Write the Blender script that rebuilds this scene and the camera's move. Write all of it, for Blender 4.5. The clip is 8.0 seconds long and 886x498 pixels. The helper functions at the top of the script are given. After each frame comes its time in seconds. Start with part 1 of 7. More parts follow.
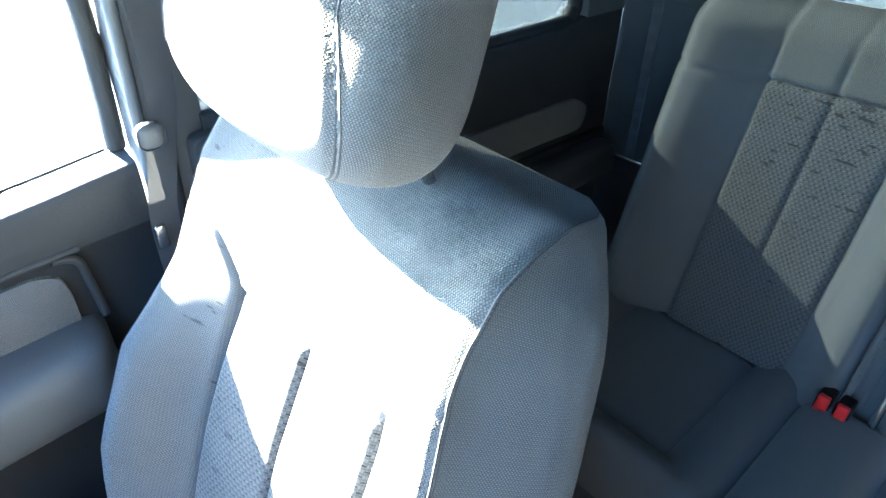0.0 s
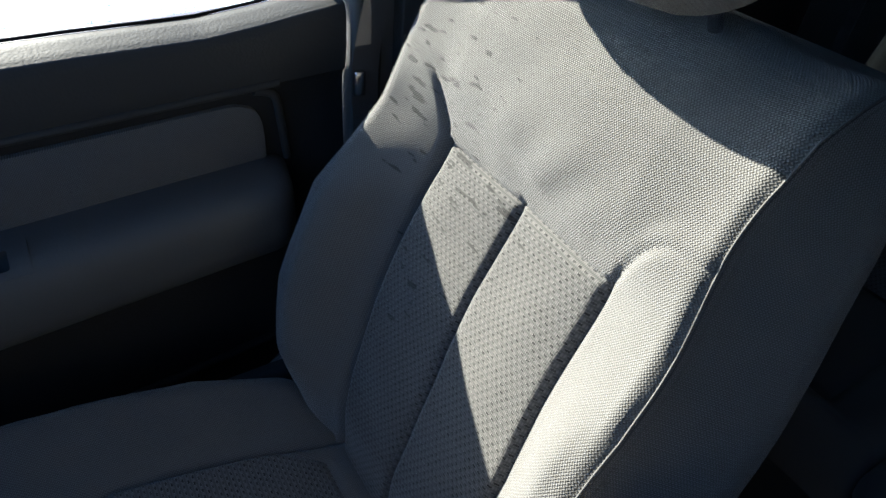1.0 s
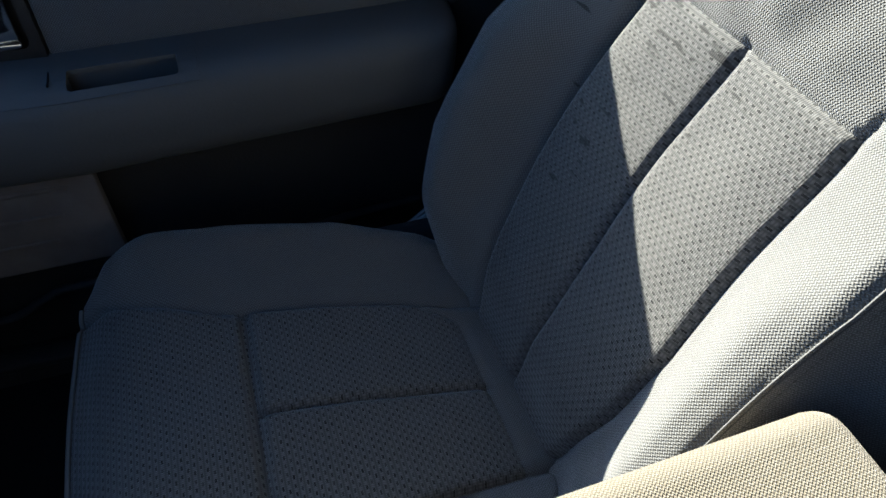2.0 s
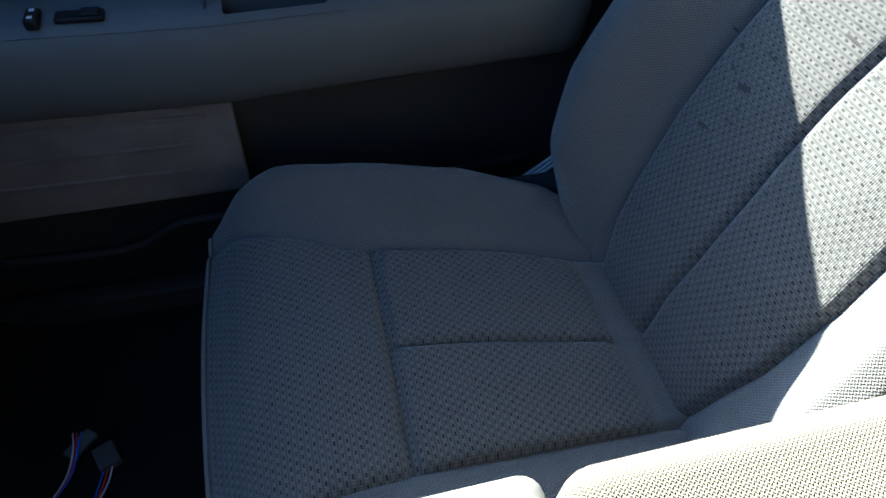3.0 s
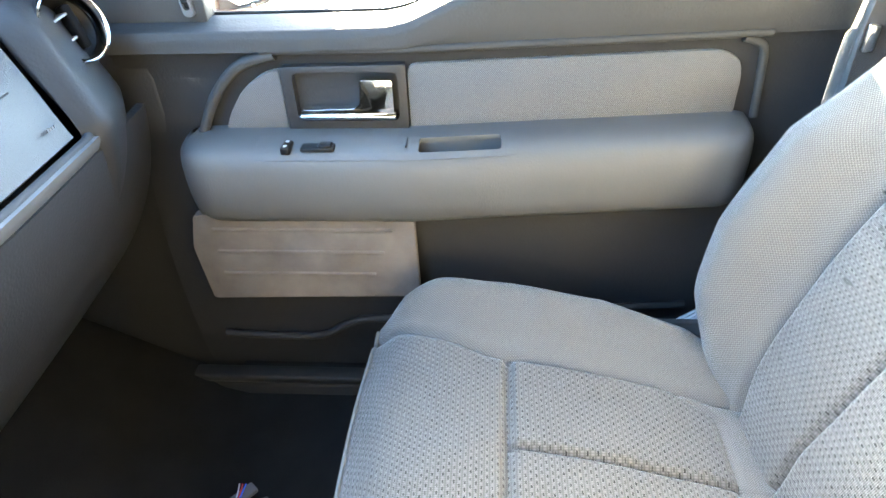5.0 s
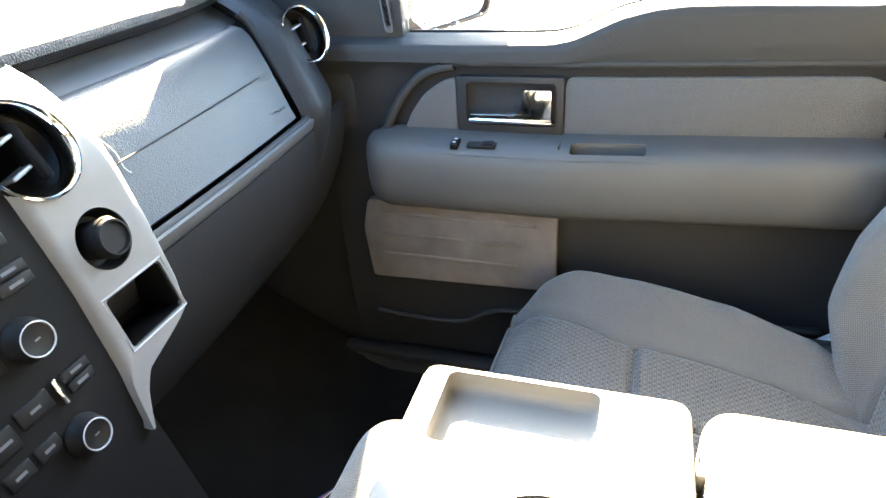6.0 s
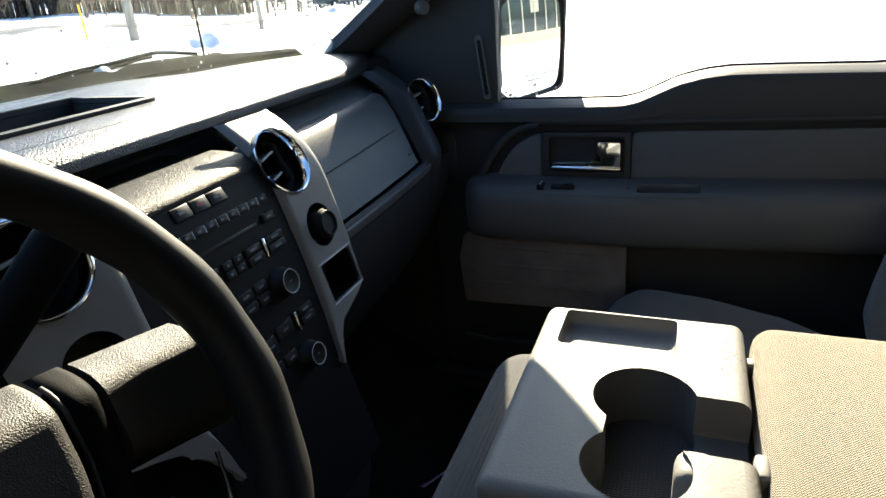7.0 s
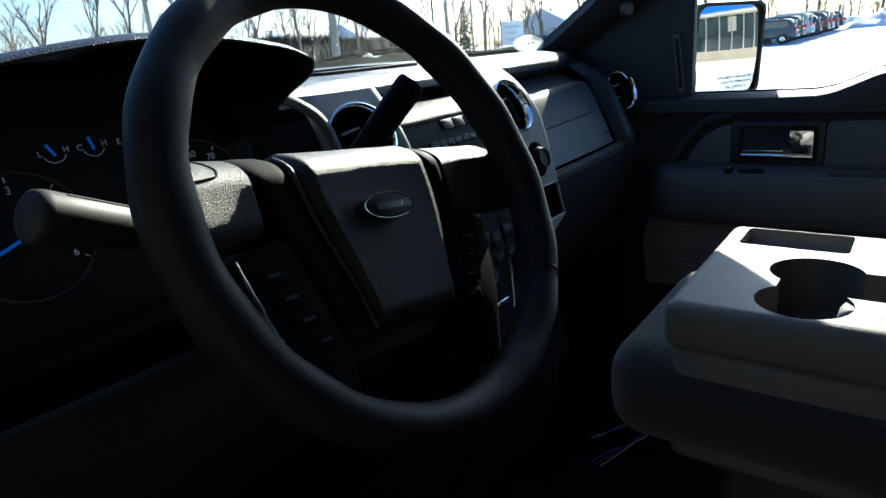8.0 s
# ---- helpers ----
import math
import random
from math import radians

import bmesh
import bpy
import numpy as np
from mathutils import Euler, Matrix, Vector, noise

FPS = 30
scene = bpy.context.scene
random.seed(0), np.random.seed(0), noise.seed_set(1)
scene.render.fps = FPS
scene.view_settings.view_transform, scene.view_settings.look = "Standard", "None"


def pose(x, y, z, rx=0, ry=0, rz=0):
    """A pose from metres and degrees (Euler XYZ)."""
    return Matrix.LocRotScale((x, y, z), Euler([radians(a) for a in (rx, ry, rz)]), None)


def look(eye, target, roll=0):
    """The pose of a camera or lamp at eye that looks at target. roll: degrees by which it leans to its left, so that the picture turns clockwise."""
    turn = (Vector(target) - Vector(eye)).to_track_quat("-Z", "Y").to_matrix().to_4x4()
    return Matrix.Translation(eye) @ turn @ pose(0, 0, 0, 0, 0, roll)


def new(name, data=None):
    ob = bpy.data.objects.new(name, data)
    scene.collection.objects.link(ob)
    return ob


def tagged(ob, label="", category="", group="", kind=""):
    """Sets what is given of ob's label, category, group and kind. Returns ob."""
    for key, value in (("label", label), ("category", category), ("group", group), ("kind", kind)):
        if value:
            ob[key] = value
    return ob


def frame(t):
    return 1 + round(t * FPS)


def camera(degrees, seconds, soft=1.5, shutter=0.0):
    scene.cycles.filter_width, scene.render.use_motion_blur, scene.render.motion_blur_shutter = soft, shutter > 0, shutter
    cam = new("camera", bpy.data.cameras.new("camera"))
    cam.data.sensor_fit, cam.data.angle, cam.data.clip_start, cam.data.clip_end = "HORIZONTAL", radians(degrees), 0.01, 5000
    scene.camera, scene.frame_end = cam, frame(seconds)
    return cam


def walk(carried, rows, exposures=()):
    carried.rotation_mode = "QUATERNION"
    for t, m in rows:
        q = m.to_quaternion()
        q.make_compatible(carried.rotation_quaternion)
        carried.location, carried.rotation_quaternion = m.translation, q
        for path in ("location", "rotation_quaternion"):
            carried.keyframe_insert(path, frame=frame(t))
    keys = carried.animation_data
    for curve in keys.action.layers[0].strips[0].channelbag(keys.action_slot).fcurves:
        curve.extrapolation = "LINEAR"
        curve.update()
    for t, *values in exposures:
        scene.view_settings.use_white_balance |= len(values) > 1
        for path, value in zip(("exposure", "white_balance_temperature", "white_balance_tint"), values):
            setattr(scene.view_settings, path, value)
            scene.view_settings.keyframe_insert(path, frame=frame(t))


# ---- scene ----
cam = camera(70.5, 8.0)

PATH = [
    (0.0, look((-0.056, -0.315, 1.310), (0.549, -0.877, 0.746), 1.25)),
    (0.5, look((-0.005, -0.211, 1.272), (0.630, -0.732, 0.701), 4.49)),
    (1.0, look((0.020, -0.157, 1.200), (0.646, -0.604, 0.561), 6.29)),
    (1.2, look((0.028, -0.142, 1.170), (0.646, -0.551, 0.499), 6.09)),
    (1.5, look((0.029, -0.127, 1.128), (0.650, -0.474, 0.425), 6.19)),
    (2.0, look((0.038, -0.089, 1.080), (0.655, -0.366, 0.344), 6.26)),
    (2.2, look((0.041, -0.053, 1.066), (0.654, -0.320, 0.323), 6.76)),
    (3.5, look((0.031, 0.032, 1.018), (0.679, -0.125, 0.273), 4.37)),
    (4.0, look((-0.000, 0.011, 1.043), (0.710, -0.091, 0.346), 3.43)),
    (4.2, look((-0.019, 0.002, 1.058), (0.712, -0.044, 0.377), -0.30)),
    (5.5, look((-0.138, -0.026, 1.061), (0.695, 0.119, 0.527), -1.22)),
    (6.0, look((-0.242, -0.014, 1.048), (0.575, 0.255, 0.539), -3.60)),
    (6.3, look((-0.314, 0.008, 1.055), (0.525, 0.299, 0.597), -1.54)),
    (6.5, look((-0.371, 0.006, 1.063), (0.474, 0.324, 0.631), -2.27)),
    (6.7, look((-0.427, 0.006, 1.072), (0.420, 0.343, 0.660), -3.63)),
    (7.0, look((-0.527, -0.006, 1.063), (0.325, 0.344, 0.673), -4.65)),
    (7.3, look((-0.603, -0.031, 1.024), (0.255, 0.315, 0.645), -3.49)),
    (7.5, look((-0.638, -0.046, 0.991), (0.209, 0.343, 0.628), -4.06)),
    (7.8, look((-0.716, -0.060, 0.971), (0.053, 0.505, 0.670), -6.52)),
    (8.0, look((-0.781, -0.059, 0.963), (-0.029, 0.526, 0.661), -5.04)),
]
EXPOSURES = [(0.0, 6.05, 4900, 1), (0.25, 5.10, 4900, 2), (0.5, 3.70, 4950, 5), (0.8, 2.85, 5000, 7), (1.2, 2.65, 5000, 7), (2.2, 2.78, 4850, 6), (3.3, 4.10, 4650, 3), (4.2, 6.20, 5500, 3), (5.5, 7.25, 7000, 4), (6.2, 5.65, 6500, 5), (6.8, 3.70, 5900, 5), (7.2, 2.60, 5600, 5), (7.5, 2.20, 5500, 4), (8.0, 2.25, 4900, 2)]
walk(cam, PATH, EXPOSURES)

# ---- light ----
SUN_WAY = Vector((1.0, 0.28, 0.50)).normalized()

world = bpy.data.worlds.new("sky")
scene.world = world
world.use_nodes = True
wt = world.node_tree
sky = wt.nodes.new("ShaderNodeTexSky")
sky.sky_type = 'NISHITA'
sky.sun_disc = False
sky.air_density = 1.0
sky.dust_density = 2.2
sky.ozone_density = 3.0
sky.sun_elevation = math.asin(SUN_WAY.z)
sky.sun_rotation = math.atan2(SUN_WAY.x, SUN_WAY.y)
wt.links.new(sky.outputs[0], wt.nodes["Background"].inputs[0])
wt.nodes["Background"].inputs[1].default_value = 0.07

sun = new("sun", bpy.data.lights.new("sun", 'SUN'))
sun.data.energy = 5.0
sun.data.angle = radians(0.5)
sun.data.color = (1.0, 0.80, 0.52)
sun.matrix_world = Matrix.Translation((6, 2, 6)) @ SUN_WAY.to_track_quat('Z', 'Y').to_matrix().to_4x4()

# ---- materials ----


class Graph:
    """A node material under construction."""

    def __init__(self, name, color=(0.5, 0.5, 0.5), rough=0.6, metal=0.0, spec=0.5):
        self.mat = bpy.data.materials.new(name)
        self.mat.use_nodes = True
        self.t = self.mat.node_tree
        self.b = self.t.nodes["Principled BSDF"]
        self.b.inputs["Base Color"].default_value = (*color, 1)
        self.b.inputs["Roughness"].default_value = rough
        self.b.inputs["Metallic"].default_value = metal
        # spec 0.5 is common plastic; less means a lower index, and so less gloss at grazing too
        root = math.sqrt(0.08 * spec)
        self.b.inputs["IOR"].default_value = (1 + root) / (1 - root)

    def node(self, kind, **ins):
        n = self.t.nodes.new(kind)
        for k, v in ins.items():
            self.plug(n.inputs[k.replace("_", " ")], v)
        return n

    def plug(self, socket, v):
        if isinstance(v, bpy.types.NodeSocket):
            self.t.links.new(v, socket)
        else:
            socket.default_value = v

    def math(self, op, a, b=0.0):
        n = self.t.nodes.new("ShaderNodeMath")
        n.operation = op
        self.plug(n.inputs[0], a)
        self.plug(n.inputs[1], b)
        return n.outputs[0]

    def coord(self, kind="Object"):
        return self.t.nodes.new("ShaderNodeTexCoord").outputs[kind]

    def noise(self, co, scale, detail=3.0, rough=0.6):
        n = self.node("ShaderNodeTexNoise", Vector=co, Scale=scale, Detail=detail, Roughness=rough)
        return n.outputs["Fac"]

    def ramp(self, fac, lo, hi, c0, c1):
        n = self.t.nodes.new("ShaderNodeValToRGB")
        n.color_ramp.elements[0].position, n.color_ramp.elements[1].position = lo, hi
        n.color_ramp.elements[0].color, n.color_ramp.elements[1].color = (*c0, 1), (*c1, 1)
        self.t.links.new(fac, n.inputs[0])
        return n.outputs[0]

    def mix(self, fac, a, b, kind='MIX'):
        n = self.t.nodes.new("ShaderNodeMix")
        n.data_type = 'RGBA'
        n.blend_type = kind
        self.plug(n.inputs[0], fac)
        for s, v in ((n.inputs[6], a), (n.inputs[7], b)):
            self.plug(s, v if isinstance(v, bpy.types.NodeSocket) else (*v, 1))
        return n.outputs[2]

    def bump(self, height, strength=0.3, distance=0.001):
        n = self.node("ShaderNodeBump", Height=height, Strength=strength, Distance=distance)
        self.t.links.new(n.outputs[0], self.b.inputs["Normal"])
        return n

    def color(self, v):
        self.t.links.new(v, self.b.inputs["Base Color"])

    def rough(self, v):
        self.t.links.new(v, self.b.inputs["Roughness"])


def shade(c, k):
    return tuple(min(1, x * k) for x in c)


def plastic(name, color, rough=0.5, grain=260.0, depth=0.0006, strength=0.5, spec=0.5):
    """Moulded plastic with a leather-like grain, faint smudges and dust."""
    g = Graph(name, color, rough, 0, spec)
    co = g.coord()
    v = g.node("ShaderNodeTexVoronoi", Vector=co, Scale=grain)
    v.feature = 'SMOOTH_F1'
    n = g.noise(co, 9.0, 4)
    fine = g.noise(co, grain * 2.2, 2)
    g.color(g.mix(g.math('MULTIPLY', n, 0.5), shade(color, 0.85), shade(color, 1.2)))
    g.rough(g.math('ADD', g.math('MULTIPLY', n, 0.18), rough - 0.09))
    g.bump(g.math('ADD', v.outputs["Distance"], g.math('MULTIPLY', fine, 0.25)), strength, depth)
    return g.mat


def smooth_plastic(name, color, rough=0.4, spec=0.35):
    g = Graph(name, color, rough, 0, spec)
    n = g.noise(g.coord(), 35, 4)
    g.color(g.mix(n, shade(color, 0.85), shade(color, 1.15)))
    g.rough(g.math('ADD', g.math('MULTIPLY', n, 0.2), rough - 0.1))
    return g.mat


def smudges(g, co, c, color, far=0.78, least=0.555):
    """Short slanting dirt marks gathered round the door-side shoulder."""
    turn = g.node("ShaderNodeMapping", Vector=co)
    turn.inputs["Rotation"].default_value = (0, 0, radians(-48))
    turn.inputs["Scale"].default_value = (28, 95, 1)
    spot = g.noise(turn.outputs[0], 1.0, 2, 0.45)
    d = g.node("ShaderNodeVectorMath", )
    d.operation = 'DISTANCE'
    g.plug(d.inputs[0], co)
    d.inputs[1].default_value = (0.19, 0.545, 0)
    lim = g.math('ADD', g.math('MULTIPLY', d.outputs["Value"], far), least)
    over = g.math('MULTIPLY', g.math('SUBTRACT', spot, lim), 22.0)
    n = g.node("ShaderNodeClamp", Value=over)
    return g.mix(g.math('MULTIPLY', n.outputs[0], 0.72), c, shade(color, 0.16))


def weave(name, color, period=0.0031, kind="UV", stains=False):
    """Plain upholstery: a fine two-way weave."""
    g = Graph(name, color, 0.92, 0, 0.15)
    co = g.coord("UV" if kind == "UV" else "Object")
    s = g.node("ShaderNodeSeparateXYZ", Vector=co)
    k = 2 * math.pi / period
    u, v = s.outputs[0], s.outputs[1]
    # cloth without its own unwrapping: the threads follow the way it faces
    if kind == "YZ":
        u, v = v, s.outputs[2]
    elif kind == "XYZ":
        u, v = g.math('ADD', u, v), g.math('ADD', s.outputs[2], g.math('MULTIPLY', v, 0.5))
    rows = g.math('DIVIDE', v, period * 0.62)
    row, part_up = g.math('FLOOR', rows), g.math('FRACT', rows)
    # threads slant one way in one row and back in the next
    way = g.math('SUBTRACT', 1.0, g.math('MULTIPLY', g.math('FLOORED_MODULO', row, 2.0), 2.0))
    sh = g.math('MULTIPLY', way, g.math('MULTIPLY', part_up, 2.6))
    a = g.math('SINE', g.math('ADD', g.math('MULTIPLY', u, k), sh))
    b = g.math('SINE', g.math('MULTIPLY', part_up, math.pi))
    h = g.math('MULTIPLY', g.math('ADD', a, 1.0), g.math('ADD', g.math('MULTIPLY', b, 0.75), 0.35))
    n = g.noise(co, 14, 3)
    fine = g.noise(co, 900, 2)
    c = g.mix(g.math('MULTIPLY', h, 0.46), shade(color, 0.42), shade(color, 1.42))
    c = g.mix(g.math('MULTIPLY', n, 0.35), c, shade(color, 0.8))
    c = g.mix(g.math('MULTIPLY', fine, 0.3), c, shade(color, 1.2))
    if stains:
        c = smudges(g, co, c, color)
    g.color(c)
    g.b.inputs["Sheen Weight"].default_value = 0.25
    g.bump(h, 0.55, 0.0010)
    return g.mat


def dotted(name, color, kind="UV"):
    """Inset upholstery: a basket weave with staggered dark slots."""
    g = Graph(name, color, 0.92, 0, 0.15)
    co = g.coord(kind)
    s = g.node("ShaderNodeSeparateXYZ", Vector=co)
    u, v = s.outputs[0], s.outputs[1]
    rows = g.math('DIVIDE', v, 0.0066)
    r = g.math('FLOOR', rows)
    fv = g.math('FRACT', rows)
    cols = g.math('ADD', g.math('DIVIDE', u, 0.0098), g.math('MULTIPLY', r, 0.5))
    fu = g.math('FRACT', cols)
    slot = g.math('MULTIPLY', g.math('LESS_THAN', fu, g.math('ADD', 0.30, g.math('MULTIPLY', g.noise(co, 330, 1), 0.36))), g.math('MULTIPLY', g.math('GREATER_THAN', fv, 0.30), g.math('LESS_THAN', fv, 0.66)))
    rib = g.math('SINE', g.math('MULTIPLY', u, 2 * math.pi / 0.0024))
    body = g.math('SINE', g.math('MULTIPLY', fv, math.pi))
    h = g.math('SUBTRACT', g.math('ADD', g.math('MULTIPLY', rib, 0.14), g.math('MULTIPLY', body, 0.6)), slot)
    n = g.noise(co, 16, 3)
    c = g.mix(g.math('MULTIPLY', body, g.math('ADD', 0.62, g.math('MULTIPLY', rib, 0.30))), shade(color, 0.50), shade(color, 1.38))
    c = g.mix(g.math('MULTIPLY', n, 0.35), c, shade(color, 0.8))
    cell = g.node("ShaderNodeCombineXYZ", X=g.math('FLOOR', cols), Y=r)
    wn = g.node("ShaderNodeTexWhiteNoise", Vector=cell.outputs[0])
    some = g.math('ADD', 0.62, g.math('MULTIPLY', wn.outputs["Value"], 0.38))
    c = g.mix(g.math('MULTIPLY', slot, some), c, shade(color, 0.16))
    c = smudges(g, co, c, color, 0.42, 0.55)
    g.color(c)
    g.b.inputs["Sheen Weight"].default_value = 0.25
    g.bump(h, 0.7, 0.0013)
    return g.mat


def carpet(name, color, scale=700):
    g = Graph(name, color, 1.0, 0, 0.05)
    co = g.coord()
    f = g.noise(co, scale, 2)
    n = g.noise(co, 12, 4)
    g.color(g.mix(n, shade(color, 0.6), shade(color, 1.5)))
    g.bump(f, 0.8, 0.002)
    return g.mat


def metal(name, color, rough, brushed=0.0):
    g = Graph(name, color, rough, 1.0)
    co = g.coord()
    n = g.noise(co, 40, 4)
    g.rough(g.math('ADD', g.math('MULTIPLY', n, 0.12), max(0.02, rough - 0.06)))
    if brushed:
        g.bump(g.noise(co, 1600, 2), brushed, 0.0002)
    return g.mat


def glass(name, tint=(1, 1, 1)):
    """A clear pane: see-through with a mirror gloss that grows towards grazing."""
    g = Graph(name)
    t = g.t
    tr = t.nodes.new("ShaderNodeBsdfTransparent")
    tr.inputs[0].default_value = (*tint, 1)
    gl = t.nodes.new("ShaderNodeBsdfGlossy")
    gl.inputs["Roughness"].default_value = 0.02
    fr = t.nodes.new("ShaderNodeFresnel")
    fr.inputs[0].default_value = 1.45
    k = g.math('MULTIPLY', fr.outputs[0], 0.12)
    mx = t.nodes.new("ShaderNodeMixShader")
    t.links.new(k, mx.inputs[0])
    t.links.new(tr.outputs[0], mx.inputs[1])
    t.links.new(gl.outputs[0], mx.inputs[2])
    t.links.new(mx.outputs[0], t.nodes["Material Output"].inputs[0])
    return g.mat


def film(name, color, clear):
    """Thin printed plastic on a pane: part of the daylight comes through."""
    g = Graph(name)
    t = g.t
    tr = t.nodes.new("ShaderNodeBsdfTransparent")
    tl = t.nodes.new("ShaderNodeBsdfTranslucent")
    tl.inputs[0].default_value = (*color, 1)
    mx = t.nodes.new("ShaderNodeMixShader")
    mx.inputs[0].default_value = 1 - clear
    t.links.new(tr.outputs[0], mx.inputs[1])
    t.links.new(tl.outputs[0], mx.inputs[2])
    t.links.new(mx.outputs[0], t.nodes["Material Output"].inputs[0])
    return g.mat


def snow(name):
    g = Graph(name, (0.82, 0.85, 0.9), 0.75, 0, 0.3)
    co = g.coord()
    a = g.noise(co, 0.25, 6, 0.65)
    b = g.noise(co, 2.5, 6, 0.7)
    g.color(g.mix(a, (0.60, 0.64, 0.69), (0.80, 0.85, 0.92)))
    g.bump(g.math('ADD', b, g.math('MULTIPLY', g.noise(co, 14, 4), 0.3)), 0.9, 0.25)
    return g.mat


def bark(name, color):
    g = Graph(name, color, 0.95, 0, 0.1)
    n = g.noise(g.coord(), 3.0, 5)
    g.color(g.mix(n, shade(color, 0.5), shade(color, 1.5)))
    return g.mat


def paint(name, color, rough=0.25):
    g = Graph(name, color, rough)
    g.b.inputs["Coat Weight"].default_value = 0.6
    n = g.noise(g.coord(), 3.0, 4)
    g.color(g.mix(n, shade(color, 0.8), shade(color, 1.15)))
    return g.mat


def masonry(name, color):
    g = Graph(name, color, 0.9, 0, 0.2)
    n = g.noise(g.coord(), 1.2, 6)
    g.color(g.mix(n, shade(color, 0.7), shade(color, 1.2)))
    g.bump(g.noise(g.coord(), 40, 4), 0.5, 0.01)
    return g.mat


FABRIC = (0.124, 0.122, 0.117)
M_FABRIC = weave("seat_weave", FABRIC, stains=False)
M_FABRIC_SPOT = weave("seat_weave_spotted", FABRIC, stains=True)
M_DOT = dotted("seat_inset_weave", (0.114, 0.112, 0.108))
M_PIPE = smooth_plastic("seat_piping", (0.114, 0.112, 0.107), 0.8)
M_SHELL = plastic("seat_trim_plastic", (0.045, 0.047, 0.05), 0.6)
M_DOOR = plastic("door_upper_vinyl", (0.040, 0.0415, 0.043), 0.65, spec=0.25)
M_ARM = plastic("door_armrest_vinyl", (0.088, 0.0905, 0.092), 0.6, 320, 0.0004, spec=0.35)
M_DOORLOW = plastic("door_lower_plastic", (0.022, 0.023, 0.025), 0.65, spec=0.3)
M_INSERT = weave("door_insert_cloth", (0.125, 0.127, 0.130), 0.003, "YZ")
M_POCKET = carpet("map_pocket_felt", (0.155, 0.141, 0.132), 900)
M_BEZEL = plastic("handle_bezel", (0.026, 0.026, 0.027), 0.5, spec=0.3)
M_DASH = plastic("dash_skin", (0.0120, 0.0121, 0.0124), 0.34, 520, 0.0013, 1.0, 0.35)
M_DASHLOW = plastic("dash_lower", (0.020, 0.021, 0.023), 0.6, spec=0.3)
M_PAD = plastic("airbag_cover_skin", (0.042, 0.044, 0.047), 0.46, 560, 0.0006, 0.8, 0.4)
M_TRIM = smooth_plastic("dash_trim_grey", (0.075, 0.076, 0.078), 0.6)
M_BROW = plastic("brow_dotted_skin", (0.0062, 0.0055, 0.0042), 0.5, 700, 0.0008, 1.0, 0.10)
M_SILVER = smooth_plastic("satin_silver_paint", (0.165, 0.163, 0.156), 0.5)
M_CHROME = metal("chrome", (0.86, 0.87, 0.88), 0.05)
# darker than plain black plastic: the shift lever's shade is put into the colour
M_STALK = smooth_plastic("stalk_plastic_darkened", (0.0045, 0.0045, 0.0048), 0.6, 0.05)
M_BLACK = smooth_plastic("black_plastic", (0.006, 0.006, 0.0065), 0.45, 0.2)
M_RADIO = plastic("radio_face", (0.0052, 0.0053, 0.0058), 0.6, 900, 0.0003, 0.4, 0.12)
M_BUTTON = plastic("button_plastic", (0.0075, 0.0078, 0.0086), 0.5, 1200, 0.0001, 0.3, 0.2)
M_MARK = smooth_plastic("printed_mark", (0.55, 0.57, 0.60), 0.6)
M_MARKDIM = smooth_plastic("printed_mark_dim", (0.10, 0.105, 0.115), 0.6)
M_RING = smooth_plastic("knob_ring_paint", (0.38, 0.384, 0.39), 0.35)
M_RAIL = metal("dull_steel", (0.34, 0.34, 0.345), 0.5)
M_RED = smooth_plastic("red_button", (0.55, 0.02, 0.02), 0.4)
M_DIMRED = smooth_plastic("dim_red_print", (0.22, 0.02, 0.02), 0.5)
M_WHEEL = plastic("wheel_skin", (0.0088, 0.0088, 0.0092), 0.55, 1300, 0.00018, 0.35, 0.16)
M_HUB = plastic("wheel_hub_skin", (0.020, 0.0192, 0.0175), 0.5, 1300, 0.0005, 0.9, 0.25)
M_STRIP = plastic("wheel_strip_skin", (0.0030, 0.0030, 0.0031), 0.7, 1000, 0.0002, 0.5, 0.05)
# lighter than the hub skin: the pad edge's highlight is put into the colour
M_RIDGE = smooth_plastic("hub_ridge_highlight", (0.04, 0.0385, 0.036), 0.5, 0.2)
M_EMBLEM = metal("dull_emblem_metal", (0.20, 0.20, 0.205), 0.3)
M_COWL = smooth_plastic("cowl_rubber", (0.003, 0.003, 0.003), 0.95, 0.01)
M_PODMARK = smooth_plastic("pod_mark", (0.03, 0.031, 0.033), 0.6)
M_LEVER = smooth_plastic("signal_lever_plastic", (0.018, 0.0175, 0.0165), 0.55, 0.2)
M_CONSOLE = plastic("console_plastic", (0.140, 0.136, 0.127), 0.6, 380, 0.0004, spec=0.35)
M_ARMCLOTH = weave("console_armrest_cloth", (0.150, 0.130, 0.094), 0.0026, "XY")
M_JUMP = weave("jump_seat_cloth", (0.045, 0.046, 0.048), 0.0030, "XYZ")
M_CARPET = carpet("floor_carpet", (0.012, 0.0125, 0.013))
M_LINER = carpet("headliner_cloth", (0.07, 0.068, 0.066), 500)
M_PILLAR = plastic("pillar_trim", (0.100, 0.103, 0.106), 0.55, spec=0.35)
M_GLASS = glass("window_glass", (0.85, 0.87, 0.86))
M_PRIVACY = glass("privacy_glass", (0.13, 0.14, 0.14))
M_WEBBING = weave("belt_webbing", (0.10, 0.10, 0.105), 0.002, "YZ")
M_STEEL = metal("steel", (0.55, 0.55, 0.56), 0.25)
M_RUBBER = smooth_plastic("rubber", (0.02, 0.02, 0.02), 0.7)
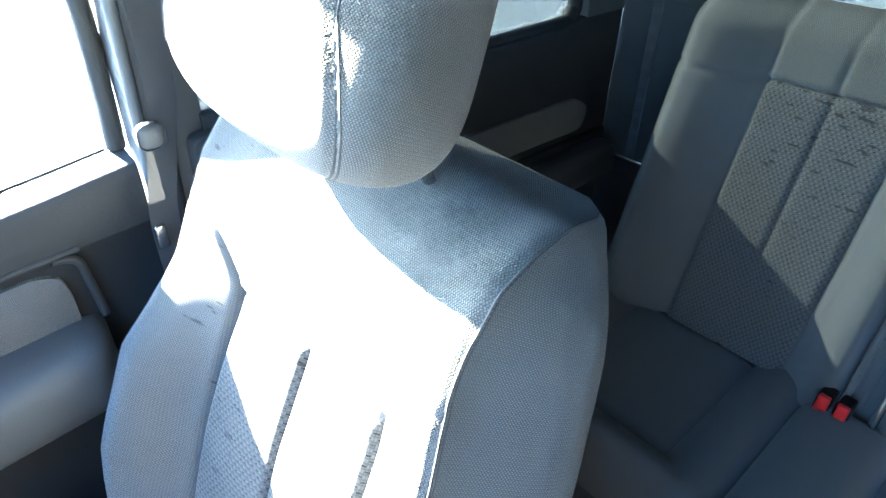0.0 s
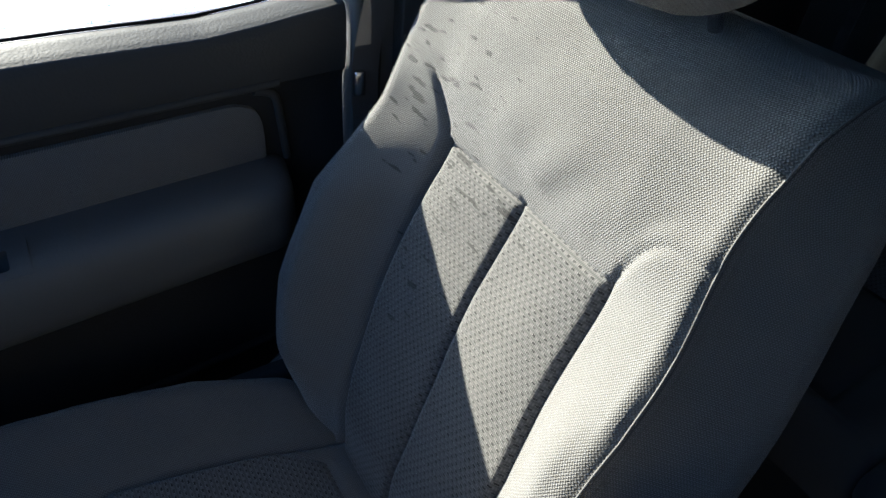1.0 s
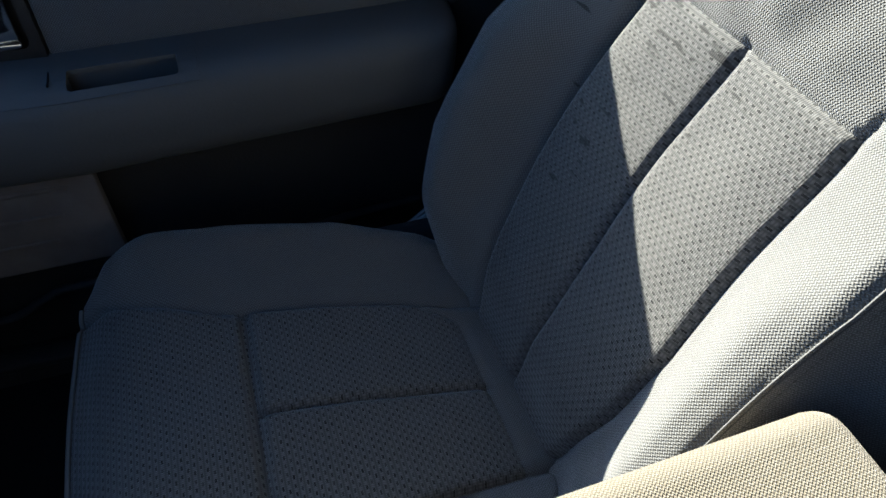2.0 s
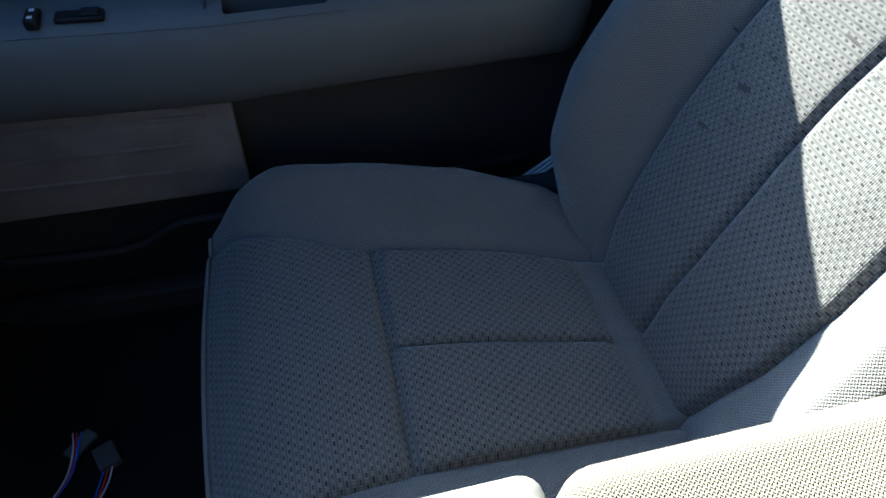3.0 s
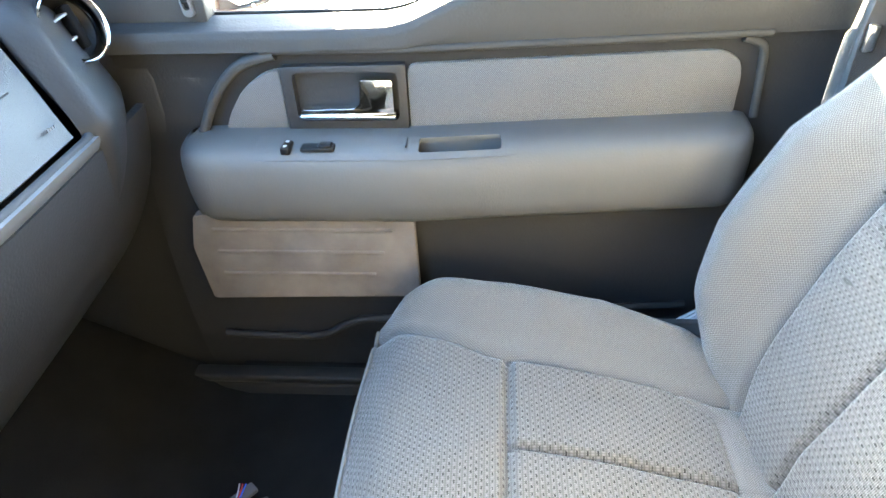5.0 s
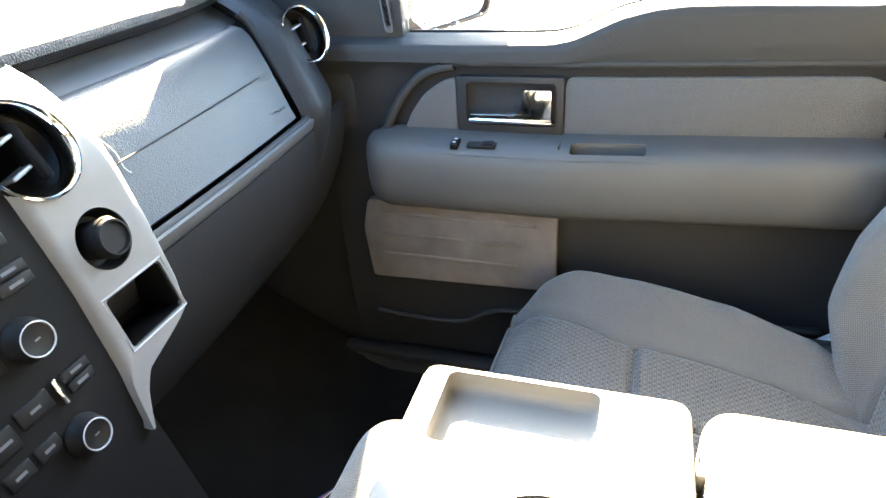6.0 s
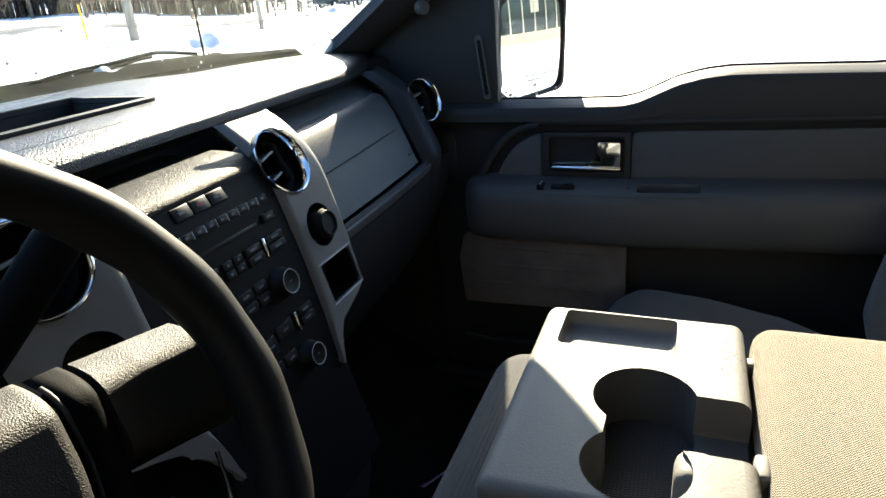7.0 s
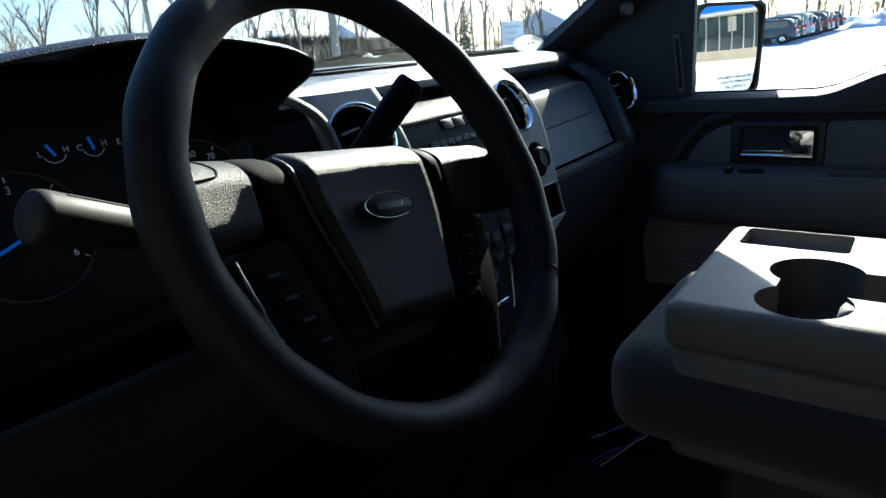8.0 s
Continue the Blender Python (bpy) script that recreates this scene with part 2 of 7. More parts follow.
M_MIRROR = Graph("mirror_silver", (0.9, 0.92, 0.92), 0.01, 1.0).mat
M_BLUE = smooth_plastic("blue_needle", (0.02, 0.12, 0.75), 0.4)


def lit_print(name, color, strength):
    """Backlit gauge print, faint by day."""
    g = Graph(name, color, 0.5)
    g.b.inputs["Emission Color"].default_value = (*color, 1)
    g.b.inputs["Emission Strength"].default_value = strength
    return g.mat


M_GAUGE = lit_print("backlit_gauge_print", (0.60, 0.66, 0.72), 0.012)
M_NEEDLE = lit_print("backlit_needle", (0.03, 0.17, 0.75), 0.035)
M_SNOW = snow("snow")
M_BODY = paint("truck_paint", (0.07, 0.02, 0.018))
M_BARK = bark("bark", (0.16, 0.125, 0.095))
M_BRUSH = bark("brush_bark", (0.20, 0.155, 0.115))
M_POLE = bark("weathered_pole", (0.24, 0.22, 0.19))
M_ROAD = masonry("wet_road", (0.16, 0.16, 0.165))
M_STONE = masonry("base_stone", (0.42, 0.36, 0.29))
M_WALL = masonry("facade_panel", (0.62, 0.58, 0.5))
M_FASCIA = smooth_plastic("blue_fascia", (0.02, 0.13, 0.55), 0.5)
M_SHOPGLASS = Graph("shop_glass", (0.03, 0.045, 0.045), 0.05, 0, 0.9).mat

# ---- builders ----


def mesh_of(bm, name, smooth=True, angle=50):
    me = bpy.data.meshes.new(name)
    bmesh.ops.recalc_face_normals(bm, faces=bm.faces[:])
    if smooth:
        for f in bm.faces:
            f.smooth = True
        lim = radians(angle)
        for e in bm.edges:
            if len(e.link_faces) == 2 and e.calc_face_angle(0) > lim:
                e.smooth = False
    bm.to_mesh(me)
    bm.free()
    return me


def part(name, bm, material, parent=None, label="", smooth=True, angle=50):
    """Links a bmesh as one mesh object, under a thing or a part."""
    ob = new(name, mesh_of(bm, name, smooth, angle))
    ob.data.materials.append(material)
    if parent:
        ob.parent = parent
        ob.matrix_parent_inverse = Matrix.Translation(-world_of(parent))
    if label:
        ob["label"] = label
    return ob


def world_of(ob):
    p = Vector(ob.location)
    if ob.parent:
        p = p + world_of(ob.parent) + ob.matrix_parent_inverse.translation
    return p


def thing(name, at, label, category, group="", kind=""):
    e = new(name)
    e.location = at
    e.empty_display_size = 0.05
    return tagged(e, label, category, group, kind)


def rbox(x0, x1, y0, y1, z0, z1, r=0.005, seg=2):
    bm = bmesh.new()
    m = Matrix.Translation(((x0 + x1) / 2, (y0 + y1) / 2, (z0 + z1) / 2)) @ Matrix.Diagonal((abs(x1 - x0), abs(y1 - y0), abs(z1 - z0), 1))
    bmesh.ops.create_cube(bm, size=1, matrix=m)
    if r > 0:
        bmesh.ops.bevel(bm, geom=bm.edges[:], offset=r, segments=seg, profile=0.5, affect='EDGES')
    return bm


def join(*bms):
    out = bmesh.new()
    for b in bms:
        me = bpy.data.meshes.new("tmp")
        b.to_mesh(me)
        b.free()
        out.from_mesh(me)
        bpy.data.meshes.remove(me)
    return out


def prism(poly, depth, m=None, r=0.0, seg=2):
    """A polygon in the xy plane, drawn out by depth along z, its edges rounded, then placed by m."""
    bm = bmesh.new()
    vs = [bm.verts.new((x, y, 0)) for x, y in poly]
    f = bm.faces.new(vs)
    ext = bmesh.ops.extrude_face_region(bm, geom=[f])
    bmesh.ops.translate(bm, verts=[v for v in ext["geom"] if isinstance(v, bmesh.types.BMVert)], vec=(0, 0, depth))
    if r > 0:
        bmesh.ops.bevel(bm, geom=bm.edges[:], offset=r, segments=seg, profile=0.5, affect='EDGES', clamp_overlap=True)
    if m:
        bm.transform(m)
    return bm


def rounded(poly, r, n=4):
    """The polygon with its corners rounded."""
    out = []
    k = len(poly)
    for i in range(k):
        p0, p, p1 = Vector(poly[i - 1]), Vector(poly[i]), Vector(poly[(i + 1) % k])
        a, b = (p0 - p), (p1 - p)
        d = min(r, a.length * 0.45, b.length * 0.45)
        s, e = p + a.normalized() * d, p + b.normalized() * d
        for j in range(n + 1):
            t = j / n
            out.append(tuple(s * (1 - t) ** 2 + p * 2 * t * (1 - t) + e * t ** 2))
    return out


def lathe(profile, m=None, seg=40, closed=False):
    """Turns a profile of (radius, height) round z."""
    bm = bmesh.new()
    rings = []
    for r, h in profile:
        if r < 1e-6:
            rings.append([bm.verts.new((0, 0, h))])
        else:
            rings.append([bm.verts.new((r * math.cos(2 * math.pi * i / seg), r * math.sin(2 * math.pi * i / seg), h)) for i in range(seg)])
    pairs = list(zip(rings, rings[1:]))
    if closed:
        pairs.append((rings[-1], rings[0]))
    for a, b in pairs:
        for i in range(seg):
            q = [a[i % len(a)], a[(i + 1) % len(a)], b[(i + 1) % len(b)], b[i % len(b)]]
            q = list(dict.fromkeys(q))
            if len(q) > 2:
                bm.faces.new(q)
    if m:
        bm.transform(m)
    return bm


def tube(points, r, seg=8, closed=False, taper=1.0):
    """A round tube along points."""
    bm = bmesh.new()
    pts = [Vector(p) for p in points]
    n = len(pts)
    rings = []
    up = Vector((0.13, 0.21, 0.97))
    for i, p in enumerate(pts):
        d = (pts[(i + 1) % n] - pts[i - 1]) if closed else (pts[min(i + 1, n - 1)] - pts[max(i - 1, 0)])
        d = d.normalized()
        a = d.cross(up)
        if a.length < 1e-4:
            a = d.cross(Vector((1, 0, 0)))
        a.normalize()
        b = d.cross(a)
        rr = r * (1 + (taper - 1) * i / max(1, n - 1))
        rings.append([bm.verts.new(p + (a * math.cos(2 * math.pi * j / seg) + b * math.sin(2 * math.pi * j / seg)) * rr) for j in range(seg)])
    for i in range(n if closed else n - 1):
        a, b = rings[i], rings[(i + 1) % n]
        for j in range(seg):
            bm.faces.new((a[j], a[(j + 1) % seg], b[(j + 1) % seg], b[j]))
    if not closed:
        bm.faces.new(rings[0])
        bm.faces.new(rings[-1])
    return bm


def sheet(fn, us, vs, thick=0.0):
    """A surface fn(u, v) over the given steps, thickened by a second skin."""
    bm = bmesh.new()
    g = [[bm.verts.new(fn(u, v)) for v in vs] for u in us]
    for i in range(len(us) - 1):
        for j in range(len(vs) - 1):
            bm.faces.new((g[i][j], g[i + 1][j], g[i + 1][j + 1], g[i][j + 1]))
    if thick:
        thicken(bm, thick)
    return bm


def thicken(bm, thick, seen_from=(0.0, -0.1, 1.0)):
    """Adds a second skin on the side turned away from the cab, and closes the rim."""
    bmesh.ops.recalc_face_normals(bm, faces=bm.faces[:])
    ref = Vector(seen_from)
    facing_in = sum(f.normal.dot(ref - f.calc_center_median()) * f.calc_area() for f in bm.faces)
    if facing_in < 0:
        bmesh.ops.reverse_faces(bm, faces=bm.faces[:])
    bm.normal_update()
    rim = [e for e in bm.edges if e.is_boundary]
    rim_pairs = [(e.verts[0], e.verts[1]) for e in rim]
    twin = {v: None for v in bm.verts}
    for v in list(twin):
        twin[v] = bm.verts.new(v.co - v.normal * thick)
    for f in list(bm.faces):
        bm.faces.new([twin[v] for v in reversed(f.verts[:])])
    for a, c in rim_pairs:
        bm.faces.new((a, c, twin[c], twin[a]))
    bmesh.ops.recalc_face_normals(bm, faces=bm.faces[:])


def steps(a, b, n):
    return [a + (b - a) * i / n for i in range(n + 1)]


def curve(pts, n=6):
    """A smooth line through points."""
    p = [Vector(q) for q in pts]
    out = []
    for i in range(len(p) - 1):
        a, b, c, d = p[max(i - 1, 0)], p[i], p[i + 1], p[min(i + 2, len(p) - 1)]
        for j in range(n):
            t = j / n
            out.append(0.5 * ((2 * b) + (c - a) * t + (2 * a - 5 * b + 4 * c - d) * t * t + (3 * b - a - 3 * c + d) * t ** 3))
    out.append(p[-1])
    return out


def interp(x, table):
    xs = [a for a, _ in table]
    ys = [b for _, b in table]
    return float(np.interp(x, xs, ys))


def step01(a, b, x):
    t = min(1.0, max(0.0, (x - a) / (b - a)))
    return t * t * (3 - 2 * t)


def carve(ob, *cutters):
    """Cuts the given bmeshes out of a mesh object."""
    for c in cutters:
        cme = mesh_of(c, "cutter", False)
        co = new("cutter", cme)
        mod = ob.modifiers.new("cut", 'BOOLEAN')
        mod.operation = 'DIFFERENCE'
        mod.solver = 'EXACT'
        mod.object = co
        if ob.parent:
            co.matrix_world = Matrix.Identity(4)
        bpy.context.view_layer.update()
        me = bpy.data.meshes.new_from_object(ob.evaluated_get(bpy.context.evaluated_depsgraph_get()))
        ob.modifiers.clear()
        old = ob.data
        ob.data = me
        bpy.data.meshes.remove(old)
        bpy.data.objects.remove(co)
        bpy.data.meshes.remove(cme)
    for p in ob.data.polygons:
        p.use_smooth = True
    bm = bmesh.new()
    bm.from_mesh(ob.data)
    for e in bm.edges:
        e.smooth = not (len(e.link_faces) == 2 and e.calc_face_angle(0) > radians(40))
    bm.to_mesh(ob.data)
    bm.free()
    return ob


def words(text, size, m, material, parent, name="lettering"):
    cu = bpy.data.curves.new(name, 'FONT')
    cu.body, cu.size, cu.extrude = text, size, 0.00015
    cu.align_x, cu.align_y = 'CENTER', 'CENTER'
    ob = new(name, cu)
    cu.materials.append(material)
    ob.parent = parent
    ob.matrix_parent_inverse = Matrix.Translation(-world_of(parent))
    ob.matrix_basis = m
    return ob

# ---- the cab ----
FLOOR_Z = 0.05
GROUND_Z = -0.80


def floor_z(x, y):
    """Cab floor: a centre hump and a toe board that rises under the dash."""
    hump = 0.10 * math.exp(-(x / 0.16) ** 4)
    toe = 0.55 * max(0.0, y - 0.50)
    return FLOOR_Z + hump + toe


b = sheet(lambda x, y: (x, y, floor_z(x, y)), steps(-0.84, 0.84, 56), steps(-1.74, 0.98, 60), 0.03)
tagged(part("floor", b, M_CARPET), "black carpeted cab floor with a centre hump", "floor", kind="structure")

b = sheet(lambda x, y: (x, y, 1.405 + 0.03 * math.cos(x * 1.6) - 0.09 * step01(-0.05, 0.22, y)), steps(-0.84, 0.84, 20), steps(-1.76, 0.20, 30), 0.035)
tagged(part("ceiling", b, M_LINER), "pale woven headliner over the cab", "ceiling", kind="structure")

# bulkhead, rear wall and the sills that close the shell
b = rbox(-0.86, 0.86, 0.99, 1.03, -0.2, 0.93, 0.01)
tagged(part("wall_front", b, M_DOORLOW), "dark bulkhead in front of the footwells", "wall", kind="structure")
b = join(rbox(-0.86, 0.86, -1.82, -1.76, -0.2, 0.98, 0.01), rbox(-0.86, -0.62, -1.82, -1.76, 0.98, 1.40, 0.01), rbox(0.62, 0.86, -1.82, -1.76, 0.98, 1.40, 0.01), rbox(-0.62, 0.62, -1.82, -1.76, 1.32, 1.40, 0.01))
tagged(part("wall_rear", b, M_PILLAR), "grey rear cab wall with a wide window opening", "wall", kind="structure")
b = join(rbox(0.80, 0.95, -1.80, 0.98, -0.12, 0.085, 0.015), rbox(0.80, 0.835, -0.62, 0.60, 0.08, 0.10, 0.006))
tagged(part("sill_panel", b, M_RUBBER), "dark rocker sill with a scuffed tread plate", "sill", kind="structure")
b = rbox(-0.95, -0.80, -1.80, 0.98, -0.12, 0.085, 0.015)
tagged(part("sill_panel", b, M_DOORLOW), "dark rocker sill under the open doorway", "sill", kind="structure")


def pillar_a(s):
    """Windscreen pillar trim: a swept section from the dash end up to the header."""
    def fn(u, v):
        y_in, z_in = 0.765 - 0.648 * v, 0.925 + 0.45 * v
        x_in = 0.757 - 0.06 * v - 0.09 * max(0.0, 1 - (v + 0.06) / 0.16) ** 2
        x_out = 0.888 - 0.07 * v
        back = 0.045 + 0.055 * step01(0.10, 0.5, v)
        bulge = (0.012 + 0.023 * step01(0.05, 0.4, v)) * math.sin(math.pi * u)
        return (s * (x_in + (x_out - x_in) * u), y_in - back * u - bulge, z_in - 0.012 * math.sin(math.pi * u))
    bm = sheet(fn, steps(0, 1, 14), steps(-0.06, 1.02, 18), 0.03)
    return bm


for s in (1, -1):
    p = part("pillar_front", pillar_a(s), M_DOOR)
    tagged(p, "dark grey windscreen pillar trim", "pillar", kind="structure")
    if s > 0:
        m = Matrix.Translation((0.775, 0.530, 1.018)) @ Vector((-0.55, -0.78, -0.1)).to_track_quat('Z', 'Y').to_matrix().to_4x4()
        part("trim_cap", lathe([(0, 0.006), (0.012, 0.006), (0.0145, 0.003), (0.015, -0.01)], m, 24), M_TRIM, p, "round grey screw cap on the pillar trim")

# headers over the doors and the windscreen
b = join(rbox(-0.62, 0.62, 0.09, 0.15, 1.345, 1.41, 0.012), rbox(0.79, 0.94, -1.78, 0.12, 1.355, 1.45, 0.015), rbox(-0.94, -0.79, -1.78, 0.12, 1.355, 1.45, 0.015))
tagged(part("roof_rail", b, M_PILLAR), "grey trim rails round the roof edge", "trim", kind="structure")


def pillar_b(s):
    poly = [(-0.66, 0.06), (-0.545, 0.06), (-0.560, 0.80), (-0.572, 1.37), (-0.67, 1.37), (-0.665, 0.80)]
    bm = bmesh.new()
    m = Matrix(((0, 0, 1, 0.882), (1, 0, 0, 0), (0, 1, 0, 0), (0, 0, 0, 1)))
    bm2 = prism(rounded(poly, 0.02, 3), 0.06, m, 0.008)
    bm.free()
    if s < 0:
        bm2.transform(Matrix.Diagonal((-1, 1, 1, 1)))
    return bm2


for s in (1, -1):
    p = tagged(part("pillar_middle", pillar_b(s), M_PILLAR), "grey trimmed pillar between the doors", "pillar", kind="structure")
    # rubber seals standing proud of the trim
    for dy in (0.0, 0.035):
        pts = [(s * (0.882 + dy * 0.1), -0.552 - dy, 0.10), (s * (0.882 + dy * 0.1), -0.566 - dy, 0.80), (s * (0.885 + dy * 0.1), -0.58 - dy, 1.36)]
        part("weatherstrip", tube(curve(pts, 8), 0.010, 10), M_PILLAR if dy == 0 else M_DOOR, p, "rounded grey door seal")

# windscreen and rear window panes


def far_edge(x):
    return 0.915 - 0.16 * x * x - 1.6 * max(0.0, abs(x) - 0.55) ** 2


b = sheet(lambda x, v: (x * (1 - 0.08 * v), far_edge(x) + 0.045 - (far_edge(x) + 0.045 - 0.14) * v, 0.925 + 0.435 * v), steps(-0.79, 0.79, 28), steps(0, 1, 12), 0.004)
w = tagged(part("window_windscreen", b, M_GLASS), "clear laminated windscreen with dried spots", "windscreen", kind="structure")
w.visible_shadow = False
b = rbox(-0.62, 0.62, -1.80, -1.795, 0.98, 1.32, 0)
tagged(part("window_rear", b, M_PRIVACY), "dark tinted rear cab window", "window", kind="structure")

# ---- passenger door ----


def lean(bm, full=True):
    """The door skin runs outwards a little towards its hinge-free end."""
    for v in bm.verts:
        v.co.x += 0.10 * max(0.0, 0.10 - v.co.y)
    return bm


SILL = [(-0.56, 0.880), (-0.42, 0.866), (-0.34, 0.860), (-0.18, 0.864), (-0.08, 0.865), (-0.03, 0.860), (0.02, 0.848), (0.06, 0.830), (0.095, 0.815), (0.13, 0.808), (0.20, 0.807), (0.395, 0.806), (0.53, 0.806)]
YZX = Matrix(((0, 0, 1, 0), (1, 0, 0, 0), (0, 1, 0, 0), (0, 0, 0, 1)))


def yz(poly, x0, x1, r=0.0, seg=2):
    """A polygon in (y, z) drawn out from x0 to x1."""
    return prism(poly, x1 - x0, Matrix.Translation((x0, 0, 0)) @ YZX, r, seg)


def sill_z(y):
    return interp(y, SILL)


door = thing("passenger_door", (0.86, 0.0, 0.12), "closed passenger door with grey vinyl trim, cloth insert and chrome handle", "car door")

# inner skin: section in z, swept along y
SECTION = [(0.845, 0.10), (0.832, 0.16), (0.826, 0.24), (0.822, 0.34), (0.824, 0.44), (0.838, 0.53), (0.846, 0.60), (0.850, 0.66), (0.850, 0.72), (0.846, 0.755), (0.838, 0.765)]


def skin(y, k):
    x, z = SECTION[k]
    return Vector((x, y, z))


b = sheet(lambda y, k: skin(y, int(k)), steps(-0.555, 0.56, 40), range(len(SECTION)), 0.02)
part("lower_panel", lean(b), M_DOORLOW, door, "dark plastic lower door panel")


def upper(y, t):
    top = sill_z(y)
    z0 = 0.765
    # a soft ledge that rolls over to the glass
    prof = [(0.836, z0), (0.829, z0 + (top - 0.04 - z0) * 0.5), (0.828, top - 0.040), (0.829, top - 0.022), (0.834, top - 0.011), (0.846, top - 0.007), (0.872, top - 0.001), (0.886, top)]
    i = min(int(t), len(prof) - 2)
    f = t - i
    x = prof[i][0] * (1 - f) + prof[i + 1][0] * f
    z = prof[i][1] * (1 - f) + prof[i + 1][1] * f
    return (x, y, z)


b = sheet(upper, steps(-0.555, 0.56, 90), steps(0, 7, 28), 0.012)
part("upper_panel", lean(b), M_DOOR, door, "grained charcoal upper door trim rising in a step")
# groove bead under the upper trim
part("bead", lean(tube([(0.836, y, 0.766) for y in steps(-0.44, 0.32, 30)], 0.0065, 8)), M_DOOR, door)
b = tube(curve([(0.838, 0.30, 0.760), (0.838, 0.36, 0.742), (0.836, 0.41, 0.69), (0.832, 0.445, 0.62)], 8), 0.009, 8)
part("bead", lean(b), M_DOOR, door)
b = tube(curve([(0.838, -0.40, 0.760), (0.840, -0.432, 0.745), (0.842, -0.440, 0.70), (0.842, -0.446, 0.63)], 8), 0.007, 8)
part("bead", lean(b), M_DOOR, door)

# cloth insert behind the handle, and its short front piece
ins = [(0.101, 0.632), (0.101, 0.742), (-0.37, 0.742), (-0.402, 0.728), (-0.410, 0.70), (-0.410, 0.632)]
part("insert", lean(yz(rounded(ins, 0.014, 3), 0.838, 0.855, 0.004)), M_INSERT, door, "pale grey cloth door insert")
ins = [(0.404, 0.632), (0.388, 0.668), (0.360, 0.706), (0.325, 0.730), (0.297, 0.738), (0.297, 0.632)]
part("insert", lean(yz(rounded(ins, 0.010, 3), 0.836, 0.853, 0.004)), M_INSERT, door, "pale grey cloth door insert")

# handle bezel with its recess and the chrome pull
bz = part("handle_bezel", yz(rounded([(0.103, 0.630), (0.295, 0.630), (0.295, 0.742), (0.103, 0.744)], 0.004, 2), 0.832, 0.862, 0.002), M_BEZEL, door, "dark recessed handle bezel")
carve(bz, yz(rounded([(0.116, 0.655), (0.278, 0.655), (0.278, 0.733), (0.116, 0.733)], 0.012, 4), 0.80, 0.855))
h = part("handle", lean(yz(rounded([(0.124, 0.666), (0.268, 0.666), (0.271, 0.672), (0.267, 0.676), (0.186, 0.678), (0.176, 0.686), (0.173, 0.723), (0.124, 0.723)], 0.004, 3), 0.824, 0.844, 0.003, 3)), M_CHROME, door, "chrome pull handle")
part("handle_lip", lean(rbox(0.820, 0.846, 0.122, 0.272, 0.662, 0.669, 0.002)), M_CHROME, h)

# armrest: a deep rounded shelf
ARM = [(0.846, 0.643), (0.800, 0.641), (0.775, 0.638), (0.760, 0.633), (0.750, 0.624), (0.744, 0.608), (0.742, 0.580), (0.745, 0.550), (0.754, 0.522), (0.768, 0.508), (0.80, 0.502), (0.846, 0.502)]


def arm(y, k):
    x, z = ARM[int(k)]
    e = max(0.0, (y - 0.40) / 0.075, (-0.385 - y) / 0.055)
    q = math.sqrt(max(0.0, 1 - min(1.0, e) ** 2.4))
    zc = 0.572
    return (0.846 + (x - 0.846) * (0.15 + 0.85 * q), y, zc + (z - zc) * (0.75 + 0.25 * q))


b = sheet(arm, steps(-0.44, 0.475, 90), range(len(ARM)))
for v in b.verts:
    v.co.x += 0.10 * max(0.0, 0.10 - v.co.y)
bmesh.ops.holes_fill(b, edges=[e for e in b.edges if e.is_boundary])
ar = part("armrest", b, M_ARM, door, "padded mid-grey door armrest", angle=60)
carve(ar, lean(yz(rounded([(0.084, 0.598), (-0.042, 0.598), (-0.042, 0.70), (0.084, 0.70)], 0.010, 3), 0.759, 0.795)))
ARM_TOP = [(0.744, 0.608), (0.750, 0.624), (0.760, 0.633), (0.775, 0.638), (0.800, 0.641), (0.846, 0.643)]
pl = part("switch_plate", lean(sheet(lambda x, y: (x, y, interp(x, ARM_TOP) + 0.0022 - 0.004 * max(0, (y - 0.32) / 0.03)), steps(0.751, 0.806, 14), steps(-0.064, 0.345, 20), 0.006)), M_ARM, door, "raised switch plate on the armrest")
carve(pl, lean(rbox(0.760, 0.794, -0.041, 0.083, 0.60, 0.70, 0.004)))
part("joint", lean(rbox(0.768, 0.806, 0.101, 0.1025, 0.6400, 0.6428, 0)), M_BLACK, door)
part("pull_cup", lean(rbox(0.758, 0.796, -0.043, 0.085, 0.598, 0.601, 0)), M_DOORLOW, door, "dark pull cup sunk in the armrest")
sw = part("lock_switch", lean(rbox(0.754, 0.784, 0.276, 0.291, 0.634, 0.6465, 0.003)), M_BLACK, door, "black rocker lock switch")
for dx in (0.761, 0.777):
    part("mark", rbox(dx - 0.0025, dx + 0.0025, 0.281, 0.286, 0.6460, 0.6472, 0.0), M_MARK, sw)
sw = part("window_switch", lean(rbox(0.760, 0.780, 0.210, 0.262, 0.636, 0.6432, 0.0025)), M_BUTTON, door, "recessed window switch")
part("rocker", lean(rbox(0.762, 0.778, 0.214, 0.234, 0.642, 0.6470, 0.002)), M_BLACK, sw)

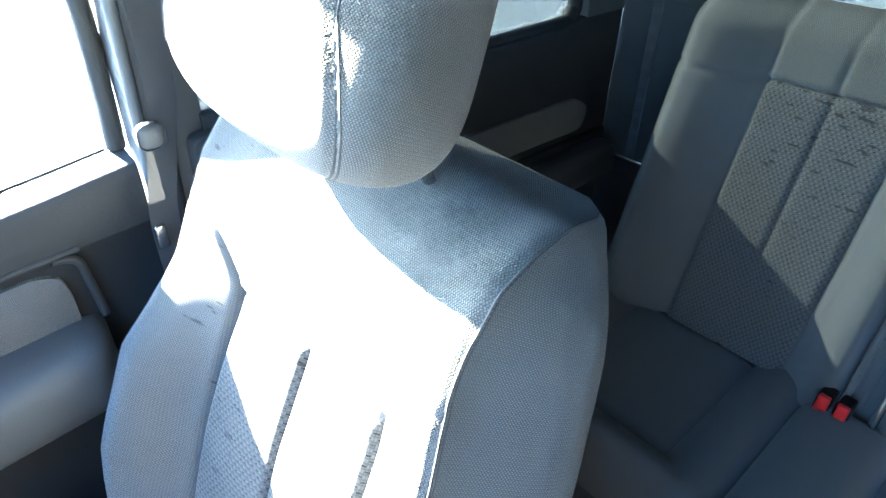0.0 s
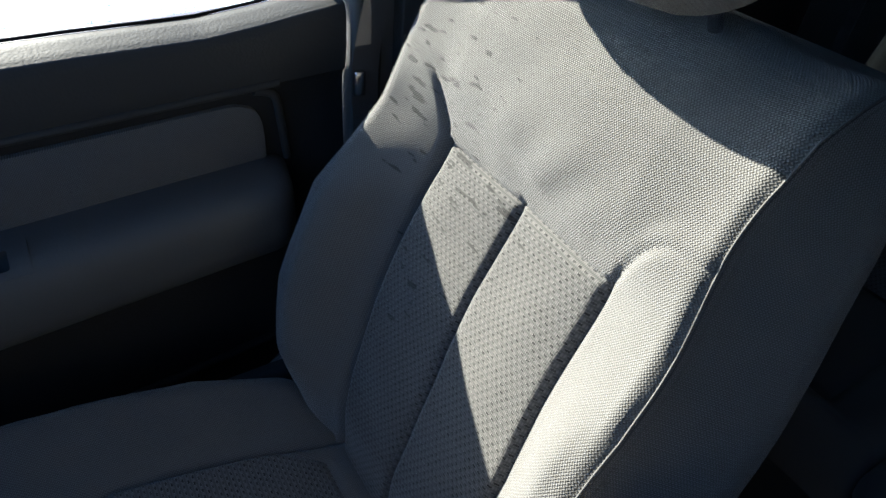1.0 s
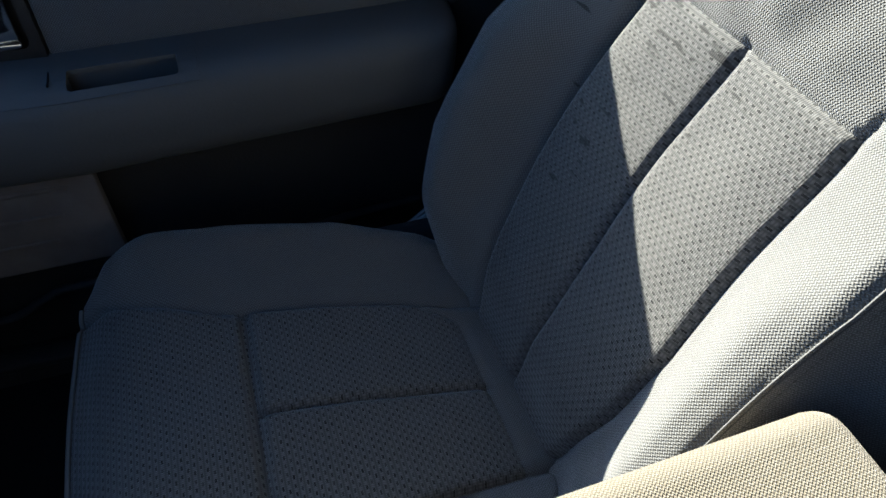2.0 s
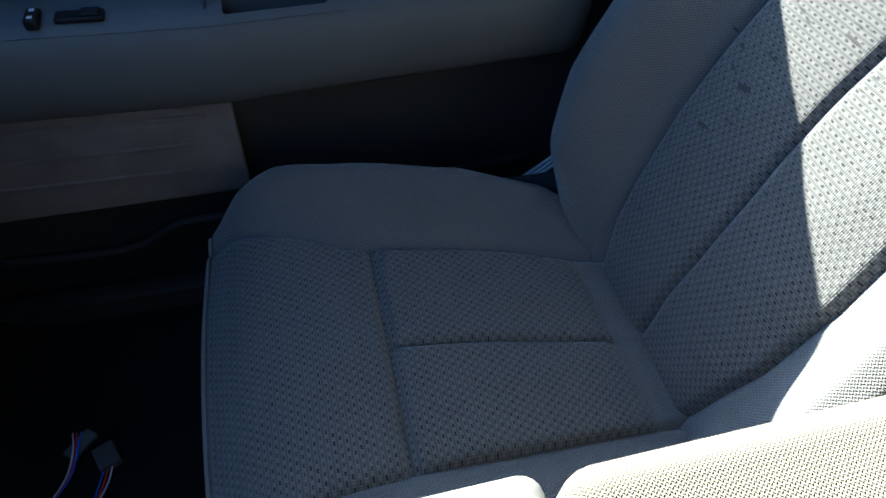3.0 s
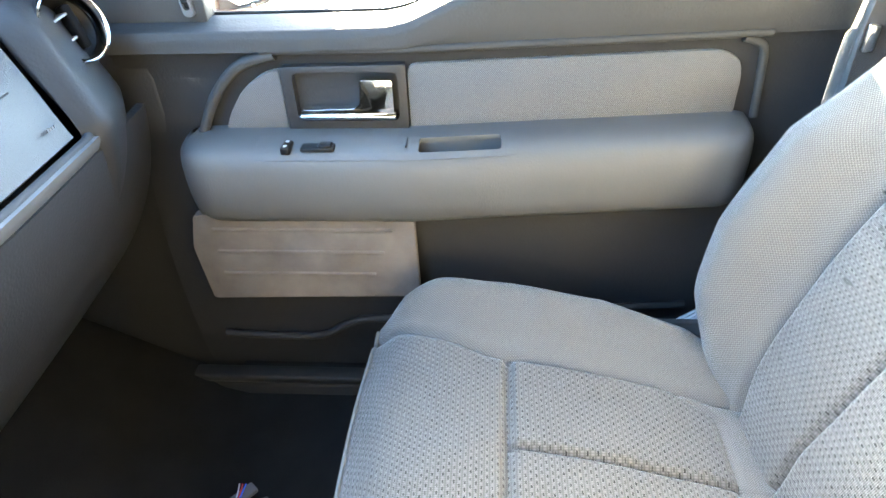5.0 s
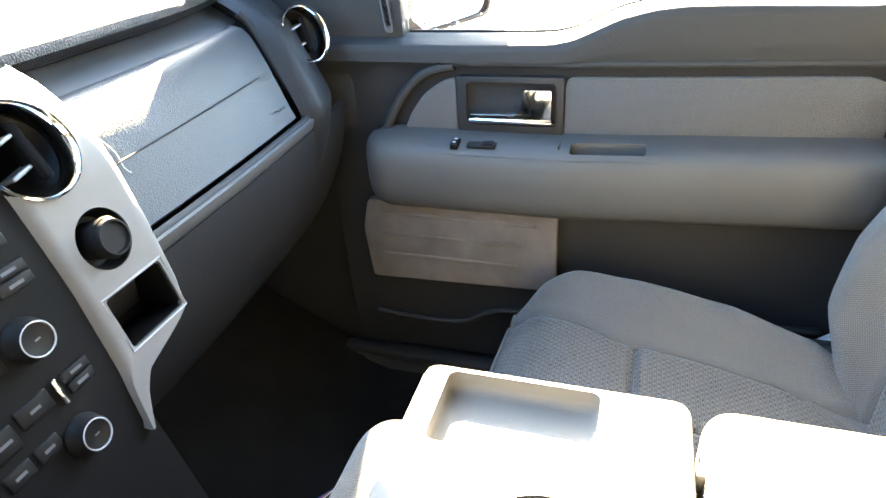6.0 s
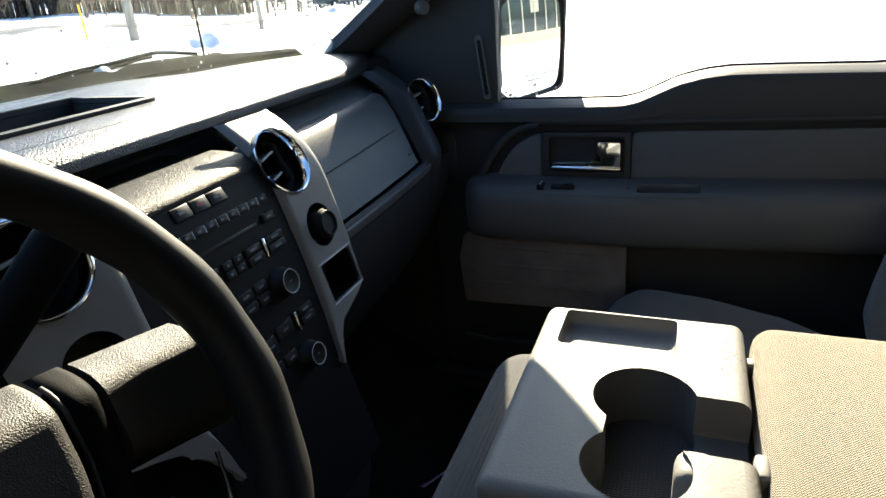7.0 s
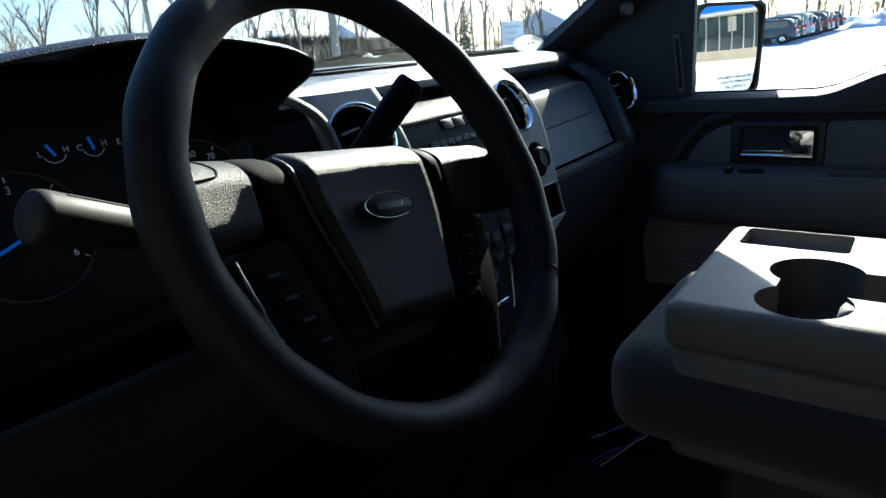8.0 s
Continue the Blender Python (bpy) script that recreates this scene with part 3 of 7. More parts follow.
# map pocket and lower details
mp = part("map_pocket", lean(yz(rounded([(0.098, 0.335), (0.100, 0.512), (0.476, 0.506), (0.492, 0.44), (0.482, 0.325)], 0.008, 3), 0.786, 0.806, 0.004)), M_POCKET, door, "pale grey felt map pocket with shallow ridges")
for z in (0.478, 0.432, 0.385):
    part("ridge", lean(rbox(0.783, 0.79, 0.125 + (0.505 - z) * 0.4, 0.45, z - 0.004, z + 0.004, 0.003)), M_POCKET, mp)
part("ledge", lean(tube([(0.838, y, 0.505 + 0.006 * math.sin(y * 9)) for y in steps(-0.43, 0.03, 14)], 0.007, 8)), M_ARM, door)
b = tube(curve([(0.822, 0.50, 0.205), (0.815, 0.40, 0.205), (0.812, 0.30, 0.212), (0.812, 0.24, 0.245), (0.815, 0.15, 0.255), (0.82, -0.40, 0.255)], 8), 0.008, 8)
part("ledge", lean(b), M_DOORLOW, door, "moulded ledge along the door foot")

# window frame: front triangle with the demister vent, upper frame, outer skin
tri = [(0.40, 0.800), (0.74, 0.800), (0.74, 0.915), (0.665, 0.985), (0.57, 1.06), (0.40, 1.19)]
tp = part("mirror_triangle", yz(rounded(tri, 0.006, 2), 0.862, 0.89, 0.006), M_DOOR, door, "dark triangular trim ahead of the glass")
vent = part("demister_vent", yz(rounded([(0.414, 0.812), (0.430, 0.812), (0.447, 0.950), (0.431, 0.952)], 0.007, 4), 0.852, 0.866, 0.002), M_PILLAR, door, "slim slatted demister vent")
carve(vent, yz(rounded([(0.418, 0.822), (0.428, 0.822), (0.442, 0.942), (0.432, 0.942)], 0.005, 4), 0.84, 0.860))
part("vent_back", yz(rounded([(0.4185, 0.823), (0.4275, 0.823), (0.4415, 0.941), (0.4325, 0.941)], 0.005, 4), 0.8575, 0.8598), M_BLACK, vent)
for i in range(9):
    z = 0.832 + i * 0.0125
    y = 0.423 + 0.117 * (z - 0.822)
    part("slat", rbox(0.854, 0.861, y - 0.006, y + 0.006, z - 0.0012, z + 0.0012, 0), M_BLACK, vent)
b = join(tube(curve([(0.888, 0.414, 0.80), (0.888, 0.418, 0.95), (0.886, 0.412, 1.09), (0.875, 0.315, 1.17), (0.85, 0.03, 1.345), (0.845, -0.30, 1.365), (0.84, -0.525, 1.36), (0.865, -0.547, 1.10), (0.886, -0.547, 0.88)], 8), 0.016, 8))
part("window_frame", lean(b), M_DOOR, door, "dark window surround")
b = join(rbox(0.895, 0.93, -0.50, 0.60, 0.06, 0.80, 0.01), yz([(-0.50, 0.78), (0.60, 0.78), (0.60, 0.805), (0.13, 0.803), (0.02, 0.838), (-0.05, 0.855), (-0.50, 0.855)], 0.905, 0.925))
part("outer_skin", lean(b), M_BODY, door, "painted outer door skin")
b = lean(tube([(0.892, y, sill_z(y) + 0.001) for y in steps(-0.53, 0.40, 60)], 0.0026, 8))
part("glass_seal", b, M_BLACK, door, "black wiper seal along the glass")
gl = part("window_pane", lean(yz([(0.40, 0.79), (0.40, 1.10), (0.30, 1.18), (0.03, 1.35), (-0.54, 1.36), (-0.54, 0.86), (-0.05, 0.84), (0.10, 0.79)], 0.896, 0.900)), M_GLASS, door, "raised clear side glass")
gl.visible_shadow = False

# the closing side of the cab behind the front door
rd = thing("rear_door", (0.88, -1.1, 0.12), "closed rear door with grey trim and small quarter glass", "car door")
part("lower_panel", rbox(0.84, 0.90, -1.76, -0.63, 0.10, 0.62, 0.012), M_DOORLOW, rd)
b = yz(rounded([(-0.63, 0.60), (-0.63, 0.90), (-0.75, 0.905), (-1.56, 0.915), (-1.62, 0.935), (-1.76, 1.0), (-1.76, 0.60)], 0.02, 3), 0.852, 0.905, 0.012)
part("upper_panel", b, M_DOOR, rd, "charcoal upper trim of the rear door")
part("insert", yz(rounded([(-0.72, 0.655), (-1.64, 0.640), (-1.66, 0.70), (-1.60, 0.735), (-0.75, 0.745)], 0.025, 4), 0.842, 0.858, 0.005), M_INSERT, rd, "pale grey cloth insert")
part("armrest", rbox(0.775, 0.86, -1.74, -0.75, 0.50, 0.60, 0.03, 4), M_ARM, rd, "mid-grey armrest of the rear door")
b = tube(curve([(0.885, -0.66, 0.91), (0.885, -1.50, 0.915), (0.885, -1.585, 0.935), (0.882, -1.60, 1.0), (0.86, -1.56, 1.36)], 8), 0.018, 8)
part("window_frame", b, M_DOOR, rd, "dark window surround")
b = yz([(-0.63, 1.355), (-1.56, 1.355), (-1.61, 0.93), (-1.76, 0.93), (-1.76, 1.42), (-0.63, 1.42)], 0.85, 0.90)
part("quarter_panel", b, M_PILLAR, rd, "grey trim behind the rear glass")
gl = part("window_pane", yz([(-0.64, 0.90), (-1.60, 0.91), (-1.57, 1.37), (-0.64, 1.37)], 0.893, 0.896), M_PRIVACY, rd, "dark tinted rear side glass")
part("outer_skin", rbox(0.944, 0.965, -1.80, -0.60, 0.06, 0.90, 0.008), M_BODY, rd, "painted outer door skin")
# added wall, never in view: keeps light from entering on the driver side
b = join(rbox(-0.935, -0.87, -1.80, 1.0, 0.06, 0.86, 0.02), rbox(-0.93, -0.88, -1.80, 0.55, 0.84, 1.43, 0.02))
tagged(part("wall_side", b, M_DOOR), "plain dark wall added out of view to shut out driver-side light", "wall", kind="structure")

# ---- seats ----


def grid_parts(pos, cols, rows, classify, mats, parent, labels):
    """A closed-looking cushion skin: one mesh for each class of face, UVs in metres."""
    made = {}
    pts = [[pos(c, r) for r in rows] for c in cols]
    for i in range(len(cols) - 1):
        for j in range(len(rows) - 1):
            k = classify((cols[i] + cols[i + 1]) / 2, (rows[j] + rows[j + 1]) / 2)
            made.setdefault(k, []).append((i, j))
    for k, cells in made.items():
        index, verts, faces, uvs = {}, [], [], []
        for i, j in cells:
            q = []
            for a, c in ((i, j), (i + 1, j), (i + 1, j + 1), (i, j + 1)):
                if (a, c) not in index:
                    index[(a, c)] = len(verts)
                    verts.append(pts[a][c][0])
                q.append(index[(a, c)])
                uvs.append(pts[a][c][1])
            faces.append(q)
        me = bpy.data.meshes.new(k)
        me.from_pydata([tuple(v) for v in verts], [], faces)
        uv = me.uv_layers.new(name="UVMap")
        uv.data.foreach_set("uv", [c for p in uvs for c in p])
        for p in me.polygons:
            p.use_smooth = True
        me.materials.append(mats[k])
        me.update()
        ob = new(k.split("|")[0], me)
        ob.parent = parent
        ob.matrix_parent_inverse = Matrix.Translation(-world_of(parent))
        if k in labels:
            ob["label"] = labels[k]


BACK_O = Vector((0.45, -0.335, 0.34))
BACK_A = radians(27)
EV = Vector((0, -math.sin(BACK_A), math.cos(BACK_A)))
EN = Vector((0, math.cos(BACK_A), math.sin(BACK_A)))

HALF = [(-0.04, 0.19), (0.0, 0.212), (0.06, 0.246), (0.12, 0.275), (0.20, 0.285), (0.35, 0.288), (0.42, 0.284), (0.50, 0.274), (0.60, 0.266), (0.66, 0.262), (0.71, 0.256), (0.78, 0.249), (0.83, 0.240), (0.85, 0.230), (0.868, 0.205)]
INSET = [(-0.04, 0.10), (0.05, 0.125), (0.15, 0.150), (0.25, 0.160), (0.40, 0.156), (0.505, 0.150), (0.868, 0.135)]
CREST = [(-0.04, 0.0), (0.02, 0.02), (0.10, 0.062), (0.20, 0.085), (0.35, 0.080), (0.42, 0.058), (0.505, 0.042), (0.56, 0.041), (0.70, 0.042), (0.868, 0.03)]
# the skin runs up the face, then bends back over the shoulder
BEND_V = [(-0.04, -0.04), (0.655, 0.655), (0.70, 0.698), (0.735, 0.723), (0.78, 0.749), (0.83, 0.776), (0.868, 0.795)]
BEND_N = [(-0.04, 0.0), (0.655, 0.0), (0.70, -0.009), (0.735, -0.033), (0.78, -0.070), (0.83, -0.112), (0.868, -0.142)]
TOP_S = 0.868
TOPV = 0.505


def sway(v):
    """The back's middle line runs a little to one side on its way up."""
    return 0.020 * step01(0.46, 0.66, v) - 0.050 * (1 - step01(0.0, 0.42, v))


def half_width(side, v):
    return interp(v, HALF) - (0.015 * (1 - step01(0.58, 0.74, v)) if side < 0 else 0.0)


def seam(d, w=0.0045):
    return math.exp(-(d / w) ** 2)


def arch(x):
    """Height at which the side bolster ends under the shoulder panel."""
    t = min(1.0, max(0.0, (abs(x) - 0.15) / 0.11))
    return TOPV + 0.066 * (1 - (1 - min(1.0, t / 0.55)) ** 2) + 0.014 * t


def back_n(x, v):
    """How far the backrest's skin stands proud of its middle plane."""
    xi, w, nb = interp(v, INSET), half_width(x, v), interp(v, CREST)
    a = abs(x)
    hi = 0.034 * step01(TOPV - 0.01, TOPV + 0.09, v)
    if a <= xi:
        n = -0.006 * (1 - (a / xi) ** 2) * (1 - step01(TOPV, TOPV + 0.05, v)) + hi
        n += 0.004 * math.sin(min(1, a / xi) * math.pi) * (1 - step01(TOPV - 0.02, TOPV + 0.01, v))
    else:
        t = (a - xi) / max(1e-4, w - xi)
        k = step01(0.36, 0.46, v)
        rise = step01(0.0, 0.75, t) * (1 - k) + min(1.0, t / 0.85) * k
        n = hi + (nb - hi) * rise - 0.006 * step01(0.86, 1.0, t) ** 2
        above = step01(arch(x) - 0.004, arch(x) + 0.03, v)
        n -= 0.006 * above * math.sin(t * math.pi)
    # stitched grooves
    cut = 0.0
    if v < TOPV + 0.006:
        cut = max(0.008 * seam(x, 0.005), 0.011 * seam(a - xi, 0.006))
    if a < xi + 0.004:
        cut = max(cut, 0.007 * seam(v - TOPV, 0.0045))
    else:
        cut = max(cut, 0.007 * (1 - 0.75 * step01(xi + 0.01, w - 0.02, a)) * seam((v - arch(x)) / math.hypot(1.0, (arch(a + 0.001) - arch(a - 0.001)) / 0.002), 0.0055))
    n -= cut
    # pillow softness, a few lasting creases
    n += 0.0025 * noise.noise(Vector((x * 14, v * 14, 3.1)))
    n += 0.0022 * math.sin((x * 1.1 + v) * 62) * math.exp(-((x + 0.06) / 0.07) ** 2 - ((v - 0.555) / 0.035) ** 2)
    n += 0.0016 * math.sin((x * 0.7 - v) * 75) * math.exp(-((x - 0.02) / 0.06) ** 2 - ((v - 0.535) / 0.02) ** 2)
    n -= 0.022 * (1 - step01(0.02, 0.11, v))
    return n * (1 - step01(0.76, TOP_S, v))


def col_steps(n_in, n_out):
    return [-2 + i / n_out for i in range(n_out)] + [-1 + i / n_in for i in range(2 * n_in)] + [1 + i / n_out for i in range(n_out + 1)]


def seat(at):
    s = thing("front_seat", at, "grey cloth bucket seat with spotted woven insets", "car seat")

    def pos(c, v):
        xi, w = interp(v, INSET), half_width(c, v)
        a = abs(c)
        x = (a * xi if a <= 1 else xi + (a - 1) * (w - xi)) * (1 if c >= 0 else -1)
        lean_back = radians(62) * step01(0.66, 0.78, v)
        way = EN * math.cos(lean_back) + EV * math.sin(lean_back)
        return BACK_O + Vector((x + sway(v), 0, 0)) + EV * interp(v, BEND_V) + EN * interp(v, BEND_N) + way * back_n(x, v), (x, v)

    cols = col_steps(40, 26)
    rows = sorted(set([round(q, 5) for q in steps(-0.04, TOPV, 110)] + [round(q, 5) for q in steps(TOPV, TOP_S, 84)]))

    def classify(c, v):
        xi, w = interp(v, INSET), half_width(c, v)
        a = abs(c)
        if a < 1:
            return ("inset_panel|l" if c < 0 else "inset_panel|r") if v < TOPV else "shoulder_panel"
        x = xi + (a - 1) * (w - xi)
        return "shoulder_panel" if v > arch(x) else ("bolster|l" if c < 0 else "bolster|r")

    mats = {"inset_panel|l": M_DOT, "inset_panel|r": M_DOT, "shoulder_panel": M_FABRIC_SPOT, "bolster|l": M_FABRIC, "bolster|r": M_FABRIC_SPOT}
    grid_parts(pos, cols, rows, classify, mats, s, {"inset_panel|l": "spotted basket-weave inset", "inset_panel|r": "spotted basket-weave inset"})

    # side walls and back of the backrest
    vs = rows[::3] + [rows[-1]]

    def back_line(side, v):
        q = BACK_O + EV * interp(v, [(-0.04, -0.03), (0.60, 0.61), (TOP_S, 0.795)]) + EN * (-0.155 + 0.013 * step01(0.62, TOP_S, v))
        q.x = BACK_O.x + sway(v) + side * (interp(v, HALF) + 0.030 * (1 - step01(0.62, 0.85, v)))
        return q

    def wall(side):
        def fn(t, v):
            p, q = pos(2 * side, v)[0], back_line(side, v)
            r = p.lerp(q, t)
            r.x += side * 0.26 * (q - p).length * math.sin(math.pi * t) * t ** 0.8 * (1 - 0.5 * step01(0.7, 0.86, v))
            return r, (t * (q - p).length, v)
        return fn

    for side in (1, -1):
        grid_parts(wall(side), steps(0, 1, 14), vs, lambda a, c: "side_panel", {"side_panel": M_FABRIC}, s, {"side_panel": "plain woven side panel"})
    b = sheet(lambda u, v: back_line(1, v).lerp(back_line(-1, v), (1 - u) / 2) - EN * 0.02 * (1 - u * u), steps(-1, 1, 20), vs)
    part("back_panel", b, M_SHELL, s, "dark hard back of the seat")
    # piping down both front edges, with a row of stitches on each side of it
    for side in (1, -1):
        run = [v for v in rows if 0.03 < v < 0.85]
        part("piping", tube([pos(2 * side, v)[0] for v in run[::2]], 0.0010, 8), M_PIPE, s, "raised sewn piping")
        # dark tube beside the piping: its groove's shade is put into the colour
        part("seam", tube([wall(side)(0.022, v)[0] + EN * 0.0003 for v in run[::2]], 0.0009, 6), M_SHELL, s, "dark line along a sewn seam")
        bms = []
        for v0, v1 in zip(run, run[1:]):
            for fn in (lambda v: wall(side)(0.07, v)[0],):
                p, q = fn(v0), fn(v1)
                out = EN * 0.0005 + Vector((side * 0.0005, 0, 0))
                bms.append(tube([p.lerp(q, 0.1) + out, p.lerp(q, 0.75) + out], 0.0006, 4))
        part("stitching", join(*bms), M_PIPE, s)

    # head restraint
    hb = BACK_O + EV * 0.869 + EN * 0.108 + Vector((0.024, 0, 0))

    def seam_x(r):
        return 0.196 * (0.42 + 0.58 * max(0.0, 1 - abs(r) ** (7 if r > 0 else 3.0)) ** 0.45) * (0.71 + 0.20 * max(0.0, -r))

    def head_xn(th, r):
        kx = max(0.0, 1 - abs(r) ** (7 if r > 0 else 3.0)) ** 0.45
        kn = max(0.0, 1 - abs(r) ** 3.4) ** 0.50
        cx, cy = math.cos(th), math.sin(th)
        sx = math.copysign(abs(cx) ** 0.50, cx)
        sy = math.copysign(abs(cy) ** 0.44, cy)
        x = 0.196 * (1 + 0.045 * sy) * sx * (0.42 + 0.58 * kx)
        return x, ((0.078 if sy > 0 else 0.070) * sy + 0.005 * (sy > 0) * (1 - sx * sx)) * (0.25 + 0.75 * kn) + 0.02 * r, sy

    ths = [i / 140 for i in range(141)]
    arc, run = {0.0: 0.0}, 0.0
    for t0, t1 in zip(ths, ths[1:]):
        a0, a1 = head_xn(t0 * 2 * math.pi, 0), head_xn(t1 * 2 * math.pi, 0)
        run += math.hypot(a1[0] - a0[0], a1[1] - a0[1])
        arc[t1] = run

    def head(c, r):
        x, n, sy = head_xn(c * 2 * math.pi, r)
        n -= 0.004 * seam(abs(x) - seam_x(r), 0.004) * (1 if sy > 0.3 else 0)
        dip = 0.010 * max(0, -r) * (1 - (x / 0.19) ** 2)
        return hb + Vector((x, 0, 0)) + EV * (r * 0.125 - dip) + EN * n, (arc.get(c, 0.0), r * 0.14)

    grid_parts(head, ths, steps(-1, 1, 56), lambda a, c: "head_restraint", {"head_restraint": M_FABRIC}, s, {"head_restraint": "rounded cloth head restraint with a sewn seam"})
    for r in (-1, 1):
        b = sheet(lambda c, k: hb + (head(c, r)[0] - hb) * k + (EV * r * 0.125) * (1 - k), ths, (1.0, 0.6, 0.2, 0.02))
        part("head_restraint_end", b, M_FABRIC, s)
    for side in (1, -1):
        for off in (0.0, 0.007):
            line = []
            for r in steps(-0.985, 0.97, 60):
                want = seam_x(r) + off
                best = min((head(0.25 - side * q, r)[0] for q in steps(0.04, 0.215, 500)), key=lambda p: abs(abs(p.x - hb.x) - want))
                line.append(best - EN * 0.0004)
            part("seam", tube(line, 0.0013 if off else 0.0018, 6), M_SHELL, s, "dark line along a sewn seam")
        p0 = BACK_O + Vector((side * 0.075, 0, 0)) + EV * 0.72 - EN * 0.06
        part("post", tube([p0, p0 + EV * 0.10 + EN * 0.12], 0.007, 10), M_STEEL, s, "steel post")

    # seat cushion
    C = 0.452
    FAR = [(-0.37, 0.078), (-0.33, 0.080), (-0.25, 0.098), (-0.05, 0.126), (-0.02, 0.132), (0.05, 0.165), (0.12, 0.195), (0.17, 0.205)]
    NEAR = [(-0.37, 0.182), (-0.05, 0.182), (0.02, 0.186), (0.10, 0.200), (0.17, 0.220)]
    MID = [(-0.34, -0.058), (-0.05, -0.026)]
    YW = [(-0.40, 0.20), (-0.33, 0.245), (-0.20, 0.275), (-0.05, 0.287), (0.05, 0.287), (0.10, 0.277), (0.14, 0.262), (0.17, 0.25)]
    ZC = [(-0.40, 0.352), (-0.34, 0.366), (-0.20, 0.384), (-0.05, 0.400), (0.03, 0.406), (0.09, 0.396), (0.14, 0.372), (0.17, 0.33)]

    def rear_seam(x):
        return -0.335 + 0.05 * step01(0.045, 0.088, x)

    def cush(c, y):
        xi, w = interp(y, FAR if c >= 0 else NEAR), interp(y, YW)
        a = abs(c)
        x = (a * xi if a <= 1 else xi + (a - 1) * (w - xi)) * (1 if c >= 0 else -1)
        x += interp(y, MID) * max(0.0, 1 - a)
        z = sum(interp(y + d, ZC) for d in (-0.02, -0.01, 0.0, 0.01, 0.02)) / 5
        ax = abs(x)
        if ax <= xi:
            z -= 0.004 * (1 - (ax / xi) ** 2)
        else:
            t = (ax - xi) / (w - xi)
            lift = interp(y, [(-0.40, 0.0), (-0.32, 0.024), (-0.2, 0.040), (-0.05, 0.044), (0.06, 0.042), (0.12, 0.030), (0.17, 0.006)])
            z += lift * step01(0, 0.75, t) - 0.055 * step01(0.62, 1.0, t) ** 2
        z -= 0.010 * seam(ax - xi, 0.006)
        if ax < xi:
            z -= 0.014 * seam(y + 0.050 + 0.004 * (x / 0.15), 0.0065)
            z -= 0.006 * seam(y - rear_seam(x), 0.006)
            if rear_seam(x) < y < -0.05:
                z -= 0.010 * seam(x - interp(y, MID), 0.0045)
            z += 0.008 * math.sin(-(y + 0.05) / 0.285 * math.pi) ** 0.6 if -0.335 < y < -0.05 else 0
        z += 0.0025 * noise.noise(Vector((x * 12, y * 12, 9.7)))
        fy = y - 0.020 * (ax / 0.28) ** 2 * step01(0.05, 0.17, y)
        return Vector((C + x, fy, z)), (x, y)

    cols2 = col_steps(36, 24)
    rows2 = steps(-0.40, 0.17, 130)

    def classify2(c, y):
        a = abs(c)
        x = c * interp(y, FAR if c >= 0 else NEAR) + interp(y, MID) * max(0.0, 1 - a)
        if a < 1:
            if y > -0.05:
                return "front_panel"
            if y < rear_seam(x):
                return "rear_roll"
            return "inset_panel|cl" if c < 0 else "inset_panel|cr"
        return "cushion_bolster|l" if c < 0 else "cushion_bolster|r"

    mats2 = {"front_panel": M_DOT, "inset_panel|cl": M_DOT, "inset_panel|cr": M_DOT, "rear_roll": M_FABRIC, "cushion_bolster|l": M_FABRIC, "cushion_bolster|r": M_FABRIC}
    grid_parts(cush, cols2, rows2, classify2, mats2, s, {"front_panel": "basket-weave thigh panel"})
    # skirt that drops to the frame on all sides
    ring = [cush(2, y)[0] for y in rows2[::3]] + [cush(c, 0.17)[0] for c in cols2[::-1][::3]] + [cush(-2, y)[0] for y in rows2[::-1][::3]]

    def skirt(i, t):
        p = ring[int(i)]
        o = Vector((p.x - C, p.y + 0.12, 0)).normalized() * (0.014 * math.sin(math.pi * t) - 0.03 * t * t)
        return Vector((p.x + o.x, p.y + o.y, p.z + (0.20 - p.z) * t)), (i * 0.01, t * 0.2)

    grid_parts(skirt, range(len(ring)), steps(0, 1, 8), lambda a, c: "skirt", {"skirt": M_FABRIC}, s, {"skirt": "plain cloth cushion skirt"})
    line = [cush(c, 0.168)[0] + Vector((0, 0.003, 0.0005)) for c in cols2[12:-12:2]]
    part("piping", tube(line, 0.0032, 8), M_PIPE, s, "raised sewn piping")
    part("base", join(rbox(0.22, 0.70, -0.36, 0.10, 0.10, 0.24, 0.02), rbox(0.24, 0.30, -0.40, 0.12, 0.045, 0.12, 0.01), rbox(0.62, 0.68, -0.40, 0.12, 0.045, 0.12, 0.01)), M_SHELL, s, "dark seat frame on floor runners")
    part("recliner_cover", rbox(0.715, 0.748, -0.44, -0.24, 0.235, 0.335, 0.022, 3), M_SHELL, s, "grey recliner cover")
    part("recliner_lever", tube(curve([(0.752, -0.44, 0.318), (0.765, -0.36, 0.262), (0.768, -0.28, 0.215)], 6), 0.014, 8), M_TRIM, s, "grey recliner strap")
    for i in range(3):
        o = Vector((-0.016 + 0.013 * i, -0.004 * i, 0.016 - 0.003 * i))
        part("rail", tube([Vector((0.772, -0.30, 0.235)) + o, Vector((0.772, -0.46, 0.373)) + o], 0.0042, 8), M_RAIL, s, "dull steel rail")
    return s


seat((0.45, -0.15, 0.05))

# ---- centre console ----
con = thing("centre_console", (0.0, -0.1, 0.12), "fold-down grey console with cup holders and cloth armrest lid", "console")
CZ = 0.691
body = part("tray_top", rbox(-0.162, 0.153, -0.081, 0.137, CZ - 0.055, CZ, 0.014, 4), M_CONSOLE, con, "pale grey moulded tray with cup holders")


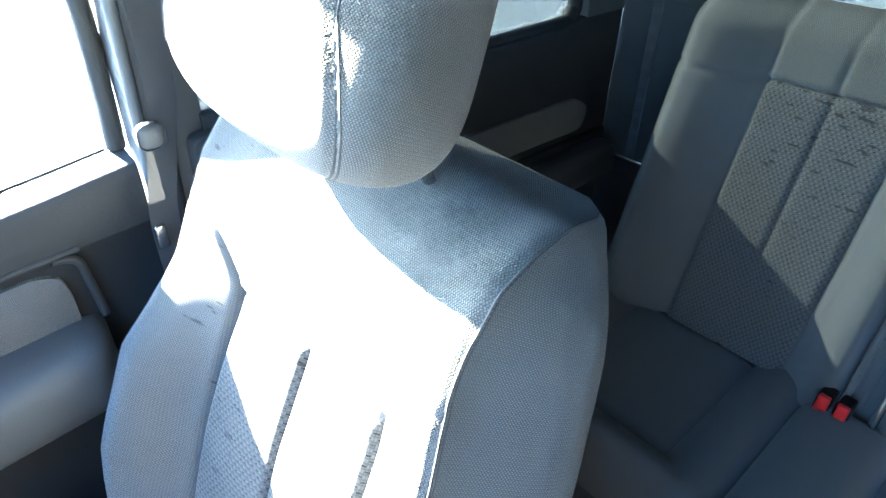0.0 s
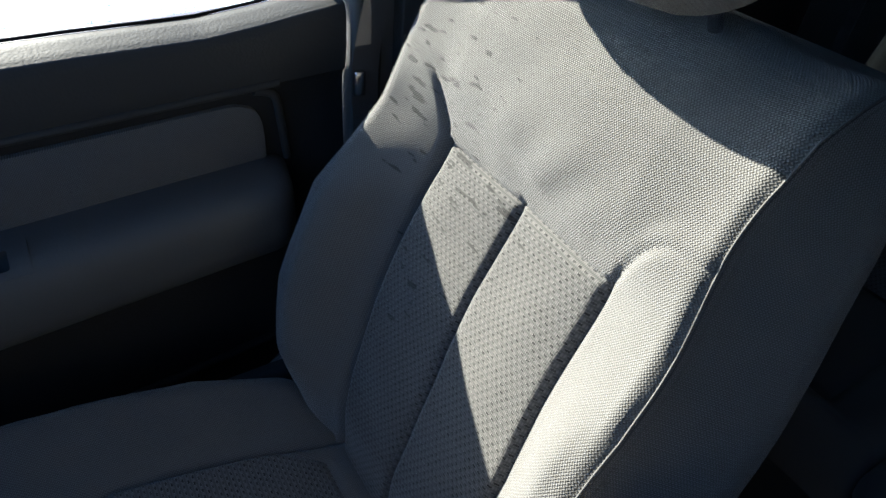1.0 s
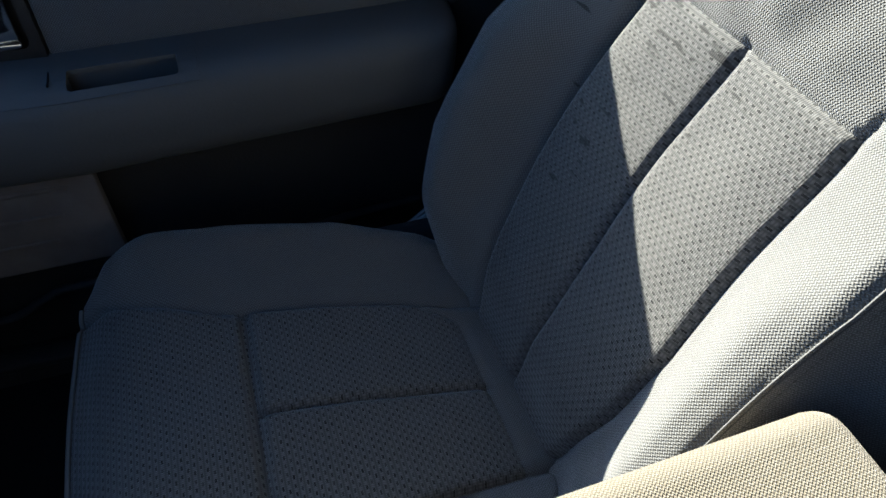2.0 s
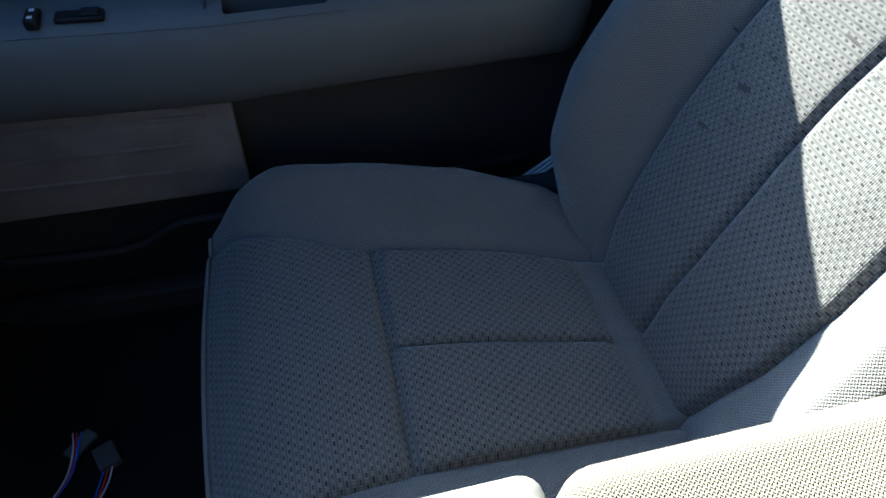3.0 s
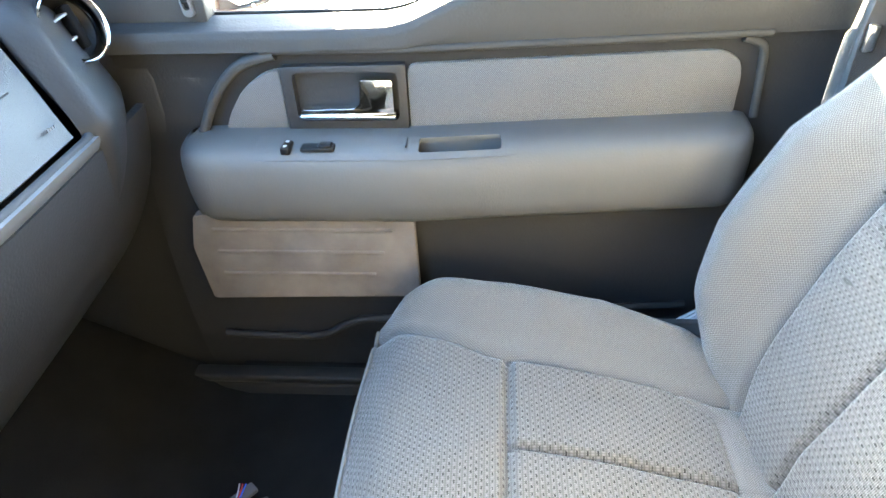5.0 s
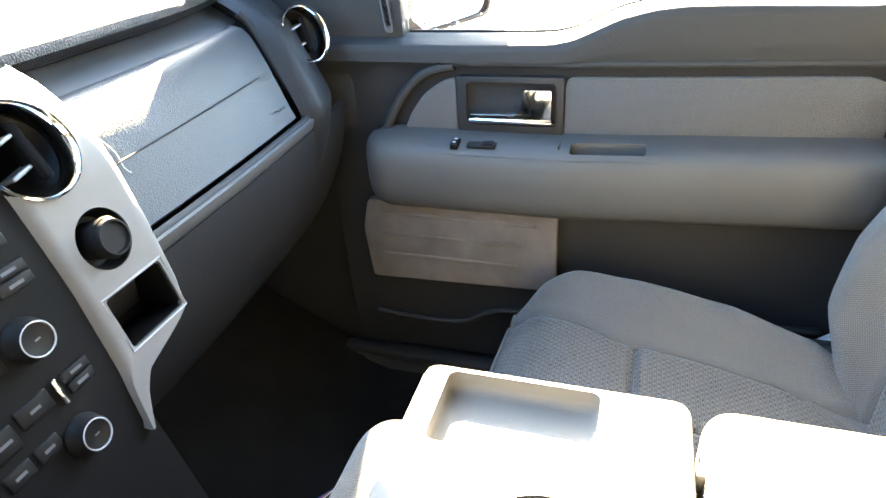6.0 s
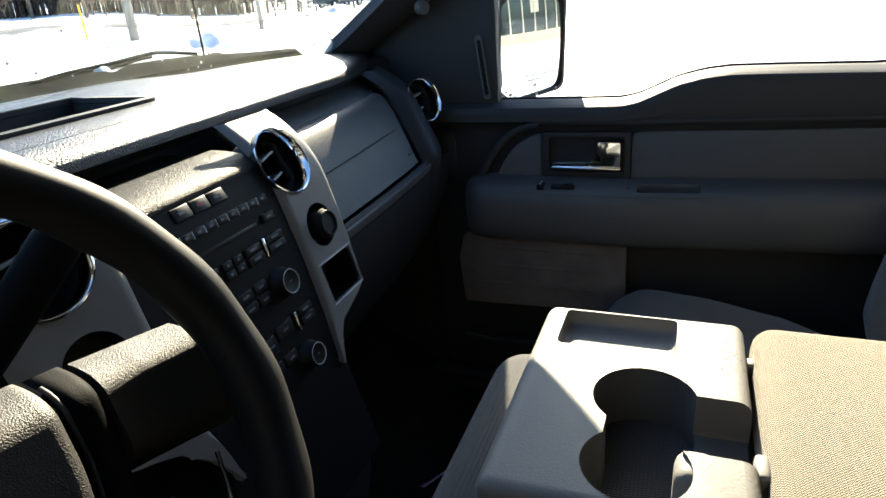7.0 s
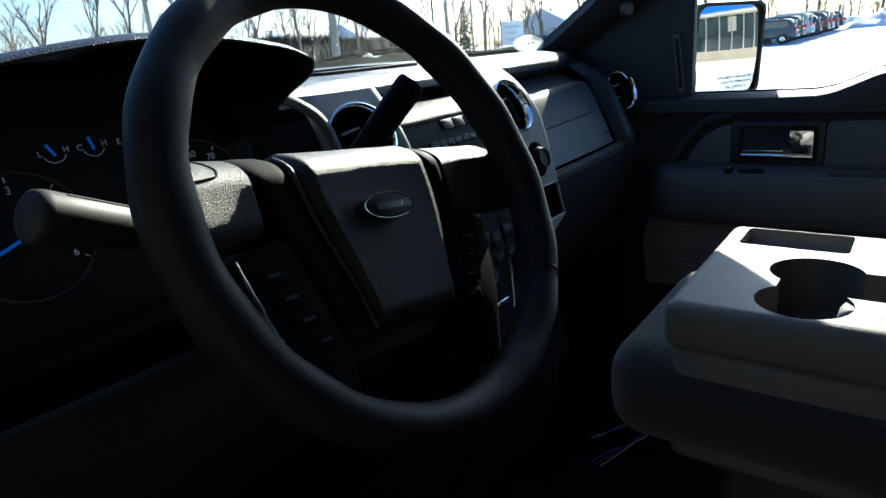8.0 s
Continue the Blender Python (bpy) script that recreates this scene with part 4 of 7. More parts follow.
def well(cx, cy, r, z0):
    return lathe([(0, z0), (r - 0.006, z0), (r - 0.002, z0 + 0.01), (r, CZ + 0.02), (0, CZ + 0.02)], Matrix.Translation((cx, cy, 0)), 40)


part("tray_body", rbox(-0.160, 0.146, -0.079, 0.128, 0.50, CZ - 0.05, 0.014, 3), M_CONSOLE, con, "tapering console body")
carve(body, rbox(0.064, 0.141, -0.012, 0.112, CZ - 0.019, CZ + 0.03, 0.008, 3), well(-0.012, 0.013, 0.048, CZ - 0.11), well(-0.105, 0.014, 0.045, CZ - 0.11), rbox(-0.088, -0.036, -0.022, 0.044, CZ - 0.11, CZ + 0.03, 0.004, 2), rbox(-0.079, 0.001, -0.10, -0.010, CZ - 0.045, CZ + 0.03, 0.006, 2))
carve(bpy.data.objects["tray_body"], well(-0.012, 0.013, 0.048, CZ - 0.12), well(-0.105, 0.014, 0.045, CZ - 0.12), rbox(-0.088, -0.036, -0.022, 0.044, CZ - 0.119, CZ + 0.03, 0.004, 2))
# dark faces in the wells and the channel: depth shade put into the colour
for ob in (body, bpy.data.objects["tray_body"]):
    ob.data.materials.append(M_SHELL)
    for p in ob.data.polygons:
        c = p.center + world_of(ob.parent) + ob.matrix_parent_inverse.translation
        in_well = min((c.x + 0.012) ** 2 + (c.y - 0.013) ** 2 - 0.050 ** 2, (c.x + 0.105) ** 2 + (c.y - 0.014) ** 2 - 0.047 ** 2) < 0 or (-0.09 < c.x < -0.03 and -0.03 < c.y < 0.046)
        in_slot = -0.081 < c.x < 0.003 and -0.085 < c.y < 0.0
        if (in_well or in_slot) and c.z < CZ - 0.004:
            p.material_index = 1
part("divider", join(rbox(-0.108, -0.066, -0.052, -0.016, CZ - 0.09, CZ - 0.003, 0.013, 4), rbox(-0.142, -0.095, -0.030, -0.012, CZ - 0.09, CZ - 0.052, 0.006, 3)), M_CONSOLE, con, "rounded divider tongue between the cup holders")
lid = part("armrest_lid", rbox(-0.155, 0.150, -0.462, -0.087, 0.615, CZ + 0.006, 0.024, 5), M_ARMCLOTH, con, "beige cloth armrest lid")
part("lid_shell", rbox(-0.150, 0.144, -0.455, -0.084, 0.50, 0.625, 0.02, 3), M_JUMP, con, "cloth-covered console side")
part("hinge", rbox(-0.085, -0.055, -0.090, -0.078, CZ - 0.04, CZ - 0.008, 0.004), M_CONSOLE, con, "small plastic hinge tab")
part("hinge", rbox(0.085, 0.10, -0.090, -0.078, CZ - 0.03, CZ - 0.012, 0.003), M_CONSOLE, con, "small plastic hinge tab")
b = rbox(-0.168, 0.16, -0.44, 0.205, 0.505, 0.628, 0.045, 5)
part("jump_seat_cushion", b, M_JUMP, con, "rounded grey cushion under the folded console")
part("pedestal", rbox(-0.13, 0.13, -0.42, 0.08, 0.10, 0.515, 0.02), M_SHELL, con, "dark pedestal on the floor hump")

# grit scattered on the tray
grit_rng = random.Random(5)
bms = []
for i in range(130):
    bm = bmesh.new()
    bmesh.ops.create_icosphere(bm, subdivisions=1, radius=grit_rng.uniform(0.00018, 0.00045))
    bm.transform(Matrix.Translation((grit_rng.gauss(0.075, 0.022), grit_rng.gauss(-0.058, 0.007), CZ + 0.0002)))
    bms.append(bm)
tagged(part("grit", join(*bms), M_SHELL), "dark grit scattered on the console tray", "grit", kind="stuff")

# ---- seat belt on the pillar ----
belt = thing("seat_belt", (0.83, -0.58, 0.3), "dark webbing seat belt hanging by the pillar", "seat belt")
pts = [(0.838, -0.60, 1.30), (0.832, -0.597, 1.02), (0.829, -0.575, 0.90), (0.828, -0.555, 0.79), (0.826, -0.56, 0.6), (0.83, -0.57, 0.30)]
line = curve(pts, 8)
b = bmesh.new()
L = [b.verts.new(p + Vector((0, 0.022, 0))) for p in line]
R_ = [b.verts.new(p - Vector((0, 0.022, 0))) for p in line]
for i in range(len(line) - 1):
    b.faces.new((L[i], L[i + 1], R_[i + 1], R_[i]))
bmesh.ops.solidify(b, geom=b.faces[:], thickness=0.002)
part("webbing", b, M_WEBBING, belt)
part("guide", rbox(0.815, 0.835, -0.585, -0.545, 0.915, 0.955, 0.015, 4), M_PILLAR, belt, "rounded grey belt guide")
part("anchor", rbox(0.826, 0.85, -0.63, -0.57, 1.27, 1.33, 0.012, 3), M_SHELL, belt)
tg = part("tongue", rbox(0.820, 0.832, -0.553, -0.535, 0.755, 0.795, 0.004), M_STEEL, belt, "steel latch tongue")

# ---- rear bench ----
bench = thing("rear_bench", (0.0, -1.35, 0.1), "grey cloth rear bench with woven insets", "car seat")


def bench_pos(x0, x1):
    def pos(c, v):
        # c across, v up the back
        x = x0 + (x1 - x0) * c
        far = abs(x) - 0.265
        u = abs(2 * c - 1) if x1 - x0 < 0.3 else (abs(far) / 0.125 * 0.62 if abs(far) < 0.125 else 0.62 + 0.38 * (abs(far) - 0.125) / (0.17 if far > 0 else 0.105))
        n = 0.045 * step01(0.62, 0.9, u) - 0.03 * step01(0.9, 1.0, u) ** 2 - 0.010 * seam(u - 0.62, 0.03) - 0.006 * seam(far if x1 - x0 > 0.3 else 2 * c - 1, 0.006)
        n -= 0.010 * seam(v - 0.535, 0.006)
        n -= 0.06 * step01(0.60, 0.68, v) ** 2
        y = -1.40 - v * 0.28 + n
        return Vector((x, y, 0.42 + v * 0.93)), (x, v)
    return pos


def bench_class(c, v):
    return "inset_panel" if abs(abs(0.035 + 0.525 * c) - 0.265) < 0.125 and v < 0.535 else "backrest"


def bench_cushion(x, y):
    """Outer cushion: a sunken middle between soft rolls, dropping away all round."""
    u, w = (abs(x) - 0.325) / 0.265, (y + 1.22) / 0.24
    z = 0.405 + 0.035 * step01(0.45, 0.75, max(abs(u), 0.9 * w)) - 0.012 * seam(max(abs(u), 0.9 * w) - 0.50, 0.03)
    return (x, y, z - 0.11 * max(0.0, (abs(u) - 0.80) / 0.20) ** 2.4 - 0.12 * max(0.0, (abs(w) - 0.78) / 0.22) ** 2.4)


for x0, x1 in ((0.035, 0.56), (-0.56, -0.035)):
    grid_parts(bench_pos(x0, x1) if x0 > 0 else bench_pos(x1, x0), steps(0, 1, 80) if x0 > 0 else steps(1, 0, 80), steps(0, 0.68, 90), bench_class, {"inset_panel": M_DOT, "backrest": M_FABRIC}, bench, {})
    cx = 1 if x0 > 0 else -1
    part("cushion", sheet(bench_cushion, steps(cx * 0.06, cx * 0.59, 60), steps(-1.46, -0.98, 60), 0.02), M_FABRIC, bench, "grey cloth bench cushion with a sunken middle")
grid_parts(bench_pos(-0.033, 0.033), steps(0, 1, 24), steps(0, 0.66, 80), lambda c, v: "backrest", {"backrest": M_FABRIC}, bench, {})
part("cushion", rbox(-0.085, 0.082, -1.40, -0.96, 0.34, 0.452, 0.05, 5), M_FABRIC, bench, "raised middle bench cushion")
part("frame", rbox(-0.64, 0.64, -1.70, -1.02, 0.09, 0.34, 0.02), M_SHELL, bench, "dark bench frame")
for dx in (0.0, 0.032):
    bk = part("buckle", rbox(0.004 + dx, 0.030 + dx, -1.385, -1.345, 0.40, 0.478, 0.005), M_BLACK, bench, "black belt buckle")
    part("release", rbox(0.007 + dx, 0.027 + dx, -1.352, -1.340, 0.440, 0.480, 0.003), M_RED, bk, "red release button")
rb = thing("rear_belt", (0.72, -1.72, 0.5), "slack rear seat belt with a steel tongue", "seat belt")
b = sheet(lambda t, w: (0.70 + 0.02 * t + w * 0.6, -1.66 - 0.03 * t, 0.60 + 0.62 * t), steps(0, 1, 8), (-0.02, 0.02), 0.002)
part("webbing", b, M_WEBBING, rb)
part("tongue", rbox(0.655, 0.735, -1.665, -1.655, 0.597, 0.604, 0.002), M_STEEL, rb, "steel latch tongue")

b = join(rbox(0.848, 0.915, 0.50, 1.03, 0.05, 0.80, 0.01), rbox(0.74, 0.915, 0.66, 1.03, 0.55, 0.915, 0.02), rbox(-0.915, -0.74, 0.66, 1.03, 0.55, 0.915, 0.02))
tagged(part("wall_kick", b, M_DOORLOW), "dark kick panels beside the footwell", "wall", kind="structure")

# ---- dashboard ----
dash = thing("dashboard", (0.0, 0.75, 0.30), "dark grained dashboard with silver centre columns and round chrome vents", "dashboard")


def stack_y(z):
    """The centre stack's face: leaning, and curling away at its top."""
    return 0.447 + 0.27 * (z - 0.725) + 5.0 * max(0.0, z - 0.83) ** 2


def lip_y(x):
    return 0.598 + 0.7 * max(0.0, abs(x) - 0.45) ** 2


def top(x, k):
    L, F = lip_y(x) + 0.10 * step01(-0.285, -0.33, x), far_edge(x) + 0.035
    prof = [(L + 0.075, 0.880), (L + 0.03, 0.890), (L + 0.008, 0.897), (L + 0.001, 0.907), (L + 0.003, 0.918), (L + 0.012, 0.927), (L + 0.03, 0.933), (L + 0.08, 0.938), (L + 0.6 * (F - L), 0.944), (F, 0.948)]
    y, z = prof[int(k)]
    z -= 0.011 * step01(0.28, 0.52, x) * (k == 9) + 0.004 * step01(0.28, 0.52, x) * (k == 8)
    return (x, y, z - 0.02 * max(0.0, abs(x) - 0.60) ** 2)


b = sheet(top, steps(-0.86, 0.84, 84), range(10), 0.006)
tp = part("top_pad", b, M_DASH, dash, "grained dark dash top catching the sun")
# defroster slot in the top pad
gr = part("defroster_grille", prism(rounded([(-0.08, 0.705), (0.185, 0.705), (0.185, 0.880), (-0.08, 0.880)], 0.02, 3), 0.008, Matrix.Translation((0, 0, 0.937)), 0.002), M_DASHLOW, dash, "sunken slatted speaker and defroster grille")
carve(gr, rbox(-0.068, 0.172, 0.718, 0.868, 0.90, 0.98, 0))
carve(tp, rbox(-0.070, 0.174, 0.716, 0.870, 0.90, 0.98, 0))
b = join(rbox(-0.076, 0.180, 0.710, 0.876, 0.904, 0.908, 0), rbox(-0.076, -0.0685, 0.710, 0.876, 0.9085, 0.936, 0), rbox(0.1725, 0.180, 0.710, 0.876, 0.9085, 0.936, 0), rbox(-0.0680, 0.1720, 0.710, 0.7175, 0.9085, 0.936, 0), rbox(-0.0680, 0.1720, 0.8685, 0.876, 0.9085, 0.936, 0))
part("grille_tray", b, M_DASHLOW, gr, "dark sunken tray")
for i in range(9):
    y = 0.730 + i * 0.0155
    part("slat", rbox(-0.067, 0.171, y - 0.003, y + 0.003, 0.909, 0.922, 0), M_DASH, gr)

# grey band under the lip, and the airbag cover
b = sheet(lambda x, t: (x, lip_y(x) + 0.035 - 0.045 * t, 0.888 - 0.026 * t), steps(0.20, 0.70, 30), steps(0, 1, 4), 0.006)
part("upper_trim", b, M_TRIM, dash, "smooth grey trim band below the dash lip")
PAD = [(0.600, 0.861), (0.585, 0.866), (0.572, 0.863), (0.560, 0.853), (0.547, 0.832), (0.534, 0.808), (0.521, 0.782), (0.5095, 0.758), (0.4995, 0.738), (0.494, 0.729), (0.502, 0.722)]


def pad_end(z):
    return 0.628 + 0.15 * (z - 0.73)


def pad(u, k):
    y, z = PAD[int(k)]
    x = 0.200 + (pad_end(z) - 0.200) * u
    return (x, y + 0.10 * max(0.0, x - 0.30) ** 2 + (0.010 if u > 0.995 or u < 0.005 else 0), z)


ab = part("airbag_cover", sheet(pad, sorted(steps(0, 1, 40) + [0.985, 0.015]), range(len(PAD)), 0.01), M_PAD, dash, "grained dark airbag cover over the glove box")
part("tear_seam", tube([(x, 0.5262 + 0.10 * max(0.0, x - 0.30) ** 2, 0.795 + 0.02 * (x - 0.2)) for x in steps(0.24, 0.585, 14)], 0.0012, 5), M_BLACK, ab)
part("marking", join(*[rbox(0.585 + i * 0.0045, 0.588 + i * 0.0045, 0.506, 0.5085, 0.752, 0.756, 0) for i in range(4)]), M_MARKDIM, ab)


part("lint", tube(curve([(0.258, 0.543, 0.834), (0.270, 0.538, 0.822), (0.276, 0.530, 0.806), (0.274, 0.523, 0.790), (0.278, 0.519, 0.782)], 8), 0.0005, 5), M_MARK, ab, "pale clinging fibre")


# dark channel round the cover's end and foot
b = tube(curve([(0.655, 0.596, 0.882), (0.664, 0.580, 0.860), (0.658, 0.548, 0.80), (0.648, 0.505, 0.735), (0.640, 0.498, 0.721), (0.60, 0.496, 0.7185), (0.40, 0.488, 0.7185), (0.21, 0.487, 0.7185)], 8), 0.0065, 8)
part("cover_frame", b, M_DASHLOW, dash, "dark frame round the airbag cover")
b = sheet(lambda x, t: (x, 0.475 + 0.10 * max(0, x - 0.30) ** 2 + 0.012 * t * t, 0.719 - 0.025 * t), steps(0.205, 0.655, 30), steps(0, 1, 4), 0.012)
part("lower_trim", b, M_TRIM, dash, "grey ledge along the glove box")


def lower(x, t):
    z = 0.700 - 0.36 * t
    y = 0.478 + 0.10 * max(0.0, abs(x) - 0.30) ** 2 + 0.03 * t + 0.17 * t * t
    return (x, y, z)


for x0, x1, nm in ((0.085, 0.80, "glove_box_door"), (-0.86, -0.105, "knee_panel")):
    part(nm, sheet(lower, steps(x0, x1, 30), steps(0, 1, 16), 0.012), M_DASHLOW, dash, "dark lower dash panel")


# end cap that sweeps to the door and carries a round vent
def cap(u, v):
    z = 0.40 + 0.505 * v
    x0 = 0.636 + 0.18 * max(0.0, z - 0.73)
    x = x0 + (0.877 - x0 - 0.10 * step01(0.66, 0.40, z)) * u
    t = max(0.0, (0.73 - z) / 0.36)
    y = 0.462 + 0.52 * max(0.0, z - 0.73) + 0.03 * t + 0.20 * t * t + 0.10 * max(0.0, x - 0.30) ** 2 + 0.11 * u ** 2.2
    y += 0.03 * max(0.0, 1 - u / 0.12) ** 2 + 15.0 * max(0.0, z - 0.845) ** 2
    return (x, y, z)


part("end_cap", sheet(cap, steps(0, 1, 24), steps(0, 1, 40), 0.012), M_DASHLOW, dash, "smooth dark dash end meeting the door")


def vent_parts(m, r, parent, name="round_vent"):
    """A round chrome-ringed air vent with a shell, two blades and a thumb tab."""
    v = part(name, lathe([(r - 0.004, -0.045), (r - 0.004, 0.0), (r - 0.001, 0.003), (r, 0.0), (r, -0.045)], m, 48, True), M_BLACK, parent, "round air vent")
    part("chrome_ring", lathe([(r - 0.006, -0.018), (r - 0.004, 0.001), (r - 0.001, 0.004), (r + 0.001, 0.003), (r + 0.0015, -0.002), (r - 0.001, -0.006)], m, 56, True), M_CHROME, v, "chrome vent ring")
    part("shell", lathe([(0, -0.040), (r * 0.6, -0.036), (r - 0.006, -0.022), (r - 0.006, -0.026), (r * 0.6, -0.042), (0, -0.046)], m, 40), M_BLACK, v)
    for dz in (-0.32, 0.30):
        w = math.sqrt(1 - dz * dz) * (r - 0.008)
        bl = rbox(-0.55 * w, 0.30 * w, dz * r - 0.0020, dz * r + 0.0020, -0.034, -0.012, 0.0018)
        bl.transform(m @ Matrix.Rotation(radians(12), 4, 'Z') @ Matrix.Rotation(radians(7), 4, 'X'))
        part("blade", bl, M_RAIL, v, "dull edged blade")
    tab = rbox(0.12 * r, 0.40 * r, -0.62 * r, 0.62 * r, -0.030, -0.010, 0.004)
    tab.transform(m)
    part("thumb_tab", tab, M_STALK, v)
    return v


def facing(p, way, up=(0, 0, 1)):
    z = Vector(way).normalized()
    x = Vector(up).cross(z).normalized()
    y = z.cross(x)
    return Matrix.Translation(p) @ Matrix((x, y, z)).transposed().to_4x4()


vent_parts(facing((0.744, 0.531, 0.833), (-0.30, -0.89, 0.34)), 0.048, dash)

# silver columns either side of the radio
LEFT_E = [(0.600, 0.090), (0.66, 0.097), (0.75, 0.102), (0.83, 0.100), (0.87, 0.099), (0.90, 0.097), (0.925, 0.092), (0.94, 0.095)]
RIGHT_E = [(0.600, 0.093), (0.632, 0.110), (0.648, 0.126), (0.659, 0.172), (0.668, 0.205), (0.70, 0.212), (0.767, 0.217), (0.82, 0.217), (0.87, 0.214), (0.905, 0.208), (0.925, 0.199), (0.94, 0.187)]


def column(s, label):
    def fn(u, z):
        a, c = interp(z, LEFT_E), interp(z, RIGHT_E)
        x = a + (c - a) * u
        roll = 0.010 * (max(0, (u - 0.88) / 0.12) ** 2 + max(0, (0.1 - u) / 0.1) ** 2)
        if s > 0:
            return (x, stack_y(z) - 0.010 + roll, z)
        # the driver's column is turned a little towards the wheel
        return (-0.040 - x, stack_y(z) - 0.010 + roll + turn * (x - 0.10), z)
    turn = 0.30
    zs = steps(0.600, 0.922, 60)
    col = part("silver_column", sheet(fn, steps(0, 1, 24), zs, 0.006), M_SILVER, dash, label)
    cx = 0.140 if s > 0 else -0.203
    pv = Vector((cx, stack_y(0.866) - 0.008, 0.866))
    pv.y += 0.0 if s > 0 else turn * 0.063
    mv = facing(pv, (0 if s > 0 else -turn, -1, 0.50))
    cuts = [lathe([(0, -0.03), (0.046, -0.03), (0.046, 0.03), (0, 0.03)], mv, 48)]
    vent_parts(mv, 0.046, dash)
    cd = 0.155 if s > 0 else -0.198
    md = facing((cd, stack_y(0.773) - 0.008 + (0.0 if s > 0 else turn * 0.058), 0.773), (0 if s > 0 else -turn, -1, 0.27))
    cuts.append(lathe([(0, -0.03), (0.030, -0.03), (0.030, 0.03), (0, 0.03)], md, 40))
    dial = part("dial_well", lathe([(0, -0.020), (0.024, -0.018), (0.030, 0.0), (0.031, 0.0), (0.031, -0.022), (0, -0.024)], md, 40), M_BLACK, dash, "black recessed dial")
    if s > 0:
        part("dial_knob", lathe([(0.019, -0.018), (0.019, 0.010), (0.017, 0.017), (0.015, 0.017), (0.014, 0.014), (0, 0.014)], md, 40), M_BUTTON, dial, "black ridged selector knob")
        part("dial_ring", lathe([(0.0195, 0.006), (0.0205, 0.009), (0.0195, 0.012)], md, 40), M_BLACK, dial)
        bars = [rbox(-0.012 + i * 0.005, -0.009 + i * 0.005, 0.0215, 0.0235, -0.016, -0.0145, 0) for i in range(2)]
        bb = join(*bars)
        bb.transform(md)
        part("marking", bb, M_MARK, dial)
        # storage slot under the dial
        mt = facing((0.158, stack_y(0.700) - 0.008, 0.700), (0, -1, 0.27))
        hole = rbox(-0.038, 0.038, -0.0275, 0.0275, -0.03, 0.03, 0.004)
        hole.transform(mt)
        cuts.append(hole)
        bx = join(rbox(-0.041, 0.041, -0.0295, 0.0295, -0.060, -0.056, 0), rbox(-0.041, -0.038, -0.0295, 0.0295, -0.0565, -0.001, 0), rbox(0.038, 0.041, -0.0295, 0.0295, -0.0565, -0.001, 0), rbox(-0.0385, 0.0385, -0.0295, -0.0265, -0.0565, -0.001, 0), rbox(-0.0385, 0.0385, 0.0265, 0.0295, -0.0565, -0.001, 0))
        bx.transform(mt)
        part("storage_slot", bx, M_BLACK, dash, "black open storage slot")
        bm = tube([mt @ Vector(p) for p in ((-0.041, -0.0295, 0.0015), (0.041, -0.0295, 0.0015), (0.041, 0.0295, 0.0015), (-0.041, 0.0295, 0.0015))], 0.0012, 6, True)
        part("slot_rim", bm, M_RAIL, dash, "thin bright rim")
    carve(col, *cuts)
    return col


column(1, "satin silver column with vent, dial and slot")
column(-1, "satin silver column beside the steering wheel")

# radio and climate face
b = sheet(lambda x, z: (x, stack_y(z) - 0.002 + 0.02 * step01(0.885, 0.897, z), z), steps(-0.142, 0.103, 16), steps(0.46, 0.872, 60), 0.01)
face = part("radio_face", b, M_RADIO, dash, "black radio and climate panel")
b = sheet(lambda x, t: (x, stack_y(0.870) - 0.004 + 0.010 * t + 0.060 * t ** 2.4, 0.869 + 0.020 * math.sin(t * math.pi / 2)), steps(-0.142, 0.100, 20), steps(0, 1, 18), 0.006)
part("brow", b, M_BROW, dash, "finely dotted brow rolled over the radio's top")
# display recess between the brow and the dash lip
b = join(rbox(-0.125, 0.105, 0.645, 0.655, 0.870, 0.935, 0), rbox(-0.125, 0.105, 0.548, 0.655, 0.874, 0.880, 0))
part("display_recess", b, M_BLACK, dash, "dark display recess")
part("display", rbox(-0.022, 0.046, 0.6405, 0.644, 0.886, 0.912, 0.001), M_TRIM, dash, "unlit grey display")


def on_stack(x0, x1, z0, z1, proud, r=0.0015, sink=0.006):
    """A small block laid on the leaning stack face."""
    x0, x1 = x0 - 0.008, x1 - 0.008
    if z1 < 0.70:
        z0, z1 = z0 + 0.008, z1 + 0.008
    zc = (z0 + z1) / 2
    sl = 0.27 + 10 * max(0, zc - 0.83)
    k = math.sqrt(1 + sl * sl)
    h = (z1 - z0) * k
    bm = rbox(x0 - (x0 + x1) / 2, x1 - (x0 + x1) / 2, -h / 2, h / 2, -sink, proud, r)
    bm.transform(facing(((x0 + x1) / 2, stack_y(zc) - 0.002, zc), (0, -1, sl)))
    return bm


def buttons(cells, z0, z1, proud, mark=0.4):
    for x0, x1 in cells:
        bt = part("button", on_stack(x0 + 0.0006, x1 - 0.0006, z0, z1, proud), M_BUTTON, face)
        if mark:
            w = (x1 - x0) * mark / 2
            c, zc = (x0 + x1) / 2, (z0 + z1) / 2
            part("marking", on_stack(c - w, c + w, zc - 0.0014, zc + 0.0014, proud + 0.0004, 0, 0), M_MARKDIM, bt)


